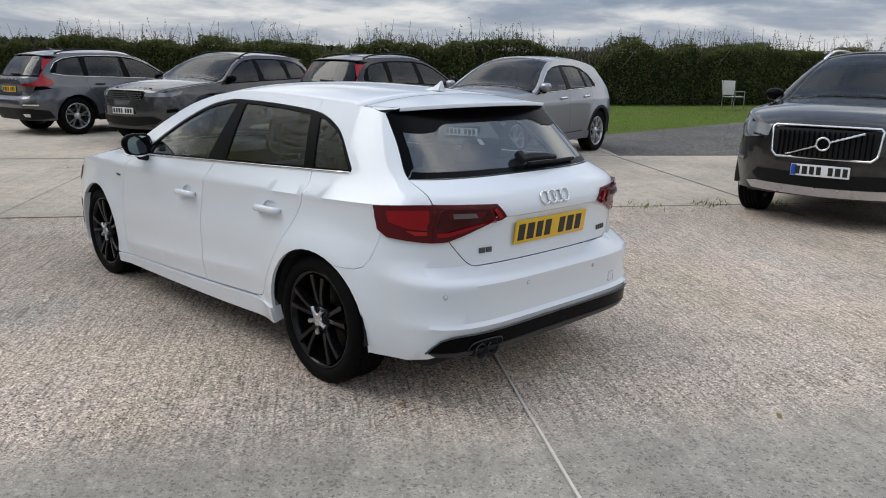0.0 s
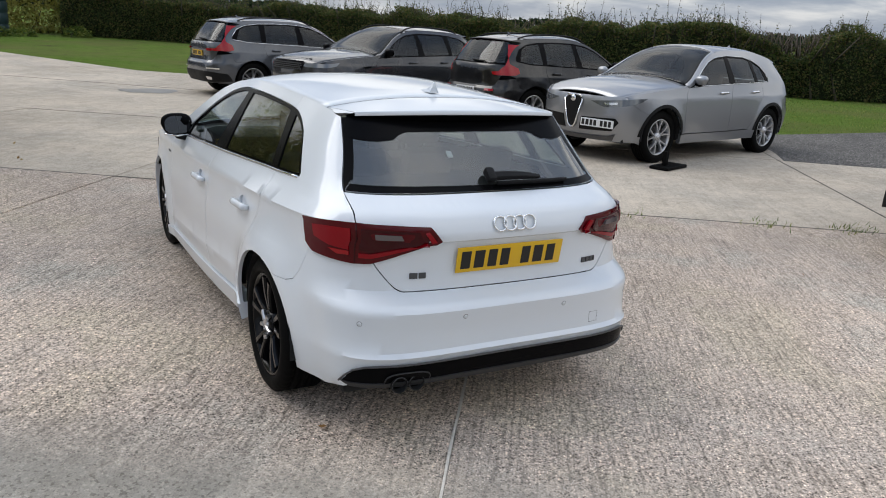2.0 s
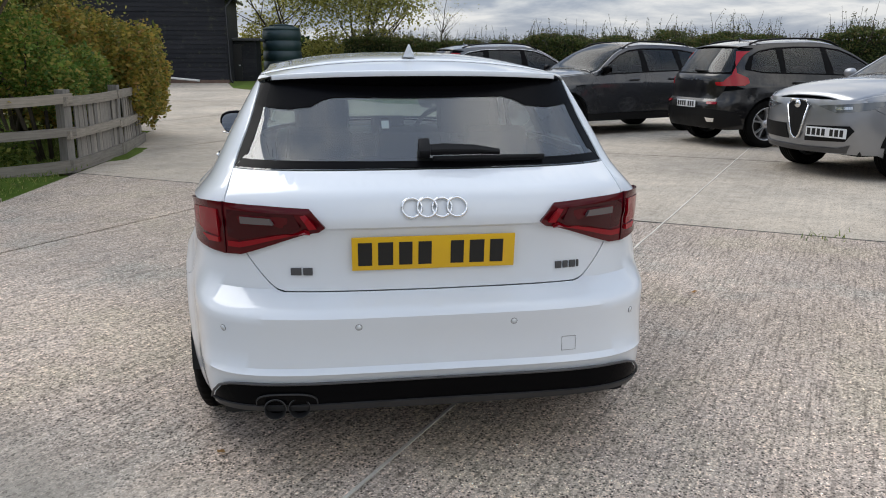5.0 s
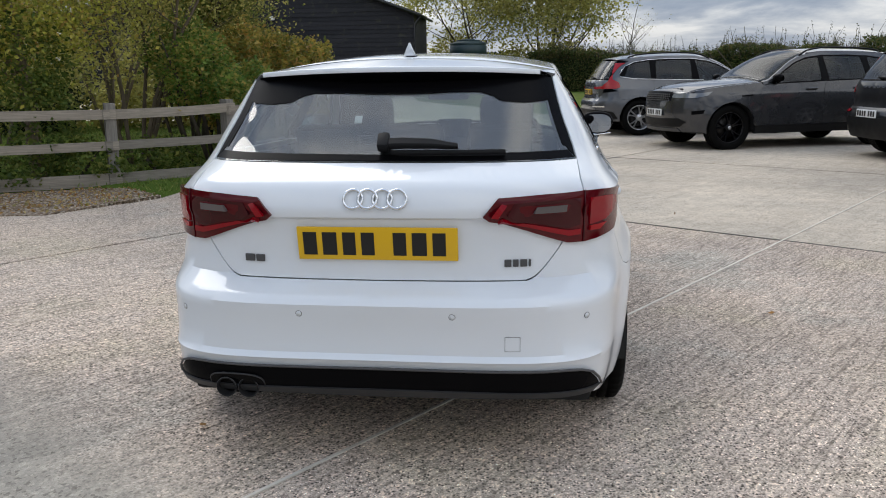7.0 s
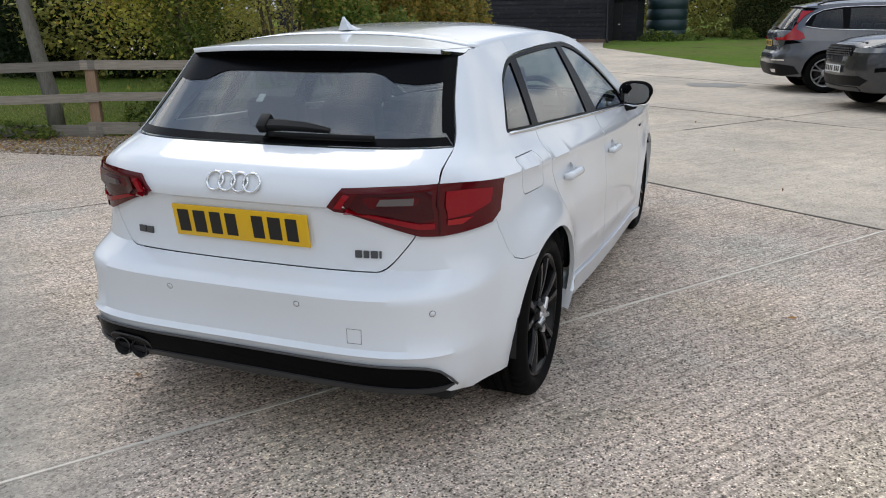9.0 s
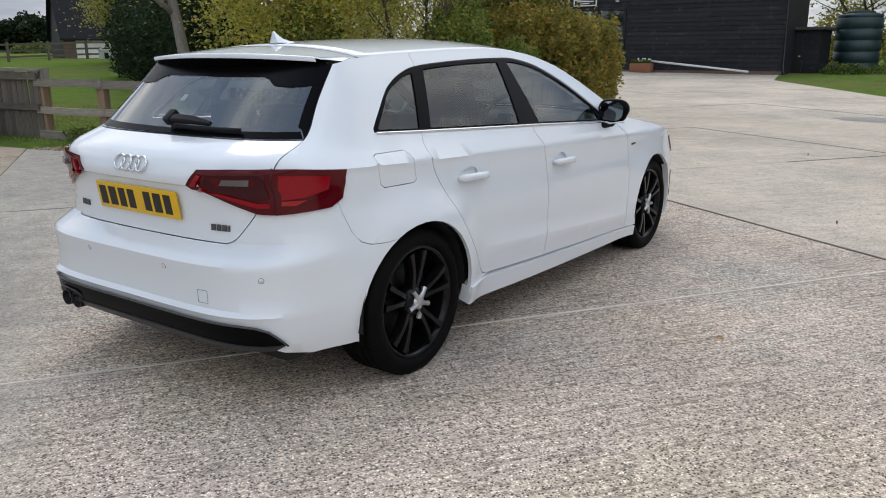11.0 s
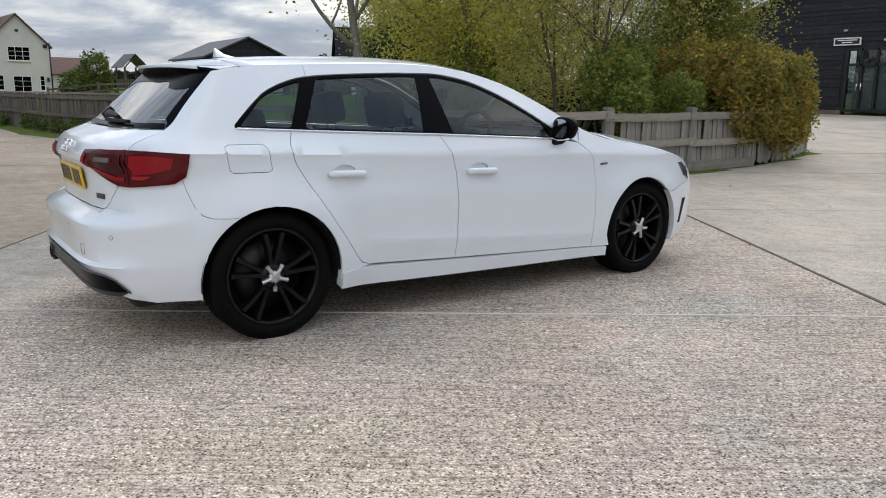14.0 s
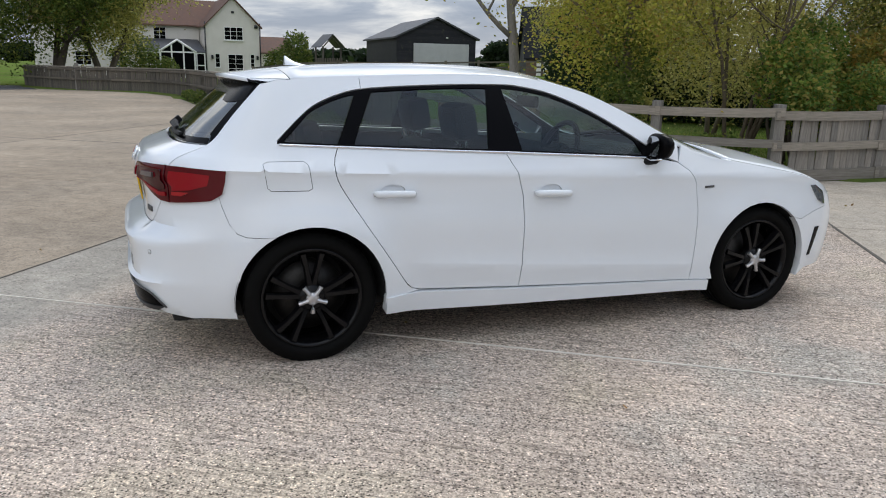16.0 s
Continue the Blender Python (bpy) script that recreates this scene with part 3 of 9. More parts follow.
def seat_set(parent, s, zf):
    """Front seats, a rear bench, dashboard and steering wheel, plainly shaped."""
    yF, yR, hz, xw = s["front_seat"], s["rear_seat"], s["seat_top"], s["seat_x"]
    for sgn in (1, -1):
        seat = new("front_seat")
        seat.parent = parent
        bm = box_bm((-0.25, -0.02, 0), (0.25, 0.5, 0.16), 0.05)
        part("cushion", bm, SEAT, seat)
        bm = box_bm((-0.24, -0.13, 0.0), (0.24, 0.0, hz - 0.62), 0.05, m=pose(0, 0.02, 0.1, 16))
        for v in bm.verts:
            if v.co.z > 0.45:
                v.co.x *= 0.82
        part("backrest", bm, SEAT, seat)
        top = hz - 0.50
        part("headrest", box_bm((-0.135, -0.08, 0.0), (0.135, 0.06, 0.20), 0.05, m=pose(0, -0.17, top, 10)), SEAT, seat)
        for k in (-0.06, 0.06):
            part("headrest_post", tube([(k, -0.165, top - 0.09), (k, -0.172, top + 0.03)], 0.007), CHROME, seat)
        seat.matrix_basis = pose(sgn * xw, yF, zf + 0.02)
    bench = new("rear_seat")
    bench.parent = parent
    part("cushion", box_bm((-xw - 0.24, 0, 0), (xw + 0.24, 0.45, 0.15), 0.05), SEAT, bench)
    part("backrest", box_bm((-xw - 0.24, -0.12, 0), (xw + 0.24, 0, hz - 0.66), 0.05, m=pose(0, 0.02, 0.1, 20)), SEAT, bench)
    for k in (-xw, 0, xw):
        part("headrest", box_bm((-0.13, -0.05, 0), (0.13, 0.05, 0.16), 0.04, m=pose(k, -0.19, hz - 0.585, 12)), SEAT, bench)
    bench.matrix_basis = pose(0, yR, zf + 0.05)
    dash = s["dash"]
    part("dashboard", box_bm((-xw - 0.3, dash, zf + 0.35), (xw + 0.3, dash + 0.5, s["belt_z"] - 0.03), 0.07), LINER, parent)
    ring = [(0.185 * math.cos(a), 0, 0.185 * math.sin(a)) for a in [2 * math.pi * i / 28 for i in range(28)]]
    bm = tube(ring, 0.016, 8, True)
    for a in (0, math.pi, 1.5 * math.pi):
        tube([(0.03 * math.cos(a), 0, 0.03 * math.sin(a)), (0.18 * math.cos(a), 0, 0.18 * math.sin(a))], 0.016, 8, bm=bm)
    box_bm((-0.07, -0.03, -0.06), (0.07, 0.02, 0.06), 0.02, bm=bm)
    ob = part("steering_wheel", bm, LINER, parent)
    ob.matrix_basis = pose(xw, dash - 0.14, s["belt_z"] - 0.06, -22)
    part("screen", box_bm((-0.08, dash - 0.01, s["belt_z"] - 0.05), (0.12, dash + 0.01, s["belt_z"] + 0.06), 0.01), BLACKGLOSS, parent)
    my = s["screen_from"] + 0.24
    part("rear_view_mirror", box_bm((-0.12, my - 0.02, s["roof_z"] - 0.21), (0.12, my + 0.02, s["roof_z"] - 0.14), 0.015), LINER, parent)


def smooth(t):
    t = min(1.0, max(0.0, t))
    return t * t * (3 - 2 * t)


def arc(c, r, a0, a1, n=14):
    return [("s", c[0] + r * math.cos(radians(a0 + (a1 - a0) * i / n)), c[1] + r * math.sin(radians(a0 + (a1 - a0) * i / n))) for i in range(n + 1)]


def S(*p):
    return [("s", a, b) for a, b in p]


def R(*p):
    return [("r", a, b) for a, b in p]


def N(*p):
    return [("n", a, b) for a, b in p]


def lerp_line(pts, t):
    xs = sorted(pts)
    return float(np.interp(t, [p[0] for p in xs], [p[1] for p in xs]))


def build_car(name, label, s, m, far=True):
    """A car from its measures: panels, glass, lamps, wheels, seats; s holds the lines of the shell."""
    car = thing(name, label, "car", m=m)
    sh = Shell(s)
    paint, glass = s["paint"], s["glass"]
    g = 0.075 if far else 0.045
    st = 0.06 if far else 0.035
    kw = dict(grid=g, step=st)
    dr, dm, df = s["door_rear"], s["door_mid"], s["door_front"]
    low, top = s["dlo_low"], s["dlo_top"]
    yq = s["dlo_cut"]
    ar, af = s["arch_r"], s["arch_f"]
    ez = lambda y: float(sh.ez(y)) - 0.001
    seam = s["tail_seam"]
    a_sill_r, a_top_r = s["arc_r"]
    a_f0, a_f1, a_f2 = s["arc_f"]
    zs0, zs1, ys0, ys1 = s["sill"]
    # rear wing
    quarter = S(dr[0]) + S(*[p for p in low[::-1] if p[0] < dr[0][0] - 0.02]) + S(*[p for p in top[::-1] if p[0] < yq]) + S((yq, lerp_line(top, yq)), (yq, ez(yq)))
    quarter += S(*[(y, ez(y)) for y in np.linspace(yq - 0.05, s["roof_from"], 5)]) + R(*[p for p in seam if p[1] > s["lamp_z"][0]])
    quarter += S(*s["bumper_seam"]) + arc(ar, ar[2], a_top_r, a_sill_r) + S((dr[-1][0] - 0.06, dr[-1][1] - 0.012)) + S(*dr[:0:-1])
    hole = []
    if s.get("flap"):
        (fy, fz), (hw, hh) = s["flap"]
        hole = S(*[(fy + hw * max(-1, min(1, 1.35 * math.cos(a))) - 0.012 * math.sin(a), fz + hh * max(-1, min(1, 1.35 * math.sin(a)))) for a in [2 * math.pi * i / 24 + 0.1 for i in range(24)]])
    for sd in (1, -1):
        cut = [hole] if hole and sd == 1 else []
        wing = panel(sh, "rear_wing", quarter, paint, car, (sd,), holes=cut, **kw)[0]
        if cut:
            panel(sh, "fuel_flap", hole, paint, wing, (1,), step=0.02, grid=g)
    # doors with cards behind them
    rear_door = S(*dr) + S(*dm[::-1]) + S(*[p for p in low[::-1] if dr[0][0] + 0.02 < p[0] < dm[0][0] - 0.02])
    front_door = S(*dm) + S(*df[::-1]) + S(*[p for p in low[::-1] if dm[0][0] + 0.02 < p[0] < df[0][0] - 0.02])
    for nm, poly, (hy, hz) in (("rear_door", rear_door, s["handles"][0]), ("front_door", front_door, s["handles"][1])):
        for sd in (1, -1):
            ring = [("s", hy - 0.008 + 0.058 * math.cos(2 * math.pi * i / 20), hz + 0.010 + 0.030 * math.sin(2 * math.pi * i / 20)) for i in range(20)]
            door = panel(sh, nm, poly, paint, car, (sd,), gap=0.0024, holes=[] if far else [ring], **kw)[0]
            panel(sh, "door_card", poly, LINER, door, (sd,), gap=0.02, lift=-0.035, depth=0.01, grid=0.12, step=0.08, lines=False)
            # handle: a bowl in the skin and a grip across it
            p = on_belt(sh, S((hy - 0.085, hz), (hy + 0.085, hz - 0.004)), 0.026, 0.02, sd)
            ends = on_belt(sh, S((hy - 0.1, hz), (hy + 0.1, hz - 0.004)), 0.002, 0.2, sd)
            line = [ends[0]] + [q for q in p] + [ends[-1]]
            part("door_handle", tube(line, [0.009] + [0.015] * len(p) + [0.009], 10, flat=1.2), s.get("handle_mat", paint), door)
            if not far:
                panel(sh, "handle_bowl", ring, paint, door, (sd,), gap=-0.002, lift=-0.012, depth=0.001, grid=0.03, step=0.02, lines=False)
    # pillar and roof rail in body colour
    rail = S((yq, lerp_line(top, yq))) + S(*[p for p in top[::-1] if p[0] > yq]) + S(s["dlo_tip"]) + S(df[0]) + S((df[0][0] + 0.02, ez(df[0][0] + 0.02)))
    rail += S(*[(y, ez(y)) for y in np.linspace(df[0][0] - 0.05, yq, 16)])
    panel(sh, "roof_rail", rail, paint, car, **kw)
    wing_f = S(*df) + S((ys1 + 0.03, df[-1][1] - 0.005)) + arc(af, af[2], a_f0, a_f1)[1:] + S(*s["nose_seam"]) + S(*[(y, ez(y)) for y in np.linspace(s["nose_seam"][-1][0] - 0.08, df[0][0] + 0.04, 8)])
    panel(sh, "front_wing", wing_f, paint, car, **kw)
    sill = S((ys0, zs0), (ys1, zs1), (ys1, df[-1][1] - 0.006), (dm[-1][0], dm[-1][1] - 0.006), (dr[-1][0], dr[-1][1] - 0.008), (ys0, dr[-1][1] - 0.02))
    panel(sh, "side_skirt", sill, s.get("sill_mat", paint), car, lift=0.012, depth=0.06, **kw)
    # bumpers
    bz = s["bumper_low"]
    rear_b = R((0, s["gate_low"])) + R(*[p for p in seam[::-1] if p[1] <= s["lamp_z"][1]]) + S(*s["bumper_seam"]) + arc(ar, ar[2], a_top_r, s["arc_rb"], 10) + S((ar[0] - ar[2] + 0.0, bz + 0.0)) + R((s["tail_w"] + 0.07, bz), (s["tail_w"], s.get("bumper_mid", bz)), (0, s.get("bumper_mid", bz)))
    panel(sh, "rear_bumper", rear_b, s.get("bumper_mat", paint), car, middle=True, depth=0.04, gap=0.0006, **kw)
    nz = s["nose_top"]
    front_b = S(*s["nose_seam"][::-1]) + arc(af, af[2], a_f1, a_f2, 10) + S((af[0] + af[2] + 0.05, bz)) + N((s["nose_w"], bz), (0, bz)) + N((0, nz), (s["nose_w"] * 0.6, nz))
    panel(sh, "front_bumper", front_b, s.get("bumper_mat", paint) if not s.get("front_paint") else paint, car, middle=True, depth=0.04, **kw)
    # tailgate with its window
    wz = s["window_low"]
    gate = R((0, wz)) + R(*[p for p in seam if p[1] <= wz + 0.004]) + R((0, s["gate_low"] + 0.0))
    gate_ob = panel(sh, "tailgate", gate, paint, car, middle=True, gap=0.003, **kw)[0]
    wx = [p for p in seam if p[1] >= wz - 0.002]
    rg = R((0, wz + 0.003)) + R(*[(p[0] - 0.004, p[1]) for p in wx[::-1]]) + R((0, wx[0][1] + 0.012))
    panel(sh, "rear_window", rg, s.get("rear_glass", glass), gate_ob, middle=True, lift=-0.004, depth=0.004, grid=0.06, step=0.04, lines=False)
    zl = wz
    xb = wx[-1][0]
    band = R(*[(p[0] - 0.002, max(p[1], zl + 0.004)) for p in wx[::-1]]) + R(*[(p[0] - 0.036, max(p[1], zl + 0.04)) for p in wx])
    panel(sh, "window_band", band, BLACKGLOSS, gate_ob, lift=-0.0025, depth=0.003, grid=0.06, step=0.04, lines=False)
    panel(sh, "pillar_lining", R(*[(p[0] + 0.02, p[1]) for p in wx[::-1]]) + R(*[(p[0] - 0.034, p[1]) for p in wx]), LINER, car, lift=-0.022, depth=0.003, grid=0.06, step=0.04, lines=False)
    panel(sh, "window_band", R((0, zl + 0.004), (xb - 0.006, zl + 0.004), (xb - 0.03, zl + 0.03), (0, zl + 0.024)), BLACKGLOSS, gate_ob, middle=True, lift=-0.002, depth=0.003, grid=0.06, step=0.04, lines=False)
    # side windows in a dark frame
    lo = lambda y: lerp_line(low, y)
    hi = lambda y: lerp_line(top, y)
    dlo = S(*low) + S(s["dlo_tip"]) + S(*top)

    def pane(a0, a1, b0, b1, e=0.012):
        n = 14
        pts = [(a0 + (b0 - a0) * i / n, lo(a0 + (b0 - a0) * i / n) + e) for i in range(n + 1)]
        pts += [(b1 + (a1 - b1) * i / n, hi(b1 + (a1 - b1) * i / n) - e * 1.6) for i in range(n + 1)]
        return S(*pts)

    panes = [pane(*q) for q in s["panes"]]
    panel(sh, "window_frame", dlo, BLACKGLOSS, car, lift=-0.004, depth=0.014, holes=panes, gap=0.003, grid=0.07, step=0.04, lines=False)
    for q in panes:
        panel(sh, "side_window", q, glass, car, lift=-0.009, depth=0.003, gap=0.0, grid=0.08, step=0.04, lines=False)
    for sd in (1, -1):
        pts = on_belt(sh, S(*[(y, lo(y) - 0.005) for y in np.linspace(low[0][0] + 0.01, s["dlo_tip"][0], 30)]), 0.002, 0.05, sd)
        part("window_trim", blade(pts, 0.011, 0.008), s.get("trim", CHROME), car, "bright trim strip")
        if s.get("full_trim"):
            pts = on_belt(sh, S(*[(p[0], p[1] + 0.004) for p in top]), 0.002, 0.05, sd)
            part("window_trim", tube(pts, 0.006, 6), s.get("trim", CHROME), car, "bright trim strip")
    # cap: roof, windscreen, bonnet
    y_r, y_w, y_h, y_n = s["roof_from"], s["screen_from"], s["bonnet_from"], s["bonnet_to"]
    part_roof = cap(sh, "roof", y_r, y_w, -1, 1, s.get("roof_mat", paint), car, 14, 20)
    cap(sh, "windscreen", y_w, y_h, -0.9, 0.9, glass, car, 12, 14, -0.004, 0.004)
    cap(sh, "screen_pillar", y_w, y_h, 0.905, 1, paint, car, 12, 3)
    cap(sh, "screen_pillar", y_w, y_h, -1, -0.905, paint, car, 12, 3)
    cap(sh, "pillar_lining", y_w, y_h, 0.87, 1, LINER, car, 12, 3, -0.02, 0.004)
    cap(sh, "pillar_lining", y_w, y_h, -1, -0.87, LINER, car, 12, 3, -0.02, 0.004)
    cap(sh, "headliner", y_r, y_w, -0.97, 0.97, HEADLINER, car, 8, 12, -0.022, 0.004)
    cap(sh, "bonnet", y_h + 0.05, y_n, -0.97, 0.97, paint, car, 14, 18)
    cap(sh, "wing_top", y_h, y_n, 0.973, 1, paint, car, 14, 3)
    cap(sh, "wing_top", y_h, y_n, -1, -0.973, paint, car, 14, 3)
    cap(sh, "scuttle", y_h - 0.02, y_h + 0.055, -0.9, 0.9, BLACKTRIM, car, 3, 10, -0.012)
    # spoiler over the rear window
    y_tip, z_tip, x_tip, curl = s["spoiler"]
    w0 = float(sh.half(y_r, sh.ez(y_r)))
    c0, e0 = float(sh.cz(y_r)), float(sh.ez(y_r))
    rows, nu, na = [], 8, 24
    for i in range(nu + 1):
        u = i / nu
        for j in range(na + 1):
            a = -1 + 2 * j / na
            a = math.copysign(abs(a) ** 0.8, a)
            x = a * (w0 + (x_tip - w0) * u ** 1.3)
            tip = y_tip + curl * abs(a) ** 2.5
            y = y_r - 0.003 + (tip - y_r) * u
            z = c0 + (z_tip - c0) * u ** 1.15 - (c0 - e0 + ((z_tip - s["spoiler_end"]) - (c0 - e0)) * u) * abs(a) ** 2.4
            rows.append((x, y, z))
    k = na + 1
    faces = [(i * k + j, (i + 1) * k + j, (i + 1) * k + j + 1, i * k + j + 1) for i in range(nu) for j in range(na)]
    n0 = len(rows)
    for j in range(k):
        x, y, z = rows[nu * k + j]
        rows.append((x, y + 0.004, z - 0.016))
    faces += [(nu * k + j, n0 + j, n0 + j + 1, nu * k + j + 1) for j in range(na)]
    mesh_part("spoiler", rows, faces, s.get("spoiler_mat", paint), car, "", True, 40)
    part("spoiler_seam", tube([(rows[j][0], rows[j][1], rows[j][2] - 0.0012) for j in range(k)], 0.0022, 5), LINER, car)
    tops = [rows[i * k + na] for i in range(nu + 1)]
    edge_line = on_belt(sh, S((y_r, ez(y_r))) + R(seam[0]), 0.0, 0.004)
    foot = [edge_line[int(round(q * (len(edge_line) - 1)))] for q in np.linspace(0, 1, nu + 1)]
    n1 = nu + 1
    share = [1 - 0.72 * smooth((i / nu - 0.55) / 0.45) for i in range(n1)]
    mid = [tuple(p[q] + (f[q] - p[q]) * k0 for q in range(3)) for p, f, k0 in zip(tops, foot, share)]
    strip = [(i, i + 1, n1 + i + 1, n1 + i) for i in range(nu)]
    for sd in (1, -1):
        cheek = [(sd * p[0] * 0.998, p[1], p[2] - 0.001) for p in tops] + [(sd * p[0], p[1], p[2]) for p in mid]
        mesh_part("spoiler_cheek", cheek, strip, s.get("spoiler_mat", paint), car, "", True, 60)
        fin = [(sd * p[0], p[1], p[2]) for p in mid] + [(sd * p[0], p[1], p[2]) for p in foot]
        mesh_part("spoiler_side", fin, strip, s.get("spoiler_side_mat", paint), car, "", True, 60)
    under = []
    for j in range(k):
        x, y, z = rows[n0 + j]
        under.append((x, y, z + 0.001))
    for j in range(k):
        x, y, z = rows[n0 + j]
        under.append((x * 0.97, y + s["spoiler_in"], z - s["spoiler_drop"]))
    for j in range(k):
        x, y, z = rows[n0 + j]
        under.append((x * 0.96, y + s["spoiler_in"] + 0.12, z - s["spoiler_drop"] + 0.02))
    faces = [(r * k + j, (r + 1) * k + j, (r + 1) * k + j + 1, r * k + j + 1) for r in range(2) for j in range(na)]
    mesh_part("spoiler_underside", under, faces, BLACKGLOSS, car, "", True, 60)
    # underneath
    wb = af[0] - ar[0]
    part("underbody", box_bm((-s["seat_x"] - 0.34, -0.62, zs0), (s["seat_x"] + 0.34, af[0] + 0.62, zs0 + 0.09), 0.03), LINER, car)
    for (ya, za, r), nm in ((ar, "arch_liner"), (af, "arch_liner")):
        for sd in (1, -1):
            bm = bmesh.new()
            xo = float(sh.half(ya, za + r * 0.8)) - 0.03
            rowsl = []
            for i in range(19):
                a = radians(-6 + 192 * i / 18)
                rowsl.append([bm.verts.new((sd * xx, ya + (r + 0.006) * math.cos(a), za + (r + 0.006) * math.sin(a))) for xx in (xo, xo - 0.34)])
            for p, q in zip(rowsl, rowsl[1:]):
                bm.faces.new((p[0], p[1], q[1], q[0]))
            bm.faces.new([r_[1] for r_ in rowsl])
            part(nm, bm, LINER, car, smooth=False)
    xw = s["wheel_x"] - s["tyre_w"] / 2
    for ya, spin in ((ar[0], 0), (s["wb"], 14)):
        for sd in (1, -1):
            s2 = dict(s)
            s2["turn"] = s.get("turn", 0) + radians(spin)
            wheel(car, sd * xw, ya, s["hub_z"], sd, s2)
    seat_set(car, s, zs0 + 0.1)
    # door mirrors
    my, mz = s["mirror"]
    for sd in (1, -1):
        mir = new("door_mirror")
        mir.parent = car
        base = on_belt(sh, S((my - 0.06, mz - 0.075), (my, mz - 0.075)), 0.0, 0.2, sd)[0]
        cx = base[0] + sd * 0.052
        bm = bmesh.new()
        bmesh.ops.create_uvsphere(bm, u_segments=20, v_segments=12, radius=1.0)
        for v in bm.verts:
            x, y, z = v.co
            yy = y * 0.075 if y > 0 else y * 0.028
            v.co = (math.copysign(abs(x) ** 0.72, x) * 0.098 * (1.0 - 0.12 * (z < 0)), yy, math.copysign(abs(z) ** 0.75, z) * 0.070)
        shell = part("mirror_shell", bm, s.get("mirror_mat", BLACKGLOSS), mir)
        shell.matrix_basis = pose(cx, my - 0.03, mz, 0, 0, -sd * 6)
        bm = bmesh.new()
        bmesh.ops.create_circle(bm, cap_ends=True, segments=28, radius=1.0)
        for v in bm.verts:
            x, y, z = v.co
            v.co = (math.copysign(abs(x) ** 0.72, x) * 0.084, 0, math.copysign(abs(y) ** 0.75, y) * 0.056)
        gl = part("mirror_glass", bm, MIRROR, mir, smooth=False)
        gl.matrix_basis = pose(cx, my - 0.0625, mz, -7, 0, -sd * 14)
        part("mirror_foot", tube([(base[0] - sd * 0.01, my - 0.05, mz - 0.085), (base[0] + sd * 0.05, my - 0.035, mz - 0.075), (cx, my - 0.02, mz - 0.055)], [0.03, 0.024, 0.03], 8, flat=0.7), BLACKTRIM, mir)
        part("mirror_strip", tube([(cx - 0.082, my - 0.058, mz - 0.058), (cx, my - 0.066, mz - 0.069), (cx + 0.082, my - 0.058, mz - 0.058)], 0.0055, 6), s.get("mirror_low", paint), mir)
    # lamps, grilles and lower trims that lie on the skin
    for nm, poly, mat, lift, mid, lab in s["extra"]:
        obs = panel(sh, nm, poly, mat, car, gap=0.0, lift=lift, depth=0.012, middle=mid, grid=0.05 if not far else 0.09, step=0.02 if not far else 0.035, lines=False, label=lab)
    # aerial
    fy = s["fin"]
    zc = float(sh.cz(fy)) - 0.004
    rowsf = [(0.0, 0.0, 0.0), (0.0, -0.125, 0.0)]
    bm = bmesh.new()
    prof = [(0.03, 0.0, 0.016), (-0.02, 0.008, 0.013), (-0.062, 0.019, 0.008), (-0.09, 0.036, 0.004), (-0.108, 0.050, 0.0025), (-0.116, 0.049, 0.0025), (-0.112, 0.022, 0.006), (-0.116, 0.0, 0.015)]
    lft = [bm.verts.new((-w, fy + y, zc + z)) for y, z, w in prof]
    rgt = [bm.verts.new((w, fy + y, zc + z)) for y, z, w in prof]
    base_l = [bm.verts.new((-0.024, fy + y, zc)) for y, z, w in prof]
    base_r = [bm.verts.new((0.024, fy + y, zc)) for y, z, w in prof]
    for i in range(len(prof) - 1):
        bm.faces.new((lft[i], lft[i + 1], base_l[i + 1], base_l[i]))
        bm.faces.new((rgt[i + 1], rgt[i], base_r[i], base_r[i + 1]))
        bm.faces.new((lft[i + 1], lft[i], rgt[i], rgt[i + 1]))
    part("roof_aerial", bm, s.get("roof_mat", paint), car)
    return car, sh


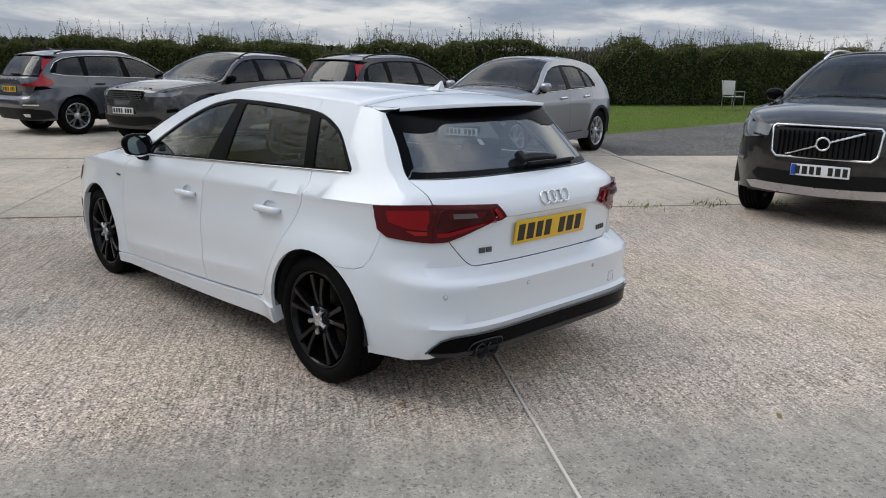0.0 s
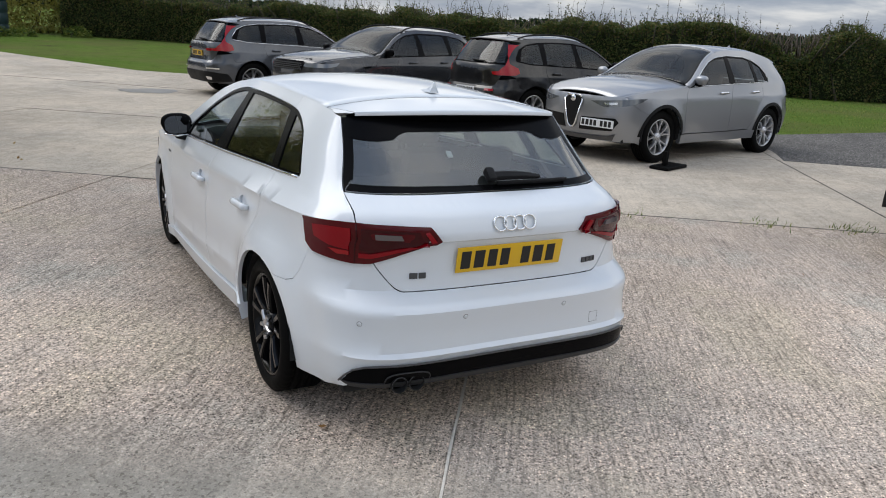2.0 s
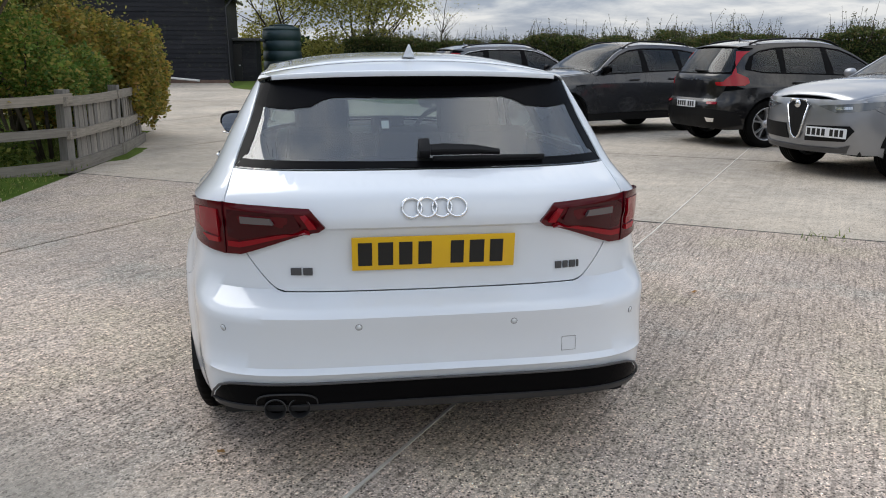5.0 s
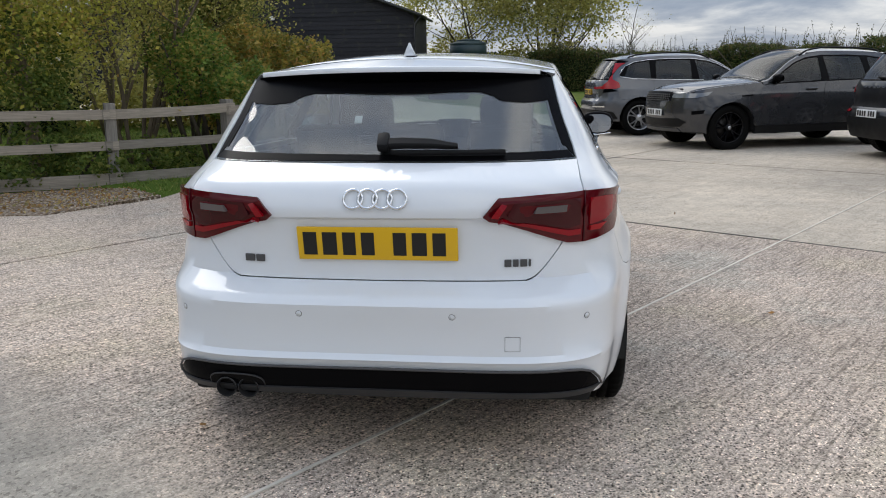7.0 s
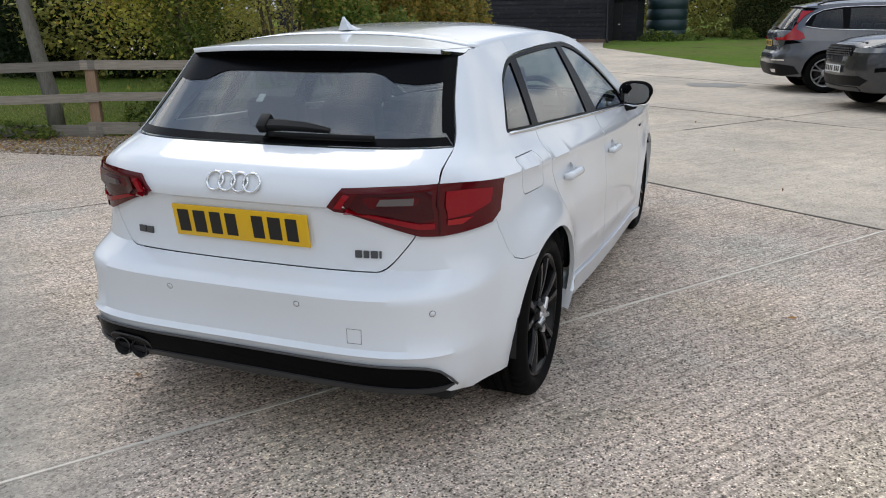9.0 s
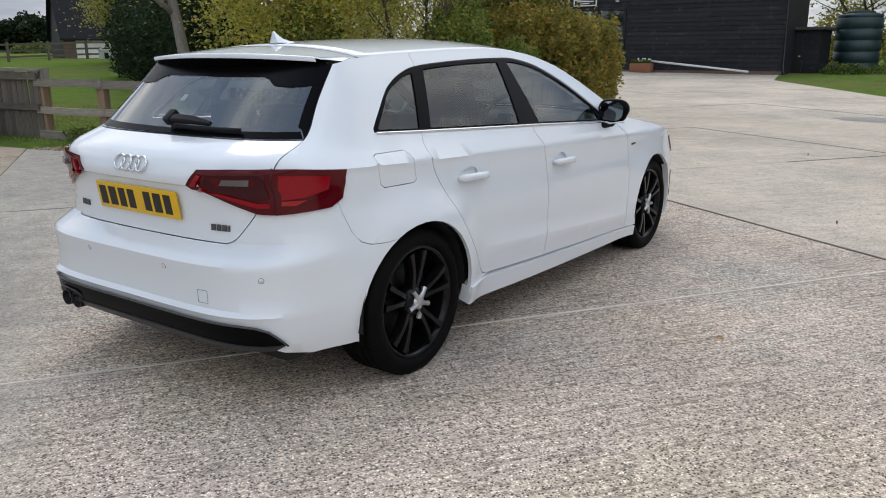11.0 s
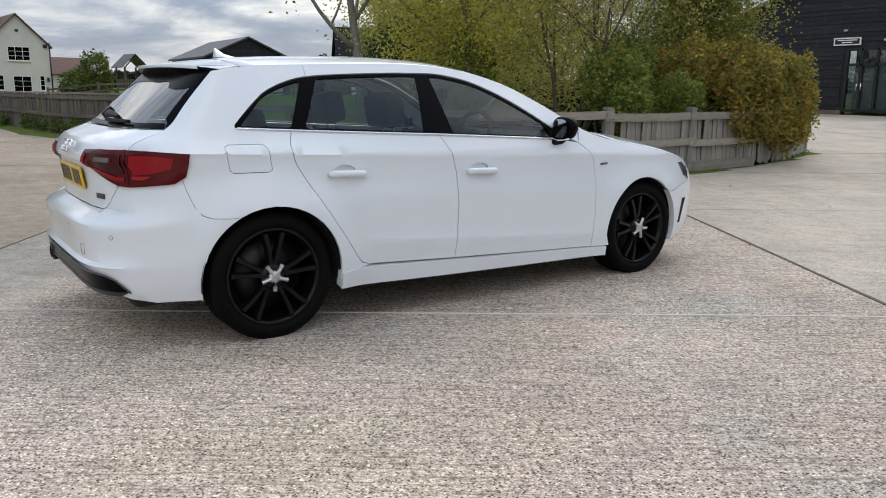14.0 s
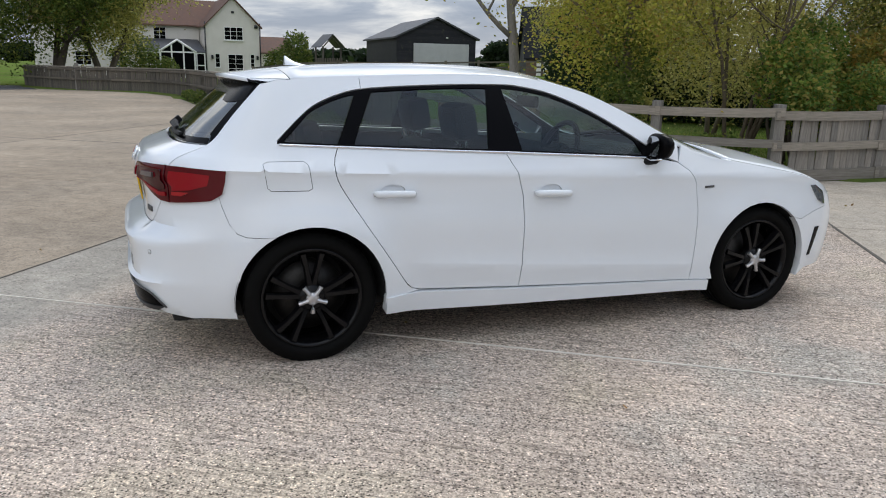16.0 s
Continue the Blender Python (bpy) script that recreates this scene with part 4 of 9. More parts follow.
HATCH = dict(
    wb=2.637, tyre=0.316, tyre_w=0.225, rim=0.232, dish=0.016, spokes=5, twin=True, twin_in=0.16, twin_out=0.205, spoke_w=0.036, star=True, turn=0.3,
    alloy=ALLOYBLACK, wheel_label="black twin-spoke alloy wheel", wheel_x=0.852, hub_z=0.306,
    plan=[(-0.85, 0.79), (-0.4, 0.808), (-0.2, 0.826), (0, 0.846), (0.4, 0.860), (1.0, 0.880), (1.6, 0.888), (2.2, 0.888), (2.6, 0.876), (3.0, 0.85), (3.5, 0.80)],
    tail=[(0.15, -0.67), (0.22, -0.715), (0.27, -0.75), (0.31, -0.772), (0.390, -0.786), (0.404, -0.801), (0.420, -0.783), (0.5, -0.787), (0.572, -0.802), (0.588, -0.804), (0.598, -0.797), (0.612, -0.772), (0.635, -0.715), (0.655, -0.703), (0.72, -0.703), (0.80, -0.712), (0.848, -0.722), (0.857, -0.738), (0.872, -0.740), (0.93, -0.722), (0.958, -0.70), (0.97, -0.682), (1.002, -0.59), (1.015, -0.562), (1.1, -0.46), (1.2, -0.345), (1.3, -0.235), (1.35, -0.18)],
    nose=[(0.15, 3.38), (0.3, 3.465), (0.5, 3.495), (0.65, 3.455), (0.72, 3.38), (0.8, 3.28)],
    section=[(0.15, 0.042), (0.25, 0.024), (0.35, 0.013), (0.5, 0.004), (0.65, 0.0), (0.75, 0.0105), (0.82, 0.0140), (0.874, 0.0148), (0.890, 0.0118), (0.95, 0.045), (1.0, 0.064), (1.1, 0.10)],
    narrow=[(-0.3, 1.6), (0.2, 1.55), (0.6, 1.25), (1.0, 1.0), (2.2, 0.9), (3.4, 1.0)],
    tail_round=[(0.2, 6.5), (0.35, 5.6), (0.5, 4.6), (0.6, 4.2), (0.68, 3.6), (1.4, 3.4)], nose_round=3.8, tail_from=-0.1, nose_from=2.7,
    edge=[(-0.4, 1.255), (-0.2, 1.285), (-0.03, 1.308), (0.3, 1.325), (0.9, 1.342), (1.2, 1.325), (1.5, 1.262), (1.8, 1.130), (1.98, 1.032), (2.2, 0.928), (2.4, 0.895), (2.7, 0.842), (3.06, 0.768), (3.26, 0.70), (3.45, 0.62)],
    crown=[(-0.4, 1.275), (-0.2, 1.32), (-0.03, 1.356), (0.3, 1.382), (0.8, 1.396), (1.1, 1.388), (1.3, 1.368), (1.5, 1.328), (1.8, 1.23), (2.1, 1.105), (2.35, 0.985), (2.45, 0.962), (2.8, 0.918), (3.1, 0.848), (3.3, 0.775), (3.45, 0.66)],
    belt=[(-0.3, 1.02), (0.2, 1.005), (0.9, 0.978), (1.9, 0.928), (2.1, 0.92)], lean=0.50, rake=0.036, cap_round=2.5,
    arch_r=(0.0, 0.305, 0.350), arch_f=(2.615, 0.300, 0.356), flare=(0.040, 0.020), low_crease=(0.447, -0.072), creases=[(0.882, -0.036, 0.008), (0.4686, -0.072, 0.005), (0.412, 0.0, 0.008), (0.594, 0.0, 0.008), (0.6345, 0.0, 0.018), (0.8525, 0.0, 0.0045), (0.872, 0.0, 0.008), (0.964, 0.0)],
    arc_r=(-8, 118), arc_rb=193, arc_f=(190, 46, -18),
    door_rear=[(0.150, 1.006), (0.120, 0.93), (0.130, 0.857), (0.185, 0.76), (0.272, 0.623), (0.384, 0.458), (0.462, 0.345), (0.50, 0.318), (0.54, 0.310)],
    door_mid=[(0.985, 0.974), (1.035, 0.88), (1.068, 0.76), (1.078, 0.6), (1.075, 0.45), (1.064, 0.286)],
    door_front=[(2.02, 0.900), (2.09, 0.850), (2.128, 0.79), (2.15, 0.65), (2.15, 0.45), (2.135, 0.238)],
    dlo_low=[(-0.128, 1.022), (0.15, 1.008), (0.5, 0.993), (0.985, 0.974), (1.4, 0.953), (1.84, 0.931)], dlo_tip=(1.905, 0.945),
    dlo_top=[(1.76, 1.036), (1.65, 1.10), (1.537, 1.161), (1.40, 1.222), (1.278, 1.263), (1.15, 1.287), (1.03, 1.297), (0.7, 1.292), (0.346, 1.272), (0.20, 1.246), (0.079, 1.200), (0.01, 1.155), (-0.06, 1.095), (-0.125, 1.035)], dlo_cut=0.30,
    panes=[(-0.095, 0.03, 0.150, 0.26), (0.232, 0.352, 0.895, 0.945), (1.085, 1.035, 1.80, 1.76)],
    roof_from=-0.03, tail_seam=[(0.560, 1.285), (0.592, 1.16), (0.628, 1.06), (0.640, 1.014), (0.648, 0.96), (0.652, 0.91), (0.60, 0.78), (0.545, 0.70), (0.505, 0.658), (0.475, 0.646)],
    lamp_z=(0.90, 0.79), bumper_seam=[(-0.40, 0.80), (-0.388, 0.75), (-0.36, 0.67), (-0.33, 0.63), (-0.29, 0.615), (-0.22, 0.612)],
    gate_low=0.644, window_low=1.014, bumper_low=0.232, bumper_mid=0.282, tail_w=0.67, nose_w=0.55, nose_top=0.62,
    nose_seam=[(2.93, 0.545), (3.06, 0.58), (3.2, 0.60), (3.3, 0.665)], sill=(0.205, 0.172, 0.352, 2.255),
    handles=((0.40, 0.790), (1.235, 0.768)), flap=((-0.095, 0.880), (0.100, 0.065)),
    screen_from=1.28, bonnet_from=2.33, bonnet_to=3.42, spoiler=(-0.305, 1.322, 0.515, 0.085), spoiler_end=1.308, spoiler_in=0.045, spoiler_drop=0.045,
    mirror=(1.87, 0.990), fin=0.16, front_seat=1.11, rear_seat=0.30, seat_top=1.17, seat_x=0.36, dash=1.68, belt_z=0.97, roof_z=1.36,
    paint=WHITE, glass=GLASS, rear_glass=REARGLASS, trim=CHROME, mirror_low=CHROME, spoiler_side_mat=BLACKGLOSS,
)
lens = lambda *p: R(*p)


def rounded(pts, n=4):
    """A smoother line through the same points."""
    out = []
    for i in range(len(pts) - 1):
        p0, p1, p2, p3 = (np.array(pts[max(0, min(len(pts) - 1, i + k))]) for k in (-1, 0, 1, 2))
        for q in range(n):
            t = q / n
            out.append(tuple(0.5 * (2 * p1 + (p2 - p0) * t + (2 * p0 - 5 * p1 + 4 * p2 - p3) * t * t + (3 * p1 - p0 - 3 * p2 + p3) * t**3)))
    return out + [tuple(pts[-1])]


HATCH["dlo_top"] = rounded(HATCH["dlo_top"])
HATCH["door_rear"] = rounded(HATCH["door_rear"], 3)
HATCH["tail_seam"] = rounded(HATCH["tail_seam"], 3)
HATCH["extra"] = [
    ("diffuser", R((0, 0.372), (0.60, 0.370), (0.650, 0.364), (0.682, 0.350), (0.704, 0.322), (0.714, 0.297), (0, 0.300)), BLACKGLOSS, 0.006, True, "gloss black diffuser insert"),
    ("diffuser_lip", R((0, 0.299), (0.66, 0.297), (0.716, 0.296), (0.69, 0.279), (0, 0.270)), DARKTRIM, 0.012, True, "dark lower lip"),
    ("tail_lamp", R((0.338, 0.862), (0.385, 0.915), (0.52, 0.922), (0.645, 0.924), (0.70, 0.922)) + S((-0.362, 0.910), (-0.368, 0.86), (-0.382, 0.805), (-0.43, 0.776)) + R((0.69, 0.763), (0.655, 0.760), (0.60, 0.764), (0.50, 0.802)), LAMPMID, 0.012, False, "dark red tail lamp"),
    ("lamp_chamber", R((0.412, 0.864), (0.432, 0.897), (0.635, 0.905), (0.637, 0.820), (0.60, 0.812)), LAMPDARK, 0.0160, False, "dark lamp chamber"),
    ("lamp_glow", R((0.668, 0.902), (0.72, 0.902)) + S((-0.43, 0.890), (-0.44, 0.845)) + R((0.72, 0.822), (0.668, 0.815)), LAMPRED, 0.0165, False, "red lamp lens"),
    ("lamp_reflector", R((0.667, 0.796), (0.70, 0.794), (0.722, 0.812), (0.668, 0.812)), LAMPBRIGHT, 0.0195, False, "bright red reflector"),
    ("lamp_bar", R((0.362, 0.862), (0.395, 0.897), (0.412, 0.893), (0.385, 0.860)), LAMPRED, 0.0185, False, ""),
    ("lamp_bar", R((0.385, 0.852), (0.60, 0.788), (0.637, 0.788), (0.637, 0.806), (0.60, 0.806), (0.40, 0.858)), LAMPRED, 0.0185, False, ""),
    ("reverse_lamp", R((0.492, 0.870), (0.502, 0.886), (0.592, 0.888), (0.590, 0.870)), LAMPCLEAR, 0.0200, False, "clear reversing lamp"),
    ("lamp_joint", R((0.6485, 0.925), (0.6520, 0.925), (0.6520, 0.761), (0.6480, 0.761)), LAMPDARK, 0.0150, False, ""),
    ("window_shade", R((0, 1.236), (0.30, 1.236), (0.34, 1.226), (0.38, 1.205), (0.46, 1.198), (0.52, 1.202), (0.572, 1.212), (0.54, 1.29), (0, 1.318)), BLACKGLOSS, -0.0015, True, "black upper edge of the rear window"),
    ("head_lamp", S((3.02, 0.735), (3.06, 0.735), (3.15, 0.69), (3.17, 0.61), (3.10, 0.64)), HEADLAMP, 0.008, False, "clear head lamp"),
    ("air_vent", S((3.085, 0.48), (3.13, 0.48), (3.06, 0.31), (3.03, 0.31)), BLACKGLOSS, 0.004, False, "black corner vent"),
]


# ---- the white hatchback ----
def part_surround(car, spot):
    """The black cut-out round the two exhaust pipes with its thin grey lip."""
    m = spot(-0.478, 0.298, 0.001)
    ring = []
    for k in range(28):
        a = 2 * math.pi * k / 28
        c, s = math.cos(a), math.sin(a)
        ring.append((0.096 * math.copysign(abs(c) ** 0.6, c), 0.0, 0.044 * math.copysign(abs(s) ** 0.6, s)))
    bm = bmesh.new()
    front = [bm.verts.new((x, -0.003, z)) for x, y, z in ring]
    back = [bm.verts.new((x, 0.03, z)) for x, y, z in ring]
    bm.faces.new(front)
    for k in range(28):
        bm.faces.new((front[k], back[k], back[(k + 1) % 28], front[(k + 1) % 28]))
    bmesh.ops.recalc_face_normals(bm, faces=bm.faces)
    part("exhaust_surround", bm, BLACKGLOSS, car).matrix_basis = m
    part("surround_lip", tube(ring[:15], 0.0035, 6), DARKTRIM, car).matrix_basis = m


def hatch():
    car, sh = build_car("hatchback", "white five-door hatchback with black alloy wheels parked on concrete", HATCH, pose(0, 0, 0), far=False)

    def spot(x, z, lift=0.0):
        """Place and outward turn on the tail at x."""
        sx = float(sh.find(0, abs(x), z)[0])
        p = sh.at(np.array([sx]), np.array([z]))[0]
        n = sh.normal(np.array([sx]), np.array([z]))[0]
        if x < 0:
            p, n = p * (-1, 1, 1), n * (-1, 1, 1)
        q = Vector(n).to_track_quat("-Y", "Z").to_matrix().to_4x4()
        return Matrix.Translation(Vector(p) + Vector(n) * lift) @ q

    # rings of the badge, drawn as plain chrome hoops
    badge = new("badge")
    badge.parent = car
    tagged(badge, "chrome badge of four linked hoops")
    for i in range(4):
        c = -0.0705 + 0.047 * i
        ring = [(0.0305 * math.cos(a), 0, 0.0305 * math.sin(a)) for a in [2 * math.pi * k / 32 for k in range(32)]]
        ob = part("hoop", tube(ring, 0.0048, 8, True), CHROME, badge)
        ob.matrix_basis = spot(c, 0.914, 0.004 + 0.002 * (i % 2))
    # letters of the badges stand as plain bars
    for x0, z0, ws in ((-0.452, 0.712, (0.034, 0.03)), (0.405, 0.704, (0.022, 0.018, 0.022, 0.007))):
        mark = new("badge_bars")
        mark.parent = car
        x = x0
        for w in ws:
            ob = part("badge_bar", box_bm((-w / 2, -0.003, -0.012), (w / 2, 0.003, 0.012), 0.002), GREYTRIM, mark)
            ob.matrix_basis = spot(x + w / 2, z0, 0.003)
            x += w + 0.005
    m = spot(0.0, 0.772, 0.012)
    number_plate(car, m @ pose(0, 0, 0.0), PLATEY, (0.052, 0.055, 0.05, 0.05, 0.031, 0.05, 0.055, 0.05))
    # parking sensors and the towing cover
    for x, z in ((-0.669, 0.543), (-0.246, 0.556), (0.246, 0.554), (0.669, 0.541)):
        ob = part("parking_sensor", lathe([(0.0005, 0.0006), (0.0085, 0.0006), (0.0092, -0.003)], 20), WHITE, car)
        ob.matrix_basis = spot(x, z, 0.0005) @ pose(0, 0, 0, 0, 0, -90)
        ob = part("sensor_ring", lathe([(0.0094, 0.0003), (0.0106, 0.0003), (0.0106, -0.003)], 20), GREYTRIM, car)
        ob.matrix_basis = spot(x, z, 0.0005) @ pose(0, 0, 0, 0, 0, -90)
    frame_pts = [(-0.024, 0, -0.024), (0.024, 0, -0.024), (0.024, 0, 0.024), (-0.024, 0, 0.024)]
    ob = part("towing_cover", tube(frame_pts, 0.0009, 4, True), GREYTRIM, car)
    ob.matrix_basis = spot(0.435, 0.462, 0.001)
    # thin bright line along the top of the diffuser
    for sd in (1, -1):
        line = on_belt(sh, R((0.0, 0.375), (0.60, 0.373), (0.653, 0.367), (0.687, 0.352), (0.709, 0.323), (0.720, 0.293)), 0.010, 0.03, sd)
        part("diffuser_trim", tube(line, 0.0045, 6), GREYTRIM, car)
    # exhaust pipes
    part_surround(car, spot)
    for x in (-0.516, -0.440):
        ob = part("exhaust_pipe", lathe([(0.0005, -0.05), (0.027, -0.05), (0.029, 0.0), (0.033, 0.003), (0.035, -0.002), (0.034, -0.12)], 28), BLACKTRIM, car)
        ob.matrix_basis = pose(x, -0.773, 0.286, 0, 0, -90)
        rim = part("pipe_rim", tube([(0.033 * math.cos(2 * math.pi * k / 24), 0, 0.033 * math.sin(2 * math.pi * k / 24)) for k in range(24)], 0.0022, 6, True), GREYTRIM, ob)
        rim.matrix_basis = pose(0, 0, 0, 0, 0, 90)
    # rear wiper
    wiper = new("rear_wiper")
    wiper.parent = car
    z0 = 1.040
    hook = box_bm((-0.022, -0.022, -0.012), (0.018, 0.014, 0.05), 0.008)
    ob = part("wiper_cover", hook, BLACKTRIM, wiper)
    ob.matrix_basis = spot(-0.005, z0 + 0.004, 0.022)
    arm = bmesh.new()
    rings = []
    for x, h, th, up in ((-0.012, 0.034, 0.022, 0.026), (0.06, 0.036, 0.022, 0.034), (0.16, 0.030, 0.020, 0.034), (0.245, 0.016, 0.014, 0.024)):
        f = spot(x, z0 + 0.012 - 0.03 * max(0, x), up)
        rings.append([arm.verts.new(f @ Vector((0, a * th / 2, b * h / 2))) for a, b in ((-1, -0.7), (-0.6, -1), (1, -1), (1, 1), (-0.6, 1), (-1, 0.7))])
    for p, q in zip(rings, rings[1:]):
        for k in range(6):
            arm.faces.new((p[k], p[(k + 1) % 6], q[(k + 1) % 6], q[k]))
    arm.faces.new(rings[0][::-1])
    arm.faces.new(rings[-1])
    bmesh.ops.recalc_face_normals(arm, faces=arm.faces)
    part("wiper_arm", arm, BLACKTRIM, wiper)
    part("wiper_blade", blade([spot(x, z0 - 0.006, 0.012).translation for x in np.linspace(0.02, 0.40, 12)], 0.016, 0.014), BLACKTRIM, wiper)
    # side marks and the parcel shelf
    for sd in (1, -1):
        p = on_belt(sh, S((2.19, 0.762), (2.25, 0.764)), 0.003, 0.2, sd)
        part("side_badge", blade(list(p), 0.011, 0.004), GREYTRIM, car, "small chrome bar badge")
    part("parcel_shelf", box_bm((-0.52, -0.42, 0.955), (0.52, 0.12, 0.975), 0.008), LINER, car)
    # a small white rectangle just behind the rear glass
    tag = part("white_rectangle", box_bm((-0.013, -0.002, -0.018), (0.013, 0.002, 0.018), 0.001), PLATEW, car, "small white rectangle inside the rear window")
    tag.matrix_basis = spot(-0.125, 1.165, -0.03)
    return car


hatch()


# ---- the lie of the land ----
E1, E2, C0 = Vector((0.575, 0.818, 0)), Vector((0.838, -0.546, 0)), Vector((2.446, 3.063, 0))
ACROSS = Vector((0.818, -0.575, 0))
SKEW = E2.dot(E1) / E2.dot(ACROSS)
SLAB_TURN = math.degrees(math.atan2(E1.y, E1.x))


def land(x, y):
    """Height of the yard."""
    return 0.0012 * max(0.0, y - 1) + 0.016 * max(0.0, y - 14) + 0.010 * min(max(-4 - x, 0.0), 16) * smooth((y - 14) / 14)


FENCE = [(-9.3, 3.95), (-8.0, 4.12), (-6.28, 4.93), (-4.60, 5.90), (-3.57, 7.02), (-3.41, 8.65), (-3.52, 10.4), (-3.92, 12.1), (-4.6, 14.0)]
YARD = [(-60, -14), (-40, -6.0), (-37.8, -4.5), (-36.2, -2.2), (-34, -0.3), (-30, 0.9), (-24, 1.2), (-18.4, 1.5), (-14, 2.4), (-10.6, 2.85), (-8.4, 3.2), (-6.9, 3.5), (-5.3, 3.65), (-4.2, 3.85), (-3.55, 4.9), (-3.47, 6.3), (-3.36, 8.65), (-3.45, 10.4), (-3.84, 12.1), (-4.5, 14.2), (-5.9, 15.8), (-14, 19.0), (-26, 21.5), (-30, 32.3), (-4.8, 32.3), (-4.1, 28.3), (1.2, 19.6), (4.8, 17.6), (9.2, 14.0), (11.2, 10.6), (10.6, 7.3), (9.2, 5.3), (8.6, 4.65), (10.2, 3.5), (13, 1.8), (20, -3), (45, -20), (45, -60), (-60, -60)]
GRAVEL = [(8.6, 4.65), (10.2, 3.5), (13, 1.8), (20, -3), (34, -12), (40, 0), (30, 6.4), (18.8, 7.3), (12, 7.2), (10.6, 7.3), (9.2, 5.3)]
STRIP = [(-8.4, 3.2), (-6.9, 3.5), (-5.3, 3.65), (-4.2, 3.85), (-3.62, 5.1), (-4.45, 5.74), (-6.28, 4.78), (-8.0, 4.0)]


def within(poly, x, y):
    return bool(inside(np.array(poly, float), np.array([[x, y]], float))[0])


def field(x, y):
    """The paddock rises gently away from the yard."""
    return 0.55 * smooth((-x - 22) / 22) * smooth((y - 5) / 6)


def earth(x, y):
    """Height of the soil and grass, a little over the concrete beside the fence, under it elsewhere."""
    z = land(x, y)
    if within(YARD, x, y) or within(GRAVEL, x, y) or within(STRIP, x, y):
        return z - 0.06
    return z + field(x, y) + (0.035 if x < -2.5 and y < 26 else 0.005)


# ---- ground materials ----
def lined(nt, along, across, turn, detail=4):
    """Noise drawn out along one direction of the plan."""
    n, l = nt.nodes.new, nt.links.new
    tc, mp, t = n("ShaderNodeTexCoord"), n("ShaderNodeMapping"), n("ShaderNodeTexNoise")
    mp.vector_type = "TEXTURE"
    mp.inputs["Rotation"].default_value = (0, 0, radians(turn))
    mp.inputs["Scale"].default_value = (along, across, 1)
    l(tc.outputs["Object"], mp.inputs["Vector"])
    l(mp.outputs[0], t.inputs["Vector"])
    t.inputs["Scale"].default_value, t.inputs["Detail"].default_value = 1.0, detail
    return t.outputs["Fac"]


def cells(nt, scale, what="Color", kind="F1"):
    n, l = nt.nodes.new, nt.links.new
    tc, v = n("ShaderNodeTexCoord"), n("ShaderNodeTexVoronoi")
    v.inputs["Scale"].default_value, v.feature = scale, kind
    l(tc.outputs["Object"], v.inputs["Vector"])
    return v.outputs[what]


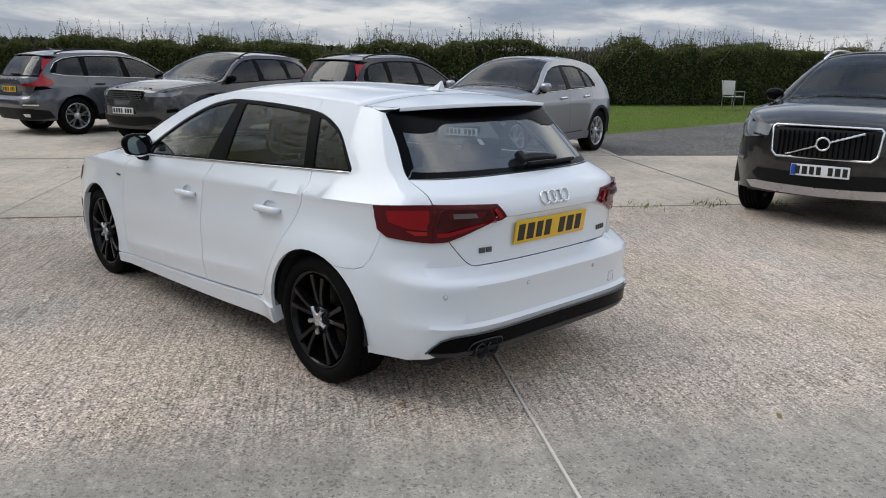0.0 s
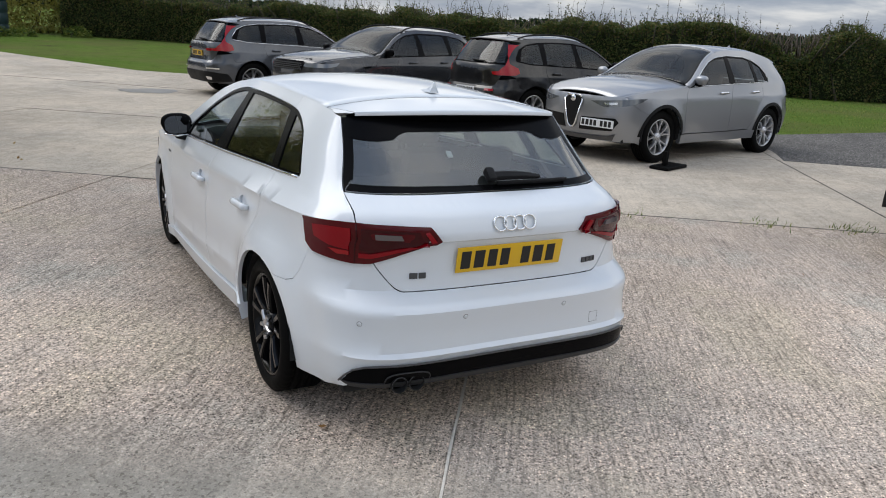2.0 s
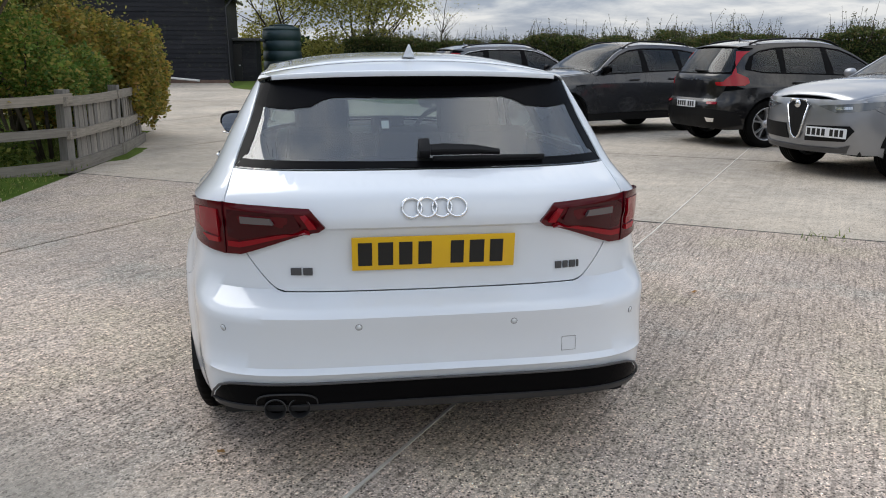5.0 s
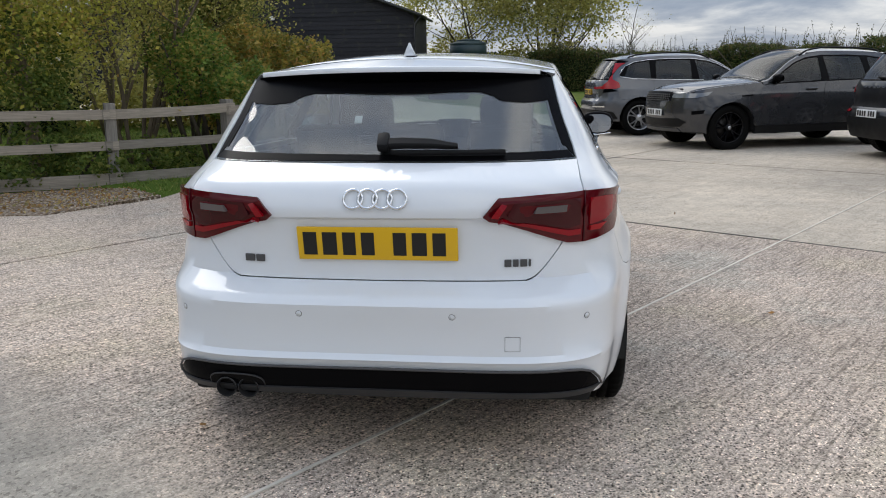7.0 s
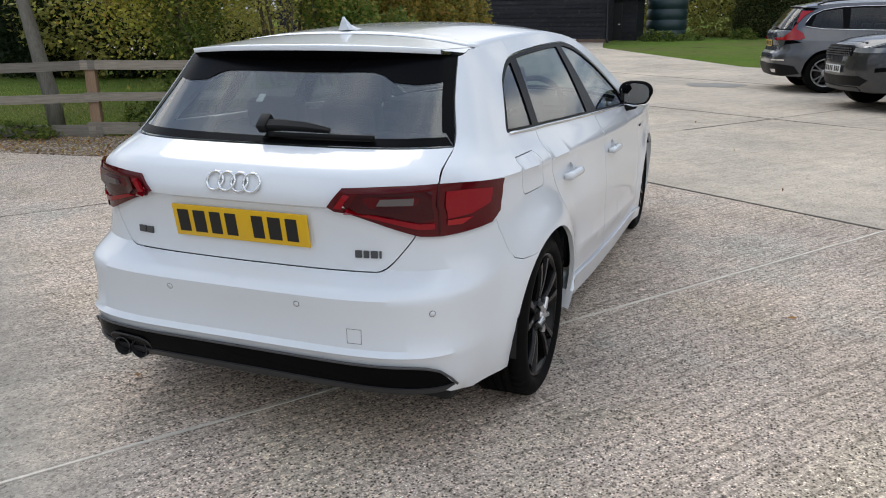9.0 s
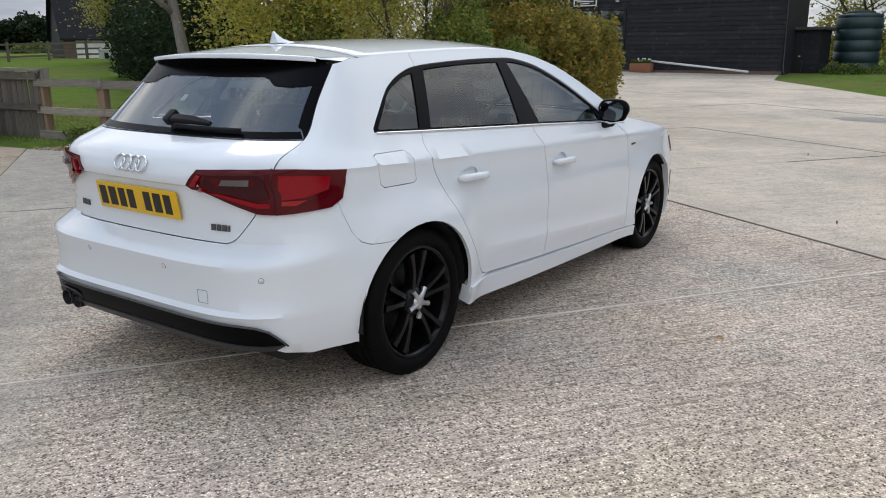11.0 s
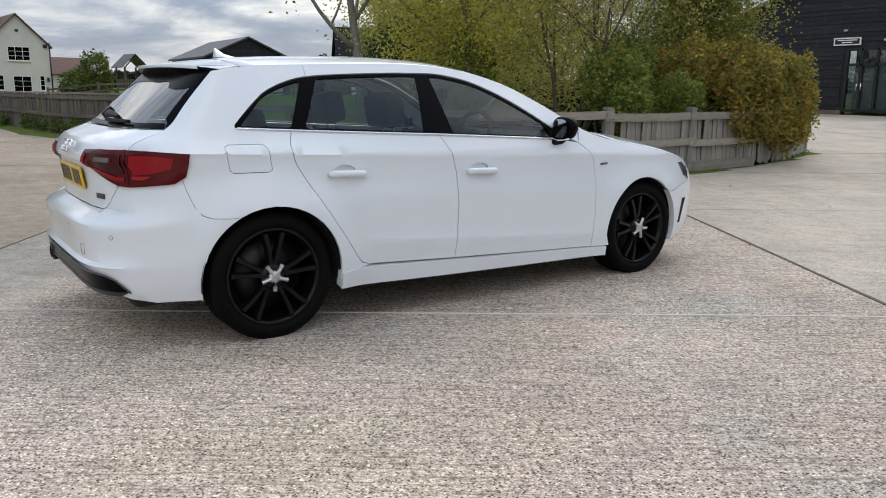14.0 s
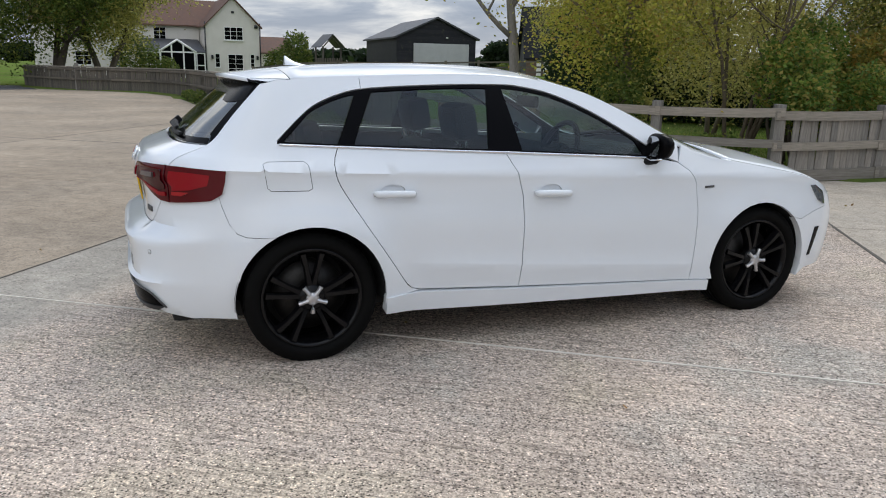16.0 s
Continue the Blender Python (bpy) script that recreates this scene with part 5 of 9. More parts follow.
def concrete(name, old=False, worn=False):
    """Worn, brushed concrete: stones show in the worn bay round the hatchback, a closer grey skin elsewhere."""
    m, nt, b = material(name, (0.4, 0.37, 0.33), 0.88, 0, 0, 0.3)
    n, l = nt.nodes.new, nt.links.new
    stone = n("ShaderNodeSeparateColor")
    l(cells(nt, 92), stone.inputs[0])
    gap = cells(nt, 92, "Distance")
    big = tex_noise(nt, 0.55, 7, 0.65)
    mid = tex_noise(nt, 5.0, 6, 0.7)
    fine = tex_noise(nt, 160, 5, 0.75)
    pits = lined(nt, 0.034, 0.013, SLAB_TURN, 3)
    brush = lined(nt, 1.3, 0.055, SLAB_TURN, 3)
    ridge = lined(nt, 0.30, 0.017, SLAB_TURN, 3)
    grit = lined(nt, 0.013, 0.007, SLAB_TURN, 2)
    # matrix and stones of near tones, with open pits and a few white pebbles
    stones = ramp(nt, stone.outputs[1], ((0.0, (0.40, 0.365, 0.33)), (0.4, (0.55, 0.50, 0.455)), (0.8, (0.63, 0.58, 0.53)), (1.0, (0.72, 0.67, 0.62))))
    rough = blend(nt, ramp(nt, tex_noise(nt, 105, 3, 0.65), ((0.37, (0.10, 0.088, 0.077)), (0.48, (0.38, 0.343, 0.305)), (0.62, (0.62, 0.57, 0.515)))), stones, 0.32)
    hole = blend(nt, ramp(nt, stone.outputs[0], ((0.56, (0, 0, 0)), (0.59, (1, 1, 1)))), ramp(nt, gap, ((0.30, (1, 1, 1)), (0.52, (0, 0, 0)))), 1.0, "MULTIPLY")
    rough = blend(nt, rough, (0.05, 0.043, 0.037), hole)
    pale = blend(nt, ramp(nt, stone.outputs[2], ((0.85, (0, 0, 0)), (0.87, (1, 1, 1)))), ramp(nt, gap, ((0.22, (1, 1, 1)), (0.36, (0, 0, 0)))), 1.0, "MULTIPLY")
    rough = blend(nt, rough, (0.86, 0.83, 0.78), pale)
    rough = blend(nt, rough, (0.15, 0.132, 0.118), ramp(nt, pits, ((0.60, (0, 0, 0)), (0.70, (0.75, 0.75, 0.75)))))
    rough = blend(nt, rough, (0.20, 0.178, 0.16), ramp(nt, brush, ((0.585, (0, 0, 0)), (0.70, (0.42, 0.42, 0.42)))))
    rough = blend(nt, rough, (0.13, 0.115, 0.10), ramp(nt, ridge, ((0.52, (0, 0, 0)), (0.66, (0.55, 0.55, 0.55)))))
    # single grains stand out dark and light against the cement
    grain_a = n("ShaderNodeSeparateColor")
    l(cells(nt, 74), grain_a.inputs[0])
    rough = blend(nt, rough, ramp(nt, grain_a.outputs[0], ((0.0, (0.30, 0.29, 0.28)), (0.13, (0.42, 0.41, 0.40)), (0.19, (0.93, 0.93, 0.93)), (0.78, (1.12, 1.12, 1.12)), (0.86, (1.42, 1.42, 1.40)), (1.0, (1.75, 1.74, 1.70)))), 0.52, "MULTIPLY")
    rough = blend(nt, rough, ramp(nt, lined(nt, 0.030, 0.016, SLAB_TURN, 2), ((0.30, (0.50, 0.49, 0.48)), (0.43, (0.95, 0.95, 0.95)), (0.58, (1.12, 1.12, 1.12)), (0.72, (1.40, 1.40, 1.38)))), 0.5, "MULTIPLY")
    # cement shows pinkish, olive and grey in turns
    rough = blend(nt, rough, ramp(nt, tex_noise(nt, 0.7, 5, 0.65), ((0.36, (0.93, 0.96, 0.98)), (0.46, (1.03, 0.985, 0.985)), (0.54, (1.04, 0.985, 0.965)), (0.62, (1.02, 0.985, 0.925)))), 1.0, "MULTIPLY")
    skin = ramp(nt, blend(nt, mid, fine, 0.5), ((0.3, (0.30, 0.27, 0.235)), (0.52, (0.455, 0.415, 0.365)), (0.72, (0.57, 0.525, 0.47))))
    if old:
        skin = ramp(nt, blend(nt, mid, fine, 0.5), ((0.3, (0.165, 0.138, 0.111)), (0.52, (0.30, 0.258, 0.21)), (0.72, (0.41, 0.36, 0.30))))
    if worn:
        skin = ramp(nt, blend(nt, mid, fine, 0.5), ((0.3, (0.185, 0.178, 0.162)), (0.52, (0.30, 0.288, 0.266)), (0.72, (0.42, 0.405, 0.378))))
    speck = n("ShaderNodeSeparateColor")
    l(cells(nt, 88), speck.inputs[0])
    skin = blend(nt, skin, ramp(nt, speck.outputs[1], ((0.0, (0.45, 0.44, 0.43)), (0.10, (0.60, 0.60, 0.60)), (0.16, (0.96, 0.96, 0.96)), (0.82, (1.06, 1.06, 1.06)), (1.0, (1.45, 1.44, 1.42)))), 0.7, "MULTIPLY")
    skin = blend(nt, skin, (0.085, 0.078, 0.07), ramp(nt, pits, ((0.655, (0, 0, 0)), (0.73, (0.7, 0.7, 0.7)))))
    skin = blend(nt, skin, (0.14, 0.128, 0.115), ramp(nt, grit, ((0.60, (0, 0, 0)), (0.68, (0.5, 0.5, 0.5)))))
    # the worn bay reaches from one cross joint to a ragged line short of the next
    tc, mp, sep = n("ShaderNodeTexCoord"), n("ShaderNodeMapping"), n("ShaderNodeSeparateXYZ")
    mp.vector_type = "TEXTURE"
    mp.inputs["Location"].default_value, mp.inputs["Rotation"].default_value = (2.36, 2.94, 0), (0, 0, radians(SLAB_TURN))
    l(tc.outputs["Object"], mp.inputs["Vector"])
    l(mp.outputs[0], sep.inputs[0])
    edge = n("ShaderNodeMath")
    edge.operation = "MULTIPLY_ADD"
    l(mid, edge.inputs[0])
    edge.inputs[1].default_value = 0.5
    l(sep.outputs["X"], edge.inputs[2])
    bay = n("ShaderNodeValToRGB")
    bay.color_ramp.elements[0].position, bay.color_ramp.elements[0].color = 0.0, (0, 0, 0, 1)
    bay.color_ramp.elements[1].position, bay.color_ramp.elements[1].color = 1.0, (0, 0, 0, 1)
    span = n("ShaderNodeMapRange")
    span.inputs["From Min"].default_value, span.inputs["From Max"].default_value = -8.0, 8.0
    l(edge.outputs[0], span.inputs["Value"])
    for at, v in ((0.195, 0.0), (0.225, 1.0), (0.60, 1.0), (0.61, 0.0)):
        k = bay.color_ramp.elements.new(at)
        k.color = (v, v, v, 1)
    l(span.outputs[0], bay.inputs[0])
    c = blend(nt, skin, rough, bay.outputs[0]) if worn else skin
    c = blend(nt, c, ramp(nt, brush, ((0.35, (0.80, 0.80, 0.80)), (0.6, (1.10, 1.10, 1.10)))), 0.35, "MULTIPLY")
    c = blend(nt, c, ramp(nt, big, ((0.32, (0.80, 0.81, 0.82)), (0.62, (1.12, 1.10, 1.07)))), 0.9, "MULTIPLY")
    c = blend(nt, c, ramp(nt, tex_noise(nt, 0.22, 5, 0.6), ((0.36, (0.84, 0.83, 0.82)), (0.58, (1.05, 1.05, 1.05)))), 1.0, "MULTIPLY")
    c = blend(nt, c, (0.09, 0.08, 0.07), ramp(nt, cells(nt, 1.3, "Distance"), ((0.012, (0.75, 0.75, 0.75)), (0.04, (0, 0, 0)))))
    c = blend(nt, c, (1.12, 1.085, 1.025), 1.0, "MULTIPLY")
    l(c, b.inputs["Base Color"])
    dent = n("ShaderNodeInvert")
    l(hole, dent.inputs["Color"])
    h = blend(nt, blend(nt, brush, fine, 0.6), dent.outputs[0], 0.4)
    bump(nt, b, h, 0.8, 0.006)
    return m


CONCRETE = concrete("brushed_concrete")
OLDCONCRETE = concrete("old_pinkish_concrete", True)
WORNCONCRETE = concrete("worn_concrete", False, True)


def stony(name, stops, scale, relief, soil):
    m, nt, b = material(name, stops[1][1], 0.9, 0, 0, 0.2)
    sep = nt.nodes.new("ShaderNodeSeparateColor")
    nt.links.new(cells(nt, scale), sep.inputs[0])
    d = cells(nt, scale, "Distance")
    c = blend(nt, ramp(nt, sep.outputs[0], stops), soil, ramp(nt, d, ((0.3, (0, 0, 0)), (0.8, (1, 1, 1)))))
    c = blend(nt, c, ramp(nt, tex_noise(nt, 0.8, 6), ((0.3, (0.75, 0.75, 0.75)), (0.7, (1.15, 1.15, 1.15)))), 0.8, "MULTIPLY")
    nt.links.new(c, b.inputs["Base Color"])
    inv = nt.nodes.new("ShaderNodeInvert")
    nt.links.new(d, inv.inputs["Color"])
    bump(nt, b, inv.outputs[0], 1.0, relief)
    return m


GREYGRAVEL = stony("grey_gravel", ((0, (0.07, 0.067, 0.063)), (0.4, (0.165, 0.152, 0.138)), (0.8, (0.27, 0.25, 0.23)), (1, (0.42, 0.40, 0.38))), 45, 0.015, (0.06, 0.058, 0.055))
SHINGLE = stony("brown_shingle", ((0, (0.18, 0.12, 0.08)), (0.4, (0.36, 0.27, 0.19)), (0.75, (0.50, 0.42, 0.33)), (1, (0.66, 0.6, 0.52))), 34, 0.02, (0.11, 0.08, 0.055))
TARMAC = stony("tarmac", ((0, (0.05, 0.05, 0.055)), (0.5, (0.10, 0.105, 0.115)), (1, (0.2, 0.2, 0.2))), 60, 0.004, (0.06, 0.06, 0.065))


def turf(name):
    m, nt, b = material(name, (0.09, 0.15, 0.03), 1.0, 0, 0, 0.0)
    big, mid, fine = tex_noise(nt, 0.25, 6), tex_noise(nt, 2.2, 6, 0.7), tex_noise(nt, 45, 5, 0.8)
    c = ramp(nt, blend(nt, mid, fine, 0.55), ((0.28, (0.048, 0.082, 0.018)), (0.5, (0.110, 0.172, 0.036)), (0.74, (0.185, 0.240, 0.062))))
    c = blend(nt, c, (0.15, 0.13, 0.065), ramp(nt, big, ((0.42, (0, 0, 0)), (0.68, (0.6, 0.6, 0.6)))))
    c = blend(nt, c, (0.075, 0.062, 0.042), ramp(nt, tex_noise(nt, 1.1, 7, 0.75), ((0.56, (0, 0, 0)), (0.68, (0.75, 0.75, 0.75)))))
    nt.links.new(c, b.inputs["Base Color"])
    bump(nt, b, fine, 1.0, 0.03)
    return m


TURF = turf("turf")


# ---- ground sheet, reaching the horizon ----
def ground_sheet():
    near_x, near_y = np.arange(-40, 40.01, 0.6), np.arange(-20, 42.01, 0.6)
    xs = np.concatenate([-np.geomspace(1500, 44, 14), near_x, np.geomspace(44, 1500, 14)])
    ys = np.concatenate([-np.geomspace(1500, 24, 14), near_y, np.geomspace(46, 1500, 14)])
    verts = [(x, y, earth(x, y) if abs(x) < 60 and -60 < y < 60 else min(land(x, min(y, 60)), 1.2) + field(x, y)) for y in ys for x in xs]
    k = len(xs)
    faces = [(j * k + i, j * k + i + 1, (j + 1) * k + i + 1, (j + 1) * k + i) for j in range(len(ys) - 1) for i in range(k - 1)]
    tagged(new("ground", link_mesh("ground", verts, faces, TURF)), "rough green grass ground reaching to the horizon", "ground", kind="structure")


ground_sheet()


def clip(poly, lo, hi):
    """A plan outline cut to a box."""
    for ax, lim, keep in ((0, lo[0], 1), (0, hi[0], -1), (1, lo[1], 1), (1, hi[1], -1)):
        out = []
        for i in range(len(poly)):
            a, b = poly[i - 1], poly[i]
            ia, ib = keep * (a[ax] - lim) >= 0, keep * (b[ax] - lim) >= 0
            if ia != ib:
                t = (lim - a[ax]) / (b[ax] - a[ax])
                out.append((a[0] + t * (b[0] - a[0]), a[1] + t * (b[1] - a[1])))
            if ib:
                out.append(b)
        poly = out
        if not poly:
            return []
    return poly


def sheet_from(poly, name, mat, lift, parent=None, cell=0.9, depth=0.05, height=land, wobble=0.0):
    """A flat piece of ground over a plan outline, laid on the land, with a short skirt."""
    ring = []
    for i in range(len(poly)):
        a, b = poly[i], poly[(i + 1) % len(poly)]
        k = max(1, int(math.hypot(a[0] - b[0], a[1] - b[1]) / cell))
        ring += [(a[0] + (b[0] - a[0]) * q / k, a[1] + (b[1] - a[1]) * q / k) for q in range(k)]
    ring = np.array(ring)
    lo, hi = ring.min(0), ring.max(0)
    gx, gy = np.meshgrid(np.arange(lo[0] + cell / 2, hi[0], cell), np.arange(lo[1] + cell / 2, hi[1], cell))
    free = np.stack([gx.ravel(), gy.ravel()], 1)
    if len(free):
        free = free[inside(ring, free)]
    if len(free):
        free = free[((free[:, None] - ring[None]) ** 2).sum(2).min(1) > (cell * 0.3) ** 2]
    pts = np.concatenate([ring, free]) if len(free) else ring
    n = len(ring)
    v, _, f, *_ = delaunay_2d_cdt([Vector(p) for p in pts], [(i, (i + 1) % n) for i in range(n)], [], 0, 1e-6)
    v = np.array([tuple(q) for q in v])
    f = [t for t in f if len(t) == 3]
    if not f:
        return None
    keep = inside(ring, np.array([v[list(t)].mean(0) for t in f]))
    verts = [(x, y, height(x, y) + lift) for x, y in v]
    faces = []
    for t, k in zip(f, keep):
        if k:
            a, b, c = (v[i] for i in t)
            ar = (b[0] - a[0]) * (c[1] - a[1]) - (b[1] - a[1]) * (c[0] - a[0])
            faces.append(tuple(t) if ar > 0 else tuple(t[::-1]))
    border = {}
    for t in faces:
        for i in range(3):
            e = (t[i], t[(i + 1) % 3])
            if (e[1], e[0]) in border:
                del border[(e[1], e[0])]
            else:
                border[e] = 1
    low = {}
    for a, b in list(border):
        for i in (a, b):
            if i not in low:
                low[i] = len(verts)
                x, y, z = verts[i]
                verts.append((x, y, z - depth))
        faces.append((b, a, low[a], low[b]))
    return mesh_part(name, verts, faces, mat, parent, "", False)


def paving():
    """Cast slabs between joints; each is a piece of its own."""
    yard = thing("pavement", "worn grey-beige concrete yard cast in large slabs", "pavement", kind="structure")
    a_lines = [-60, -42, -36.0, -30.0, -24.0, -18.0, -12.0, -5.9, 0.0, 4.75, 9.6, 14.4, 19.2, 24.0, 29.0, 34, 45]
    b_lines = [-60, -44, -36, -32.4, -28.4, -24.3, -20.3, -16.2, -12.1, -8.1, -4.05, 0.0, 4.05, 8.1, 12.15, 16.2, 20.3, 28, 40, 70]
    away = [Vector((x, y, 0)) - C0 for x, y in YARD]
    local = [(v.dot(E1) - v.dot(ACROSS) * SKEW, v.dot(ACROSS) / E2.dot(ACROSS)) for v in away]
    for a0, a1 in zip(a_lines, a_lines[1:]):
        for b0, b1 in zip(b_lines, b_lines[1:]):
            j = 0.007
            piece = clip(local, (a0 + j, b0 + j), (a1 - j, b1 - j))
            if len(piece) < 3 or abs(sum(piece[i - 1][0] * piece[i][1] - piece[i][0] * piece[i - 1][1] for i in range(len(piece)))) < 0.1:
                continue
            pts = [C0 + E1 * a + E2 * b for a, b in piece]
            far = max(abs(a0), abs(b0)) > 24
            sheet_from([(p.x, p.y) for p in pts], "slab", OLDCONCRETE if a1 <= -5 else WORNCONCRETE if a1 <= 0.1 else CONCRETE, random.uniform(-0.003, 0.002), yard, 3.0 if far else 1.0)
    return yard


YARD_OB = paving()
JOINT = mottled("pale_sealant", (0.50, 0.465, 0.41), (0.78, 0.73, 0.65), 0.9, 5, relief=0.002, fine=80, spec=0.1)
CRACK = mottled("dark_joint_filler", (0.05, 0.045, 0.037), (0.14, 0.122, 0.10), 0.9, 8, relief=0.004, fine=60)


def joint_strip(a0, b0, a1, b1, w, mat, name, label, lift=0.0):
    p, q = C0 + E1 * a0 + E2 * b0, C0 + E1 * a1 + E2 * b1
    n = max(2, int((q - p).length / 0.12))
    side = Vector((-(q - p).y, (q - p).x, 0)).normalized()
    bm = bmesh.new()
    rows = []
    for i in range(n + 1):
        c = p.lerp(q, i / n)
        jig = side * noise.noise(c * 2.1) * 0.004
        hw = w / 2 * (1 + 0.35 * noise.noise(c * 5.3))
        z = land(c.x, c.y) + lift
        rows.append([bm.verts.new((*(c + jig + side * s)[:2], z + dz)) for s, dz in ((-hw, -0.02), (-hw, 0), (hw, 0), (hw, -0.02))])
    for r, s in zip(rows, rows[1:]):
        for k in range(3):
            bm.faces.new((r[k], r[k + 1], s[k + 1], s[k]))
    bmesh.ops.recalc_face_normals(bm, faces=bm.faces)
    part(name, bm, mat, YARD_OB, label)


joint_strip(-12, 0, 9.6, 0, 0.0125, JOINT, "joint_seal", "pale sealant strip in the joint", 0.004)
for a, b0, b1, w in ((0.0, -9.5, 6.5, 0.027), (4.75, -14.5, -3.0, 0.018), (-5.9, -8, 1.0, 0.014), (9.6, -16, -6, 0.02), (-12.0, -14, 4, 0.02)):
    joint_strip(a, b0, a, b1, w, CRACK, "joint_filler", "dark dirt-filled joint", 0.0015)
for b, a0, a1, w in ((-4.05, 2.9, 8.0, 0.02), (-8.1, -30, -5.9, 0.03), (4.05, 0.0, 6.5, 0.02)):
    joint_strip(a0, b, a1, b, w, CRACK, "joint_filler", "dark dirt-filled joint", 0.0015)
gr = sheet_from(GRAVEL, "gravel_patch", GREYGRAVEL, 0.004)
tagged(gr, "dark grey gravel parking patch beside the concrete", "gravel", kind="structure")
st = sheet_from(STRIP, "shingle_strip", SHINGLE, 0.004, cell=0.35, height=lambda x, y: land(x, y) + 0.006 + 0.010 * noise.noise(Vector((x, y, 0)) * 1.7))
tagged(st, "brown shingle strip with fallen leaves below the fence", "gravel", kind="structure")
rd = sheet_from([(-90, -34), (-44, -13), (-36, -7.4), (-37.5, -4.9), (-44, -6.5), (-90, -22)], "road", TARMAC, 0.012, cell=3)
tagged(rd, "grey tarmac lane leaving the yard", "road", kind="structure")


# ---- wood, fences ----
def grain(name, dark, light, rough=0.85, along="z", relief=0.003):
    m, nt, b = material(name, light, rough, 0, 0, 0.2)
    st = {"x": (0.06, 1, 1), "y": (1, 0.06, 1), "z": (1, 1, 0.06)}[along]
    big, fine = tex_noise(nt, 9, 6, 0.7, st), tex_noise(nt, 70, 5, 0.7, st)
    info = nt.nodes.new("ShaderNodeObjectInfo")
    c = ramp(nt, blend(nt, big, fine, 0.5), ((0.3, dark), (0.7, light)))
    c = blend(nt, c, ramp(nt, info.outputs["Random"], ((0, (0.72, 0.73, 0.74)), (1, (1.15, 1.12, 1.08)))), 1.0, "MULTIPLY")
    moss = tex_noise(nt, 3.1, 6, 0.75)
    c = blend(nt, c, (0.12, 0.13, 0.07), ramp(nt, moss, ((0.56, (0, 0, 0)), (0.75, (0.5, 0.5, 0.5)))))
    nt.links.new(c, b.inputs["Base Color"])
    bump(nt, b, fine, 0.8, relief)
    return m


OLDWOOD = grain("weathered_wood", (0.14, 0.13, 0.115), (0.38, 0.355, 0.32))
OLDRAIL = grain("weathered_rail", (0.14, 0.125, 0.105), (0.36, 0.33, 0.285), along="x")
DARKBOARD = grain("dark_board", (0.06, 0.054, 0.046), (0.19, 0.172, 0.148))
DARKRAIL = grain("grey_brown_plank", (0.075, 0.066, 0.054), (0.205, 0.18, 0.15), along="x")
BROWNWOOD = grain("brown_post", (0.17, 0.115, 0.075), (0.34, 0.245, 0.17))


def bar_between(p, q, w, h, name, mat, parent, sag=0.0, skew=0.0):
    """A sawn rail from p to q; its mesh runs along local x so that the grain follows it."""
    p, q = Vector(p), Vector(q)
    d = q - p
    bm = bmesh.new()
    rows = []
    for i in range(7):
        u = i / 6
        j = [noise.noise(Vector((p.x * 3 + u * 4, p.y * 3, k))) * 0.006 for k in range(3)]
        x, z = d.length * u, -sag * math.sin(math.pi * u) + j[0]
        rows.append([bm.verts.new((x, a * w / 2 + j[1], z + b * h / 2)) for a, b in ((-1, -1), (1, -1), (1, 1), (-1, 1))])
    for r, s in zip(rows, rows[1:]):
        for k in range(4):
            bm.faces.new((r[k], r[(k + 1) % 4], s[(k + 1) % 4], s[k]))
    bm.faces.new(rows[0][::-1])
    bm.faces.new(rows[-1])
    bmesh.ops.recalc_face_normals(bm, faces=bm.faces)
    ob = part(name, bm, mat, parent, smooth=False)
    ob.matrix_basis = Matrix.Translation(p) @ Vector((d.x, d.y, d.z)).to_track_quat("X", "Z").to_matrix().to_4x4()
    return ob


def post(x, y, z0, z1, w, name, mat, parent, turn=0, lean=0):
    bm = box_bm((-w / 2, -w / 2, 0), (w / 2, w / 2, z1 - z0), 0.008)
    ob = part(name, bm, mat, parent, smooth=False)
    ob.matrix_basis = pose(x, y, z0, lean, lean * 0.6, turn)
    return ob


def slat_mesh(w, h):
    bm = box_bm((-w / 2, -0.008, 0), (w / 2, 0.008, h), 0.002)
    me = bpy.data.meshes.new("slat")
    bm.to_mesh(me)
    bm.free()
    me.materials.append(OLDWOOD)
    return me


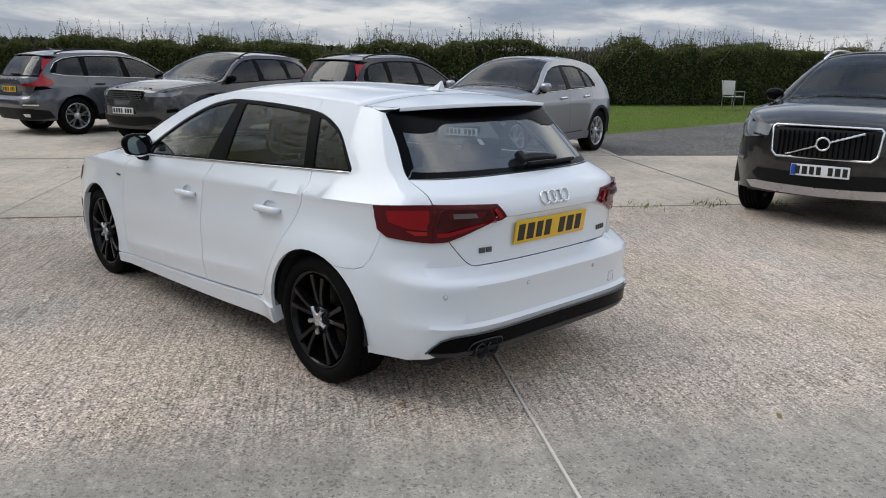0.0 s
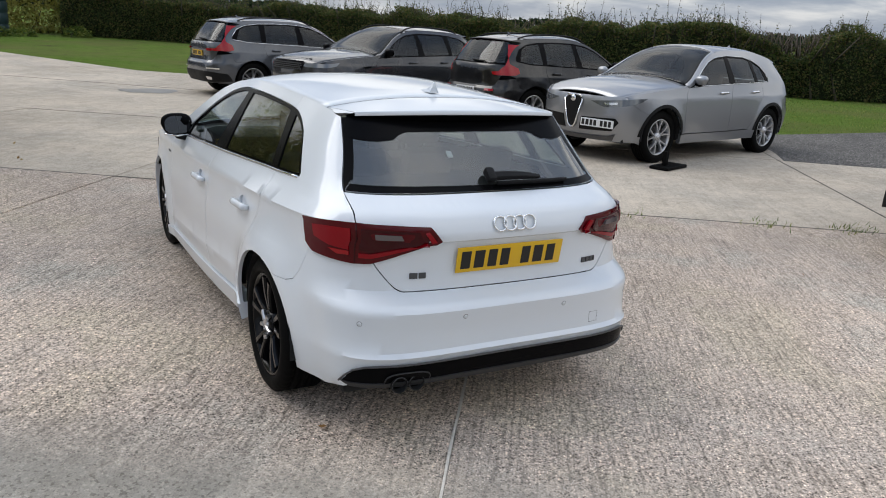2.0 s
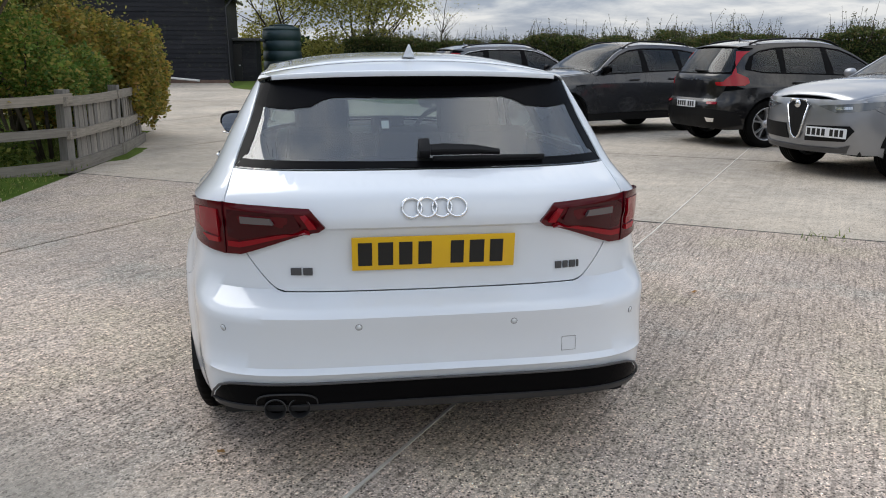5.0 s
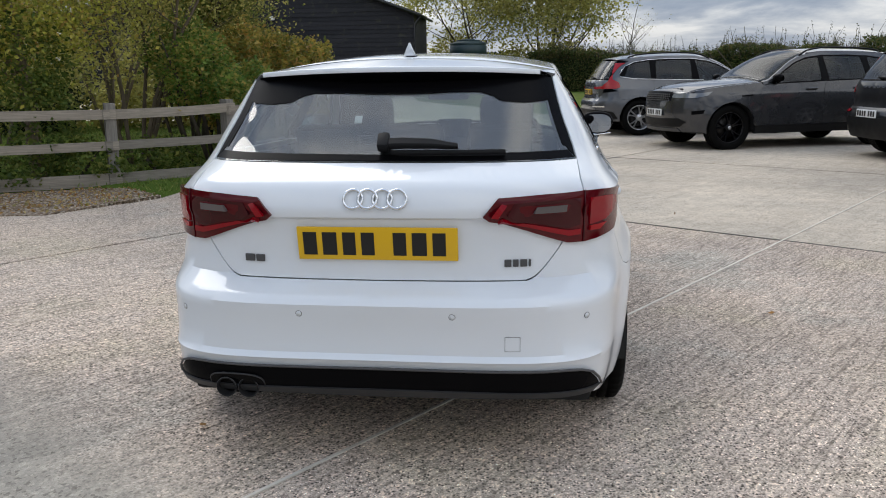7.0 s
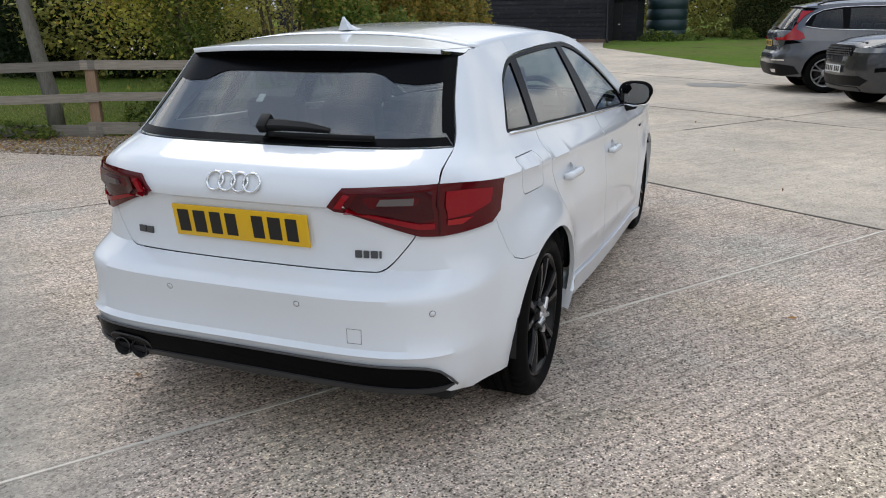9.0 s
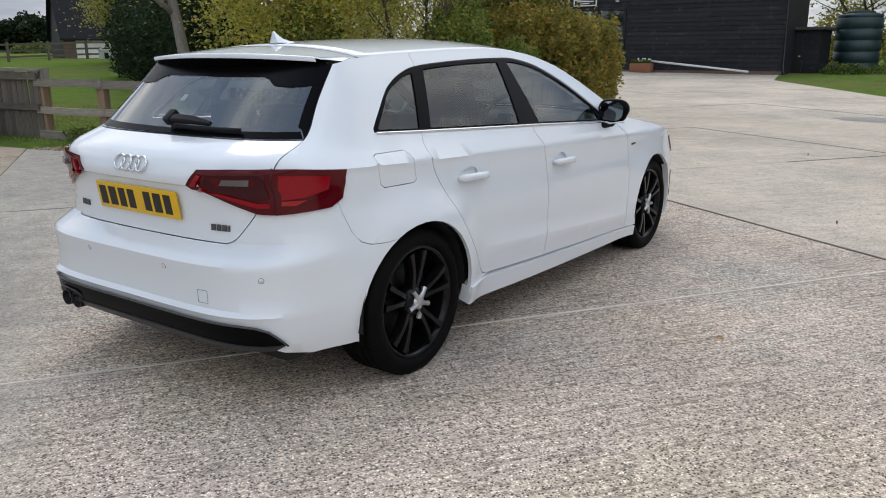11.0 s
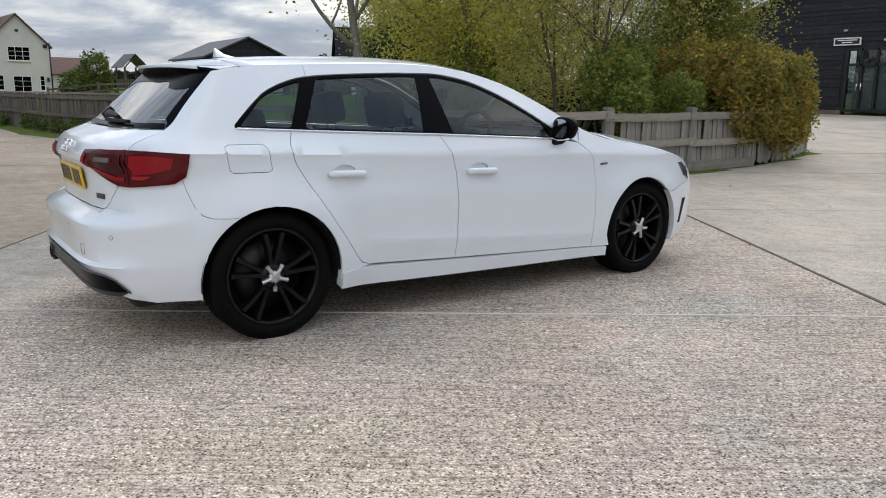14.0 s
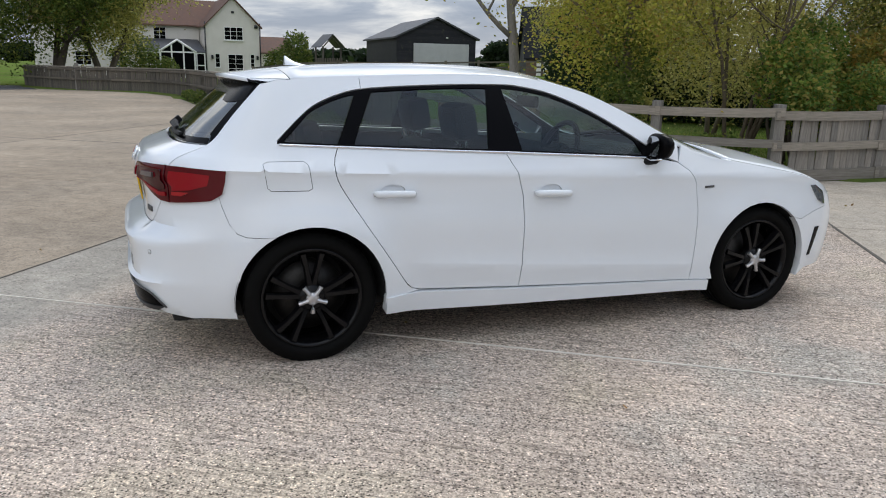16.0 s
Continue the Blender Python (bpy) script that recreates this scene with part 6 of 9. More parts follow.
def garden_fence():
    f = thing("post_and_rail_fence", "weathered grey post and rail fence round the garden", "fence")
    rnd = random.Random(5)
    base = [(x, y, land(x, y) + 0.05) for x, y in FENCE]
    dense = slat_mesh(0.098, 0.80)
    for i, (x, y, z) in enumerate(base):
        a = FENCE[max(i - 1, 0)]
        b = FENCE[min(i + 1, len(FENCE) - 1)]
        turn = math.degrees(math.atan2(b[1] - a[1], b[0] - a[0]))
        post(x, y, z - 0.1, z + (0.82 if i < 3 else 0.95), 0.125, "post", BROWNWOOD if i < 3 else OLDWOOD, f, turn, rnd.uniform(-2, 2))
    for i, (p, q) in enumerate(zip(base, base[1:])):
        p, q = Vector(p), Vector(q)
        d = (q - p).normalized()
        out = Vector((d.y, -d.x, 0)) * 0.085
        for h, t in ((0.83, 0.115), (0.43, 0.105), (0.04, 0.15)):
            if i >= 6 and h == 0.04:
                continue
            bar_between(p - d * 0.09 + out + Vector((0, 0, h + rnd.uniform(-0.02, 0.02))), q + d * 0.09 + out + Vector((0, 0, h + rnd.uniform(-0.02, 0.02))), 0.045, t, "rail", OLDRAIL, f, rnd.uniform(0, 0.02))
        if i >= 4:
            # upright boards behind the rails, some leaning, some gone
            n = int((q - p).length / 0.099)
            for k in range(n):
                if rnd.random() < 0.025:
                    continue
                c = p.lerp(q, (k + 0.5) / n) + Vector((d.y, -d.x, 0)) * 0.045
                ob = new("slat", dense)
                ob.parent = f
                lean = rnd.gauss(0, 0.6) if rnd.random() > 0.08 else rnd.gauss(0, 5)
                ob.matrix_basis = Matrix.Translation((c.x, c.y, c.z + rnd.uniform(-0.05, 0.03))) @ Matrix.Rotation(math.atan2(d.y, d.x), 4, "Z") @ pose(0, 0, 0, rnd.gauss(0, 1.5), lean, 0)
    return f


garden_fence()


def yard_fence():
    """The low boarded fence that runs on along the yard to the lane."""
    f = thing("boarded_fence", "low weathered dark boarded fence with rails along the yard", "fence")
    rnd = random.Random(8)
    tall = slat_mesh(0.125, 1.04)
    tall.materials[0] = DARKBOARD
    line = [(-9.3, 3.95), (-12.0, 3.55), (-14.4, 3.2), (-16.8, 2.75), (-19.2, 2.3), (-21.6, 2.05), (-24.0, 1.85), (-26.4, 1.75), (-29.0, 1.6), (-32.0, 1.05), (-34.6, 0.2), (-36.2, -1.5), (-36.9, -3.1), (-39.5, -4.4), (-43, -5.9)]
    for i, (x, y) in enumerate(line):
        big = i in (12,)
        post(x, y, -0.1, 1.25 if big else 1.08, 0.17 if big else 0.12, "post", OLDWOOD, f, 0, rnd.uniform(-1.5, 1.5))
    for i, (a, b) in enumerate(zip(line, line[1:])):
        d = Vector((b[0] - a[0], b[1] - a[1], 0)).normalized()
        out = Vector((-d.y, d.x, 0)) * 0.075
        h0 = 0.12
        n = int((Vector(b) - Vector(a)).length / 0.128)
        for k in range(n):
            c = Vector((*a, 0)).lerp(Vector((*b, 0)), (k + 0.5) / n) + out
            ob = new("board", tall)
            ob.parent = f
            ob.matrix_basis = Matrix.Translation((c.x, c.y, rnd.uniform(0.0, 0.03))) @ Matrix.Rotation(math.atan2(d.y, d.x), 4, "Z") @ pose(0, 0, 0, rnd.gauss(0, 0.6), rnd.gauss(0, 0.5), 0)
        for h in (0.52, 0.98):
            bar_between(Vector((*a, h)) + out * 1.6, Vector((*b, h + rnd.uniform(-0.015, 0.015))) + out * 1.6, 0.04, 0.09, "rail", DARKRAIL, f)
        bar_between(Vector((*a, 1.08)) - d * 0.05, Vector((*b, 1.08)) + d * 0.05, 0.16, 0.04, "capping", OLDRAIL, f)


yard_fence()


def paddock_fence():
    f = thing("paddock_fence", "far post and rail fence across the field", "fence")
    line = [(-47.0, 6.5), (-46.6, 9.2), (-46.2, 11.8), (-45.8, 14.2), (-45.4, 16.6), (-45.0, 18.8), (-44.6, 21.0), (-44.2, 23.2), (-43.8, 25.4), (-43.4, 27.6), (-43.0, 29.8)]
    for x, y in line:
        z = earth(x, y)
        post(x, y, z - 0.1, z + 1.12, 0.13, "post", DARKRAIL, f)
    for a, b in zip(line, line[1:]):
        for h in (0.98, 0.62, 0.28):
            bar_between((*a, earth(*a) + h), (*b, earth(*b) + h), 0.045, 0.11, "rail", DARKRAIL, f)


paddock_fence()

# ---- buildings ----
BLACKBOARD = grain("black_weatherboard", (0.010, 0.011, 0.015), (0.030, 0.031, 0.038), 0.55, "x", 0.004)
SLATE = mottled("dark_roof_sheet", (0.035, 0.037, 0.042), (0.07, 0.072, 0.08), 0.5, 2.0, relief=0.004, fine=30)
TARROOF = mottled("tarred_roof", (0.012, 0.013, 0.015), (0.026, 0.027, 0.03), 0.85, 1.5, relief=0.004, fine=20, spec=0.1)
PLINTH = mottled("brick_plinth", (0.10, 0.06, 0.045), (0.2, 0.14, 0.11), 0.9, 3)
DOORFRAME = material("dark_door_frame", (0.012, 0.013, 0.015), 0.35)[0]
BLIND = mottled("pale_blind", (0.42, 0.43, 0.42), (0.6, 0.61, 0.6), 0.7, 2)
WINDOW = pane_glass("window_glass", (0.62, 0.66, 0.66))
WHITEPAINT = mottled("white_joinery", (0.70, 0.70, 0.68), (0.82, 0.82, 0.80), 0.4, 3)
RENDER = mottled("cream_render", (0.58, 0.55, 0.50), (0.70, 0.67, 0.62), 0.85, 0.8, relief=0.003, fine=60)
ROOFTILE = mottled("brown_roof_tile", (0.075, 0.038, 0.027), (0.16, 0.085, 0.058), 0.8, 2.5, relief=0.01, fine=14)
STEELGREY = mottled("grey_shutter", (0.40, 0.41, 0.42), (0.50, 0.51, 0.52), 0.45, 2)
TANKGREEN = mottled("dark_green_tank", (0.010, 0.028, 0.034), (0.022, 0.05, 0.056), 0.5, 3)


def boards(name, x0, x1, z0, z1, y, parent, mat, pitch=0.185, top=None, gaps=()):
    """Overlapping horizontal boards on a wall that looks along -y; top(x): the line under which they end."""
    z = z0
    while z < z1:
        zt = z + pitch + 0.02
        spans = [(x0, x1)]
        for ga, gb, ha, hb in gaps:
            if ha < z + pitch and hb > z:
                spans = [q for a, b in spans for q in ((a, min(b, ga)), (max(a, gb), b)) if q[1] - q[0] > 0.05]
        for a, b in spans:
            if top:
                xs = np.linspace(a, b, 80)
                ok = [x for x in xs if top(x) > z + 0.06]
                if not ok:
                    continue
                a, b = min(ok), max(ok)
                zz = zt
            cuts = [a]
            while cuts[-1] < b:
                cuts.append(min(b, cuts[-1] + random.uniform(3.0, 5.0)))
            for p, q in zip(cuts, cuts[1:]):
                j = random.uniform(-0.006, 0.006)
                bm = bmesh.new()
                v = [bm.verts.new(c) for c in ((p, y - 0.034 + j, z), (q - 0.006, y - 0.034 + j, z), (q - 0.006, y - 0.010 + j, zt), (p, y - 0.010 + j, zt), (p, y, z), (q - 0.006, y, z))]
                bm.faces.new((v[0], v[1], v[2], v[3]))
                bm.faces.new((v[4], v[5], v[1], v[0]))
                part(name, bm, mat, parent, smooth=False)
        z += pitch


def barn():
    b = thing("barn", "long black weatherboarded barn with a glazed office door", "barn", kind="")
    y, xr, xl, eave, ridge_x = 32.3, -4.72, -21.3, 3.92, -13.0
    ridge = eave + 0.365 * (xr - ridge_x)
    z0 = 0.15
    topf = lambda x: eave + 0.365 * ((xr - x) if x > ridge_x else (x - xl))
    bm = bmesh.new()
    outline = [(xl, z0), (-13.56, z0), (-13.56, 3.20), (-11.62, 3.20), (-11.62, z0), (xr, z0), (xr, eave), (ridge_x, ridge), (xl, eave)]
    v = [bm.verts.new((x, y + 0.02, z)) for x, z in outline]
    bm.faces.new(v)
    r = bmesh.ops.extrude_face_region(bm, geom=list(bm.faces))
    bmesh.ops.translate(bm, vec=(0, 0.25, 0), verts=[e for e in r["geom"] if isinstance(e, bmesh.types.BMVert)])
    bmesh.ops.recalc_face_normals(bm, faces=bm.faces)
    part("gable_wall", bm, BLACKBOARD, b, smooth=False)
    boards("weatherboard", xl, xr, 0.45, ridge, y + 0.015, b, BLACKBOARD, 0.19, topf, ((-13.72, -11.46, 0, 3.32),))
    part("plinth", box_bm((xl, y - 0.06, z0 - 0.2), (-13.6, y + 0.2, 0.62)), PLINTH, b, smooth=False)
    part("plinth", box_bm((-11.6, y - 0.06, z0 - 0.2), (xr, y + 0.2, 0.48)), PLINTH, b, smooth=False)
    part("side_wall", box_bm((xr - 0.2, y + 0.28, z0), (xr, y + 4.2, eave)), BLACKBOARD, b, smooth=False)
    part("side_wall", box_bm((xl, y + 0.28, z0), (xl + 0.2, y + 4.2, eave)), BLACKBOARD, b, smooth=False)
    for sgn, xe in ((1, xr), (-1, xl)):
        bm = bmesh.new()
        xo, zo = xe + 0.25 * sgn, eave - 0.09
        p = [(xo, y - 0.3, zo), (ridge_x, y - 0.3, ridge + 0.02), (ridge_x, y + 4.4, ridge + 0.02), (xo, y + 4.4, zo)]
        vs = [bm.verts.new(q) for q in p] + [bm.verts.new((q[0], q[1], q[2] + 0.11)) for q in p]
        for f in ((0, 1, 2, 3), (7, 6, 5, 4), (0, 4, 5, 1), (1, 5, 6, 2), (2, 6, 7, 3), (3, 7, 4, 0)):
            bm.faces.new([vs[i] for i in f])
        bmesh.ops.recalc_face_normals(bm, faces=bm.faces)
        part("roof_slope", bm, SLATE, b, smooth=False)
        part("bargeboard", tube([(xo, y - 0.31, zo + 0.02), (ridge_x, y - 0.31, ridge + 0.04)], 0.06, 4), DOORFRAME, b)
    part("gutter", tube([(xr + 0.27, y - 0.35, eave - 0.06), (xr + 0.27, y + 4.2, eave - 0.06)], 0.065, 8), DOORFRAME, b)
    part("downpipe", tube([(xr + 0.27, y - 0.05, eave - 0.1), (xr + 0.05, y - 0.08, eave - 0.45), (xr + 0.05, y - 0.08, 0.5), (xr + 0.2, y - 0.15, 0.25)], 0.045, 8), DOORFRAME, b)
    # glazed doors: frame, three leaves under three lights
    door = new("glazed_door")
    door.parent = b
    z1, x0, x1 = 0.56, -13.54, -11.64
    w = (x1 - x0) / 3
    for i in range(4):
        part("door_frame", box_bm((x0 + w * i - 0.05, y - 0.03, z1), (x0 + w * i + 0.05, y + 0.1, 3.20), 0.006), DOORFRAME, door, smooth=False)
    for z in (z1 + 0.05, 2.52, 3.16):
        part("door_frame", box_bm((x0, y - 0.03, z - 0.06), (x1, y + 0.1, z + 0.06), 0.006), DOORFRAME, door, smooth=False)
    for i in range(3):
        for za, zb in ((z1 + 0.1, 2.46), (2.58, 3.1)):
            pn = part("pane", box_bm((x0 + w * i + 0.08, y + 0.03, za), (x0 + w * (i + 1) - 0.08, y + 0.04, zb)), WINDOW, door, smooth=False)
            pn.visible_shadow = False
        bm = bmesh.new()
        for k in range(34):
            z = z1 + 0.14 + k * 0.052
            box_bm((x0 + w * i + 0.09, y + 0.10, z), (x0 + w * (i + 1) - 0.09, y + 0.13, z + 0.036), bm=bm)
        part("blind", bm, BLIND, door, "pale slatted blind", smooth=False)
    for x in (x0 + w - 0.09, x0 + w + 0.09):
        part("door_pull", tube([(x, y - 0.09, 1.45), (x, y - 0.09, 1.75)], 0.02, 8), CHROME, door)
    part("back_wall", box_bm((-14.3, y + 2.2, 0.3), (-10.8, y + 2.3, 3.4)), BLIND, b, smooth=False)
    sign = part("sign", box_bm((-14.17, y - 0.09, 3.33), (-13.0, y - 0.05, 3.65), 0.01), WHITEPAINT, b, "white framed sign board", smooth=False)
    part("sign_panel", box_bm((-14.11, y - 0.096, 3.38), (-13.06, y - 0.089, 3.60)), DOORFRAME, sign, smooth=False)
    for k, (a, c) in enumerate(((-14.0, -13.16), (-13.8, -13.36))):
        part("sign_bar", box_bm((a, y - 0.10, 3.52 - 0.09 * k), (c, y - 0.095, 3.56 - 0.09 * k)), WHITEPAINT, sign, smooth=False)
    for x, z in ((-11.15, 3.82), (-13.7, 3.95), (-12.0, 3.5)):
        lamp = new("wall_lamp")
        lamp.parent = b
        big = x == -11.15
        part("lamp_body", box_bm((x - 0.1, y - 0.22, z - 0.06), (x + 0.1, y - 0.03, z + 0.1), 0.03) if big else box_bm((x - 0.07, y - 0.12, z - 0.04), (x + 0.07, y - 0.03, z + 0.04), 0.02), WHITEPAINT if big else STEELGREY, lamp)
    part("ramp_rail", tube([(-10.1, y - 0.5, 0.88), (-5.9, y - 0.5, 0.46)], 0.05, 6), WHITEPAINT, b, "pale sloping ramp edge")
    return b


barn()


def lean_to():
    s = thing("lean_to", "small black boarded store beside the barn", "shed")
    x0, x1, y = -5.7, -3.7, 34.2
    part("wall", box_bm((x0, y, 0.1), (x1, y + 2.4, 2.15)), BLACKBOARD, s, smooth=False)
    boards("weatherboard", x0, x1, 0.15, 2.05, y, s, BLACKBOARD, 0.2, None, ((x0 + 0.35, x0 + 1.35, 0, 2.1),))
    part("door", box_bm((x0 + 0.35, y - 0.05, 0.12), (x0 + 1.35, y - 0.01, 2.0), 0.01), DOORFRAME, s, smooth=False)
    part("door_handle", box_bm((x0 + 1.2, y - 0.08, 1.05), (x0 + 1.28, y - 0.05, 1.1)), STEELGREY, s, smooth=False)
    part("roof", box_bm((x0 - 0.15, y - 0.2, 2.15), (x1 + 0.2, y + 2.6, 2.27), 0.02), SLATE, s, smooth=False)


lean_to()


def tank():
    t = thing("water_tank", "large dark green ribbed plastic tank", "tank")
    prof = [(0.02, 0.0), (0.88, 0.0)]
    for k in range(5):
        z = 0.05 + k * 0.48
        prof += [(0.93, z), (0.93, z + 0.38), (0.895, z + 0.40), (0.895, z + 0.44)]
    prof += [(0.92, 2.45), (0.88, 2.52), (0.5, 2.62), (0.35, 2.63), (0.35, 2.7), (0.02, 2.72)]
    ob = part("shell", lathe(prof, 48), TANKGREEN, t)
    ob.matrix_basis = pose(-2.7, 37.1, 0.3, 0, -90, 0)
    part("lid_rim", tube([(0.55 * math.cos(a) - 2.7, 0.55 * math.sin(a) + 37.1, 2.92) for a in [2 * math.pi * i / 24 for i in range(24)]], 0.04, 6, True), TANKGREEN, t)


tank()


def window_unit(parent, x0, x1, z0, z1, y, cols, rows, frame_w=0.05):
    """A white casement in a wall that looks along -y."""
    w = new("window")
    w.parent = parent
    part("window_frame", box_bm((x0, y - 0.05, z0), (x0 + frame_w, y + 0.04, z1)), WHITEPAINT, w, smooth=False)
    part("window_frame", box_bm((x1 - frame_w, y - 0.05, z0), (x1, y + 0.04, z1)), WHITEPAINT, w, smooth=False)
    for z in (z0, z1 - frame_w):
        part("window_frame", box_bm((x0 + frame_w, y - 0.05, z), (x1 - frame_w, y + 0.04, z + frame_w)), WHITEPAINT, w, smooth=False)
    for i in range(1, cols):
        x = x0 + (x1 - x0) * i / cols
        part("glazing_bar", box_bm((x - 0.02, y - 0.045, z0 + frame_w), (x + 0.02, y + 0.02, z1 - frame_w)), WHITEPAINT, w, smooth=False)
    for i in range(1, rows):
        z = z0 + (z1 - z0) * i / rows
        part("glazing_bar", box_bm((x0 + frame_w, y - 0.04, z - 0.014), (x1 - frame_w, y + 0.02, z + 0.014)), WHITEPAINT, w, smooth=False)
    part("pane", box_bm((x0 + frame_w, y - 0.03, z0 + frame_w), (x1 - frame_w, y - 0.018, z1 - frame_w)), BLACKGLOSS, w, smooth=False)
    part("window_sill", box_bm((x0 - 0.06, y - 0.12, z0 - 0.07), (x1 + 0.06, y, z0)), WHITEPAINT, w, smooth=False)


def roof_piece(parent, pts, mat, name="roof_slope", thick=0.12):
    bm = bmesh.new()
    vs = [bm.verts.new(p) for p in pts] + [bm.verts.new((p[0], p[1], p[2] + thick)) for p in pts]
    n = len(pts)
    bm.faces.new(vs[:n])
    bm.faces.new(vs[n:][::-1])
    for i in range(n):
        bm.faces.new((vs[i], vs[(i + 1) % n], vs[n + (i + 1) % n], vs[n + i]))
    bmesh.ops.recalc_face_normals(bm, faces=bm.faces)
    return part(name, bm, mat, parent, smooth=False)


def gable_block(parent, x0, x1, y0, y1, eave, ridge, wall, roof, name="wall", over=0.25):
    """Walls whose gable looks along -y, with a ridge along y."""
    xm = (x0 + x1) / 2
    bm = bmesh.new()
    pr = [(x0, 0), (x1, 0), (x1, eave), (xm, ridge), (x0, eave)]
    a, b = [bm.verts.new((x, y0, z)) for x, z in pr], [bm.verts.new((x, y1, z)) for x, z in pr]
    bm.faces.new(a)
    bm.faces.new(b[::-1])
    for i in range(5):
        bm.faces.new((a[i], a[(i + 1) % 5], b[(i + 1) % 5], b[i]))
    bmesh.ops.recalc_face_normals(bm, faces=bm.faces)
    part(name, bm, wall, parent, smooth=False)
    k = (ridge - eave) / (xm - x0)
    for sx, xe in ((-1, x0), (1, x1)):
        xo = xe + sx * over
        roof_piece(parent, [(xo, y0 - over, eave - over * k + 0.02), (xm, y0 - over, ridge + 0.02), (xm, y1 + over, ridge + 0.02), (xo, y1 + over, eave - over * k + 0.02)], roof)


def shed():
    s = thing("farm_shed", "black boarded farm shed with a grey roller door", "shed", m=pose(-51.3, 20.55, 0.0, 0, 0, 88))
    # local: the gable looks along -y, which points to the yard
    gable_block(s, -3.1, 3.1, 0, 9, 3.5, 4.88, BLACKBOARD, SLATE)
    door = part("roller_door", box_bm((-1.8, -0.03, 0), (2.55, -0.01, 3.12)), STEELGREY, s, "pale grey roller door", smooth=False)
    for k in range(29):
        part("slat", box_bm((-1.8, -0.05, k * 0.105), (2.55, -0.031, k * 0.105 + 0.095)), STEELGREY, door, smooth=False)
    boards("weatherboard", -3.1, 3.1, 0.1, 4.7, 0, s, BLACKBOARD, 0.22, lambda x: 4.85 - abs(x) * 0.445, ((-1.85, 2.6, 0, 3.15),))
    part("wall_lamp", box_bm((0.7, -0.15, 3.5), (0.85, -0.02, 3.6), 0.02), WHITEPAINT, s)


shed()


def cow_shed():
    """A slate-roofed shed whose long side and eave face the yard."""
    s = thing("cow_shed", "dark slate-roofed shed with a white lower wall beyond the paddock", "shed", m=pose(-50.8, 27.5, 0.6, 0, 0, -22))
    gable_block(s, -3.2, 3.2, 0, 11, 1.75, 5.3, BLACKBOARD, TARROOF)
    part("lower_wall", box_bm((3.2, 0.7, 0), (3.24, 10.9, 1.5)), WHITEPAINT, s, "white lower wall", smooth=False)
    part("brick_corner", box_bm((3.18, -0.06, 0), (3.26, 0.7, 1.7)), PLINTH, s, "red brick corner", smooth=False)


cow_shed()


def kennel():
    k = thing("kennel", "pale wooden kennel with a dark round-topped opening", "kennel", m=pose(-43.2, 26.3, earth(-43.2, 26.3), 0, 0, 62))
    part("body", box_bm((-0.4, -0.35, 0), (0.4, 0.35, 0.55), 0.02), BLIND, k, smooth=False)
    # the body is solid; a near-black panel paints the shade of the entrance
    part("opening", box_bm((-0.12, -0.365, 0.02), (0.12, -0.345, 0.38), 0.004), LINER, k, "dark panel for the shaded opening", smooth=False)
    roof_piece(k, [(-0.46, -0.42, 0.52), (0, -0.42, 0.72), (0, 0.42, 0.72), (-0.46, 0.42, 0.52)], BLIND, "roof_slope", 0.04)
    roof_piece(k, [(0.46, -0.42, 0.52), (0, -0.42, 0.72), (0, 0.42, 0.72), (0.46, 0.42, 0.52)], BLIND, "roof_slope", 0.04)


kennel()


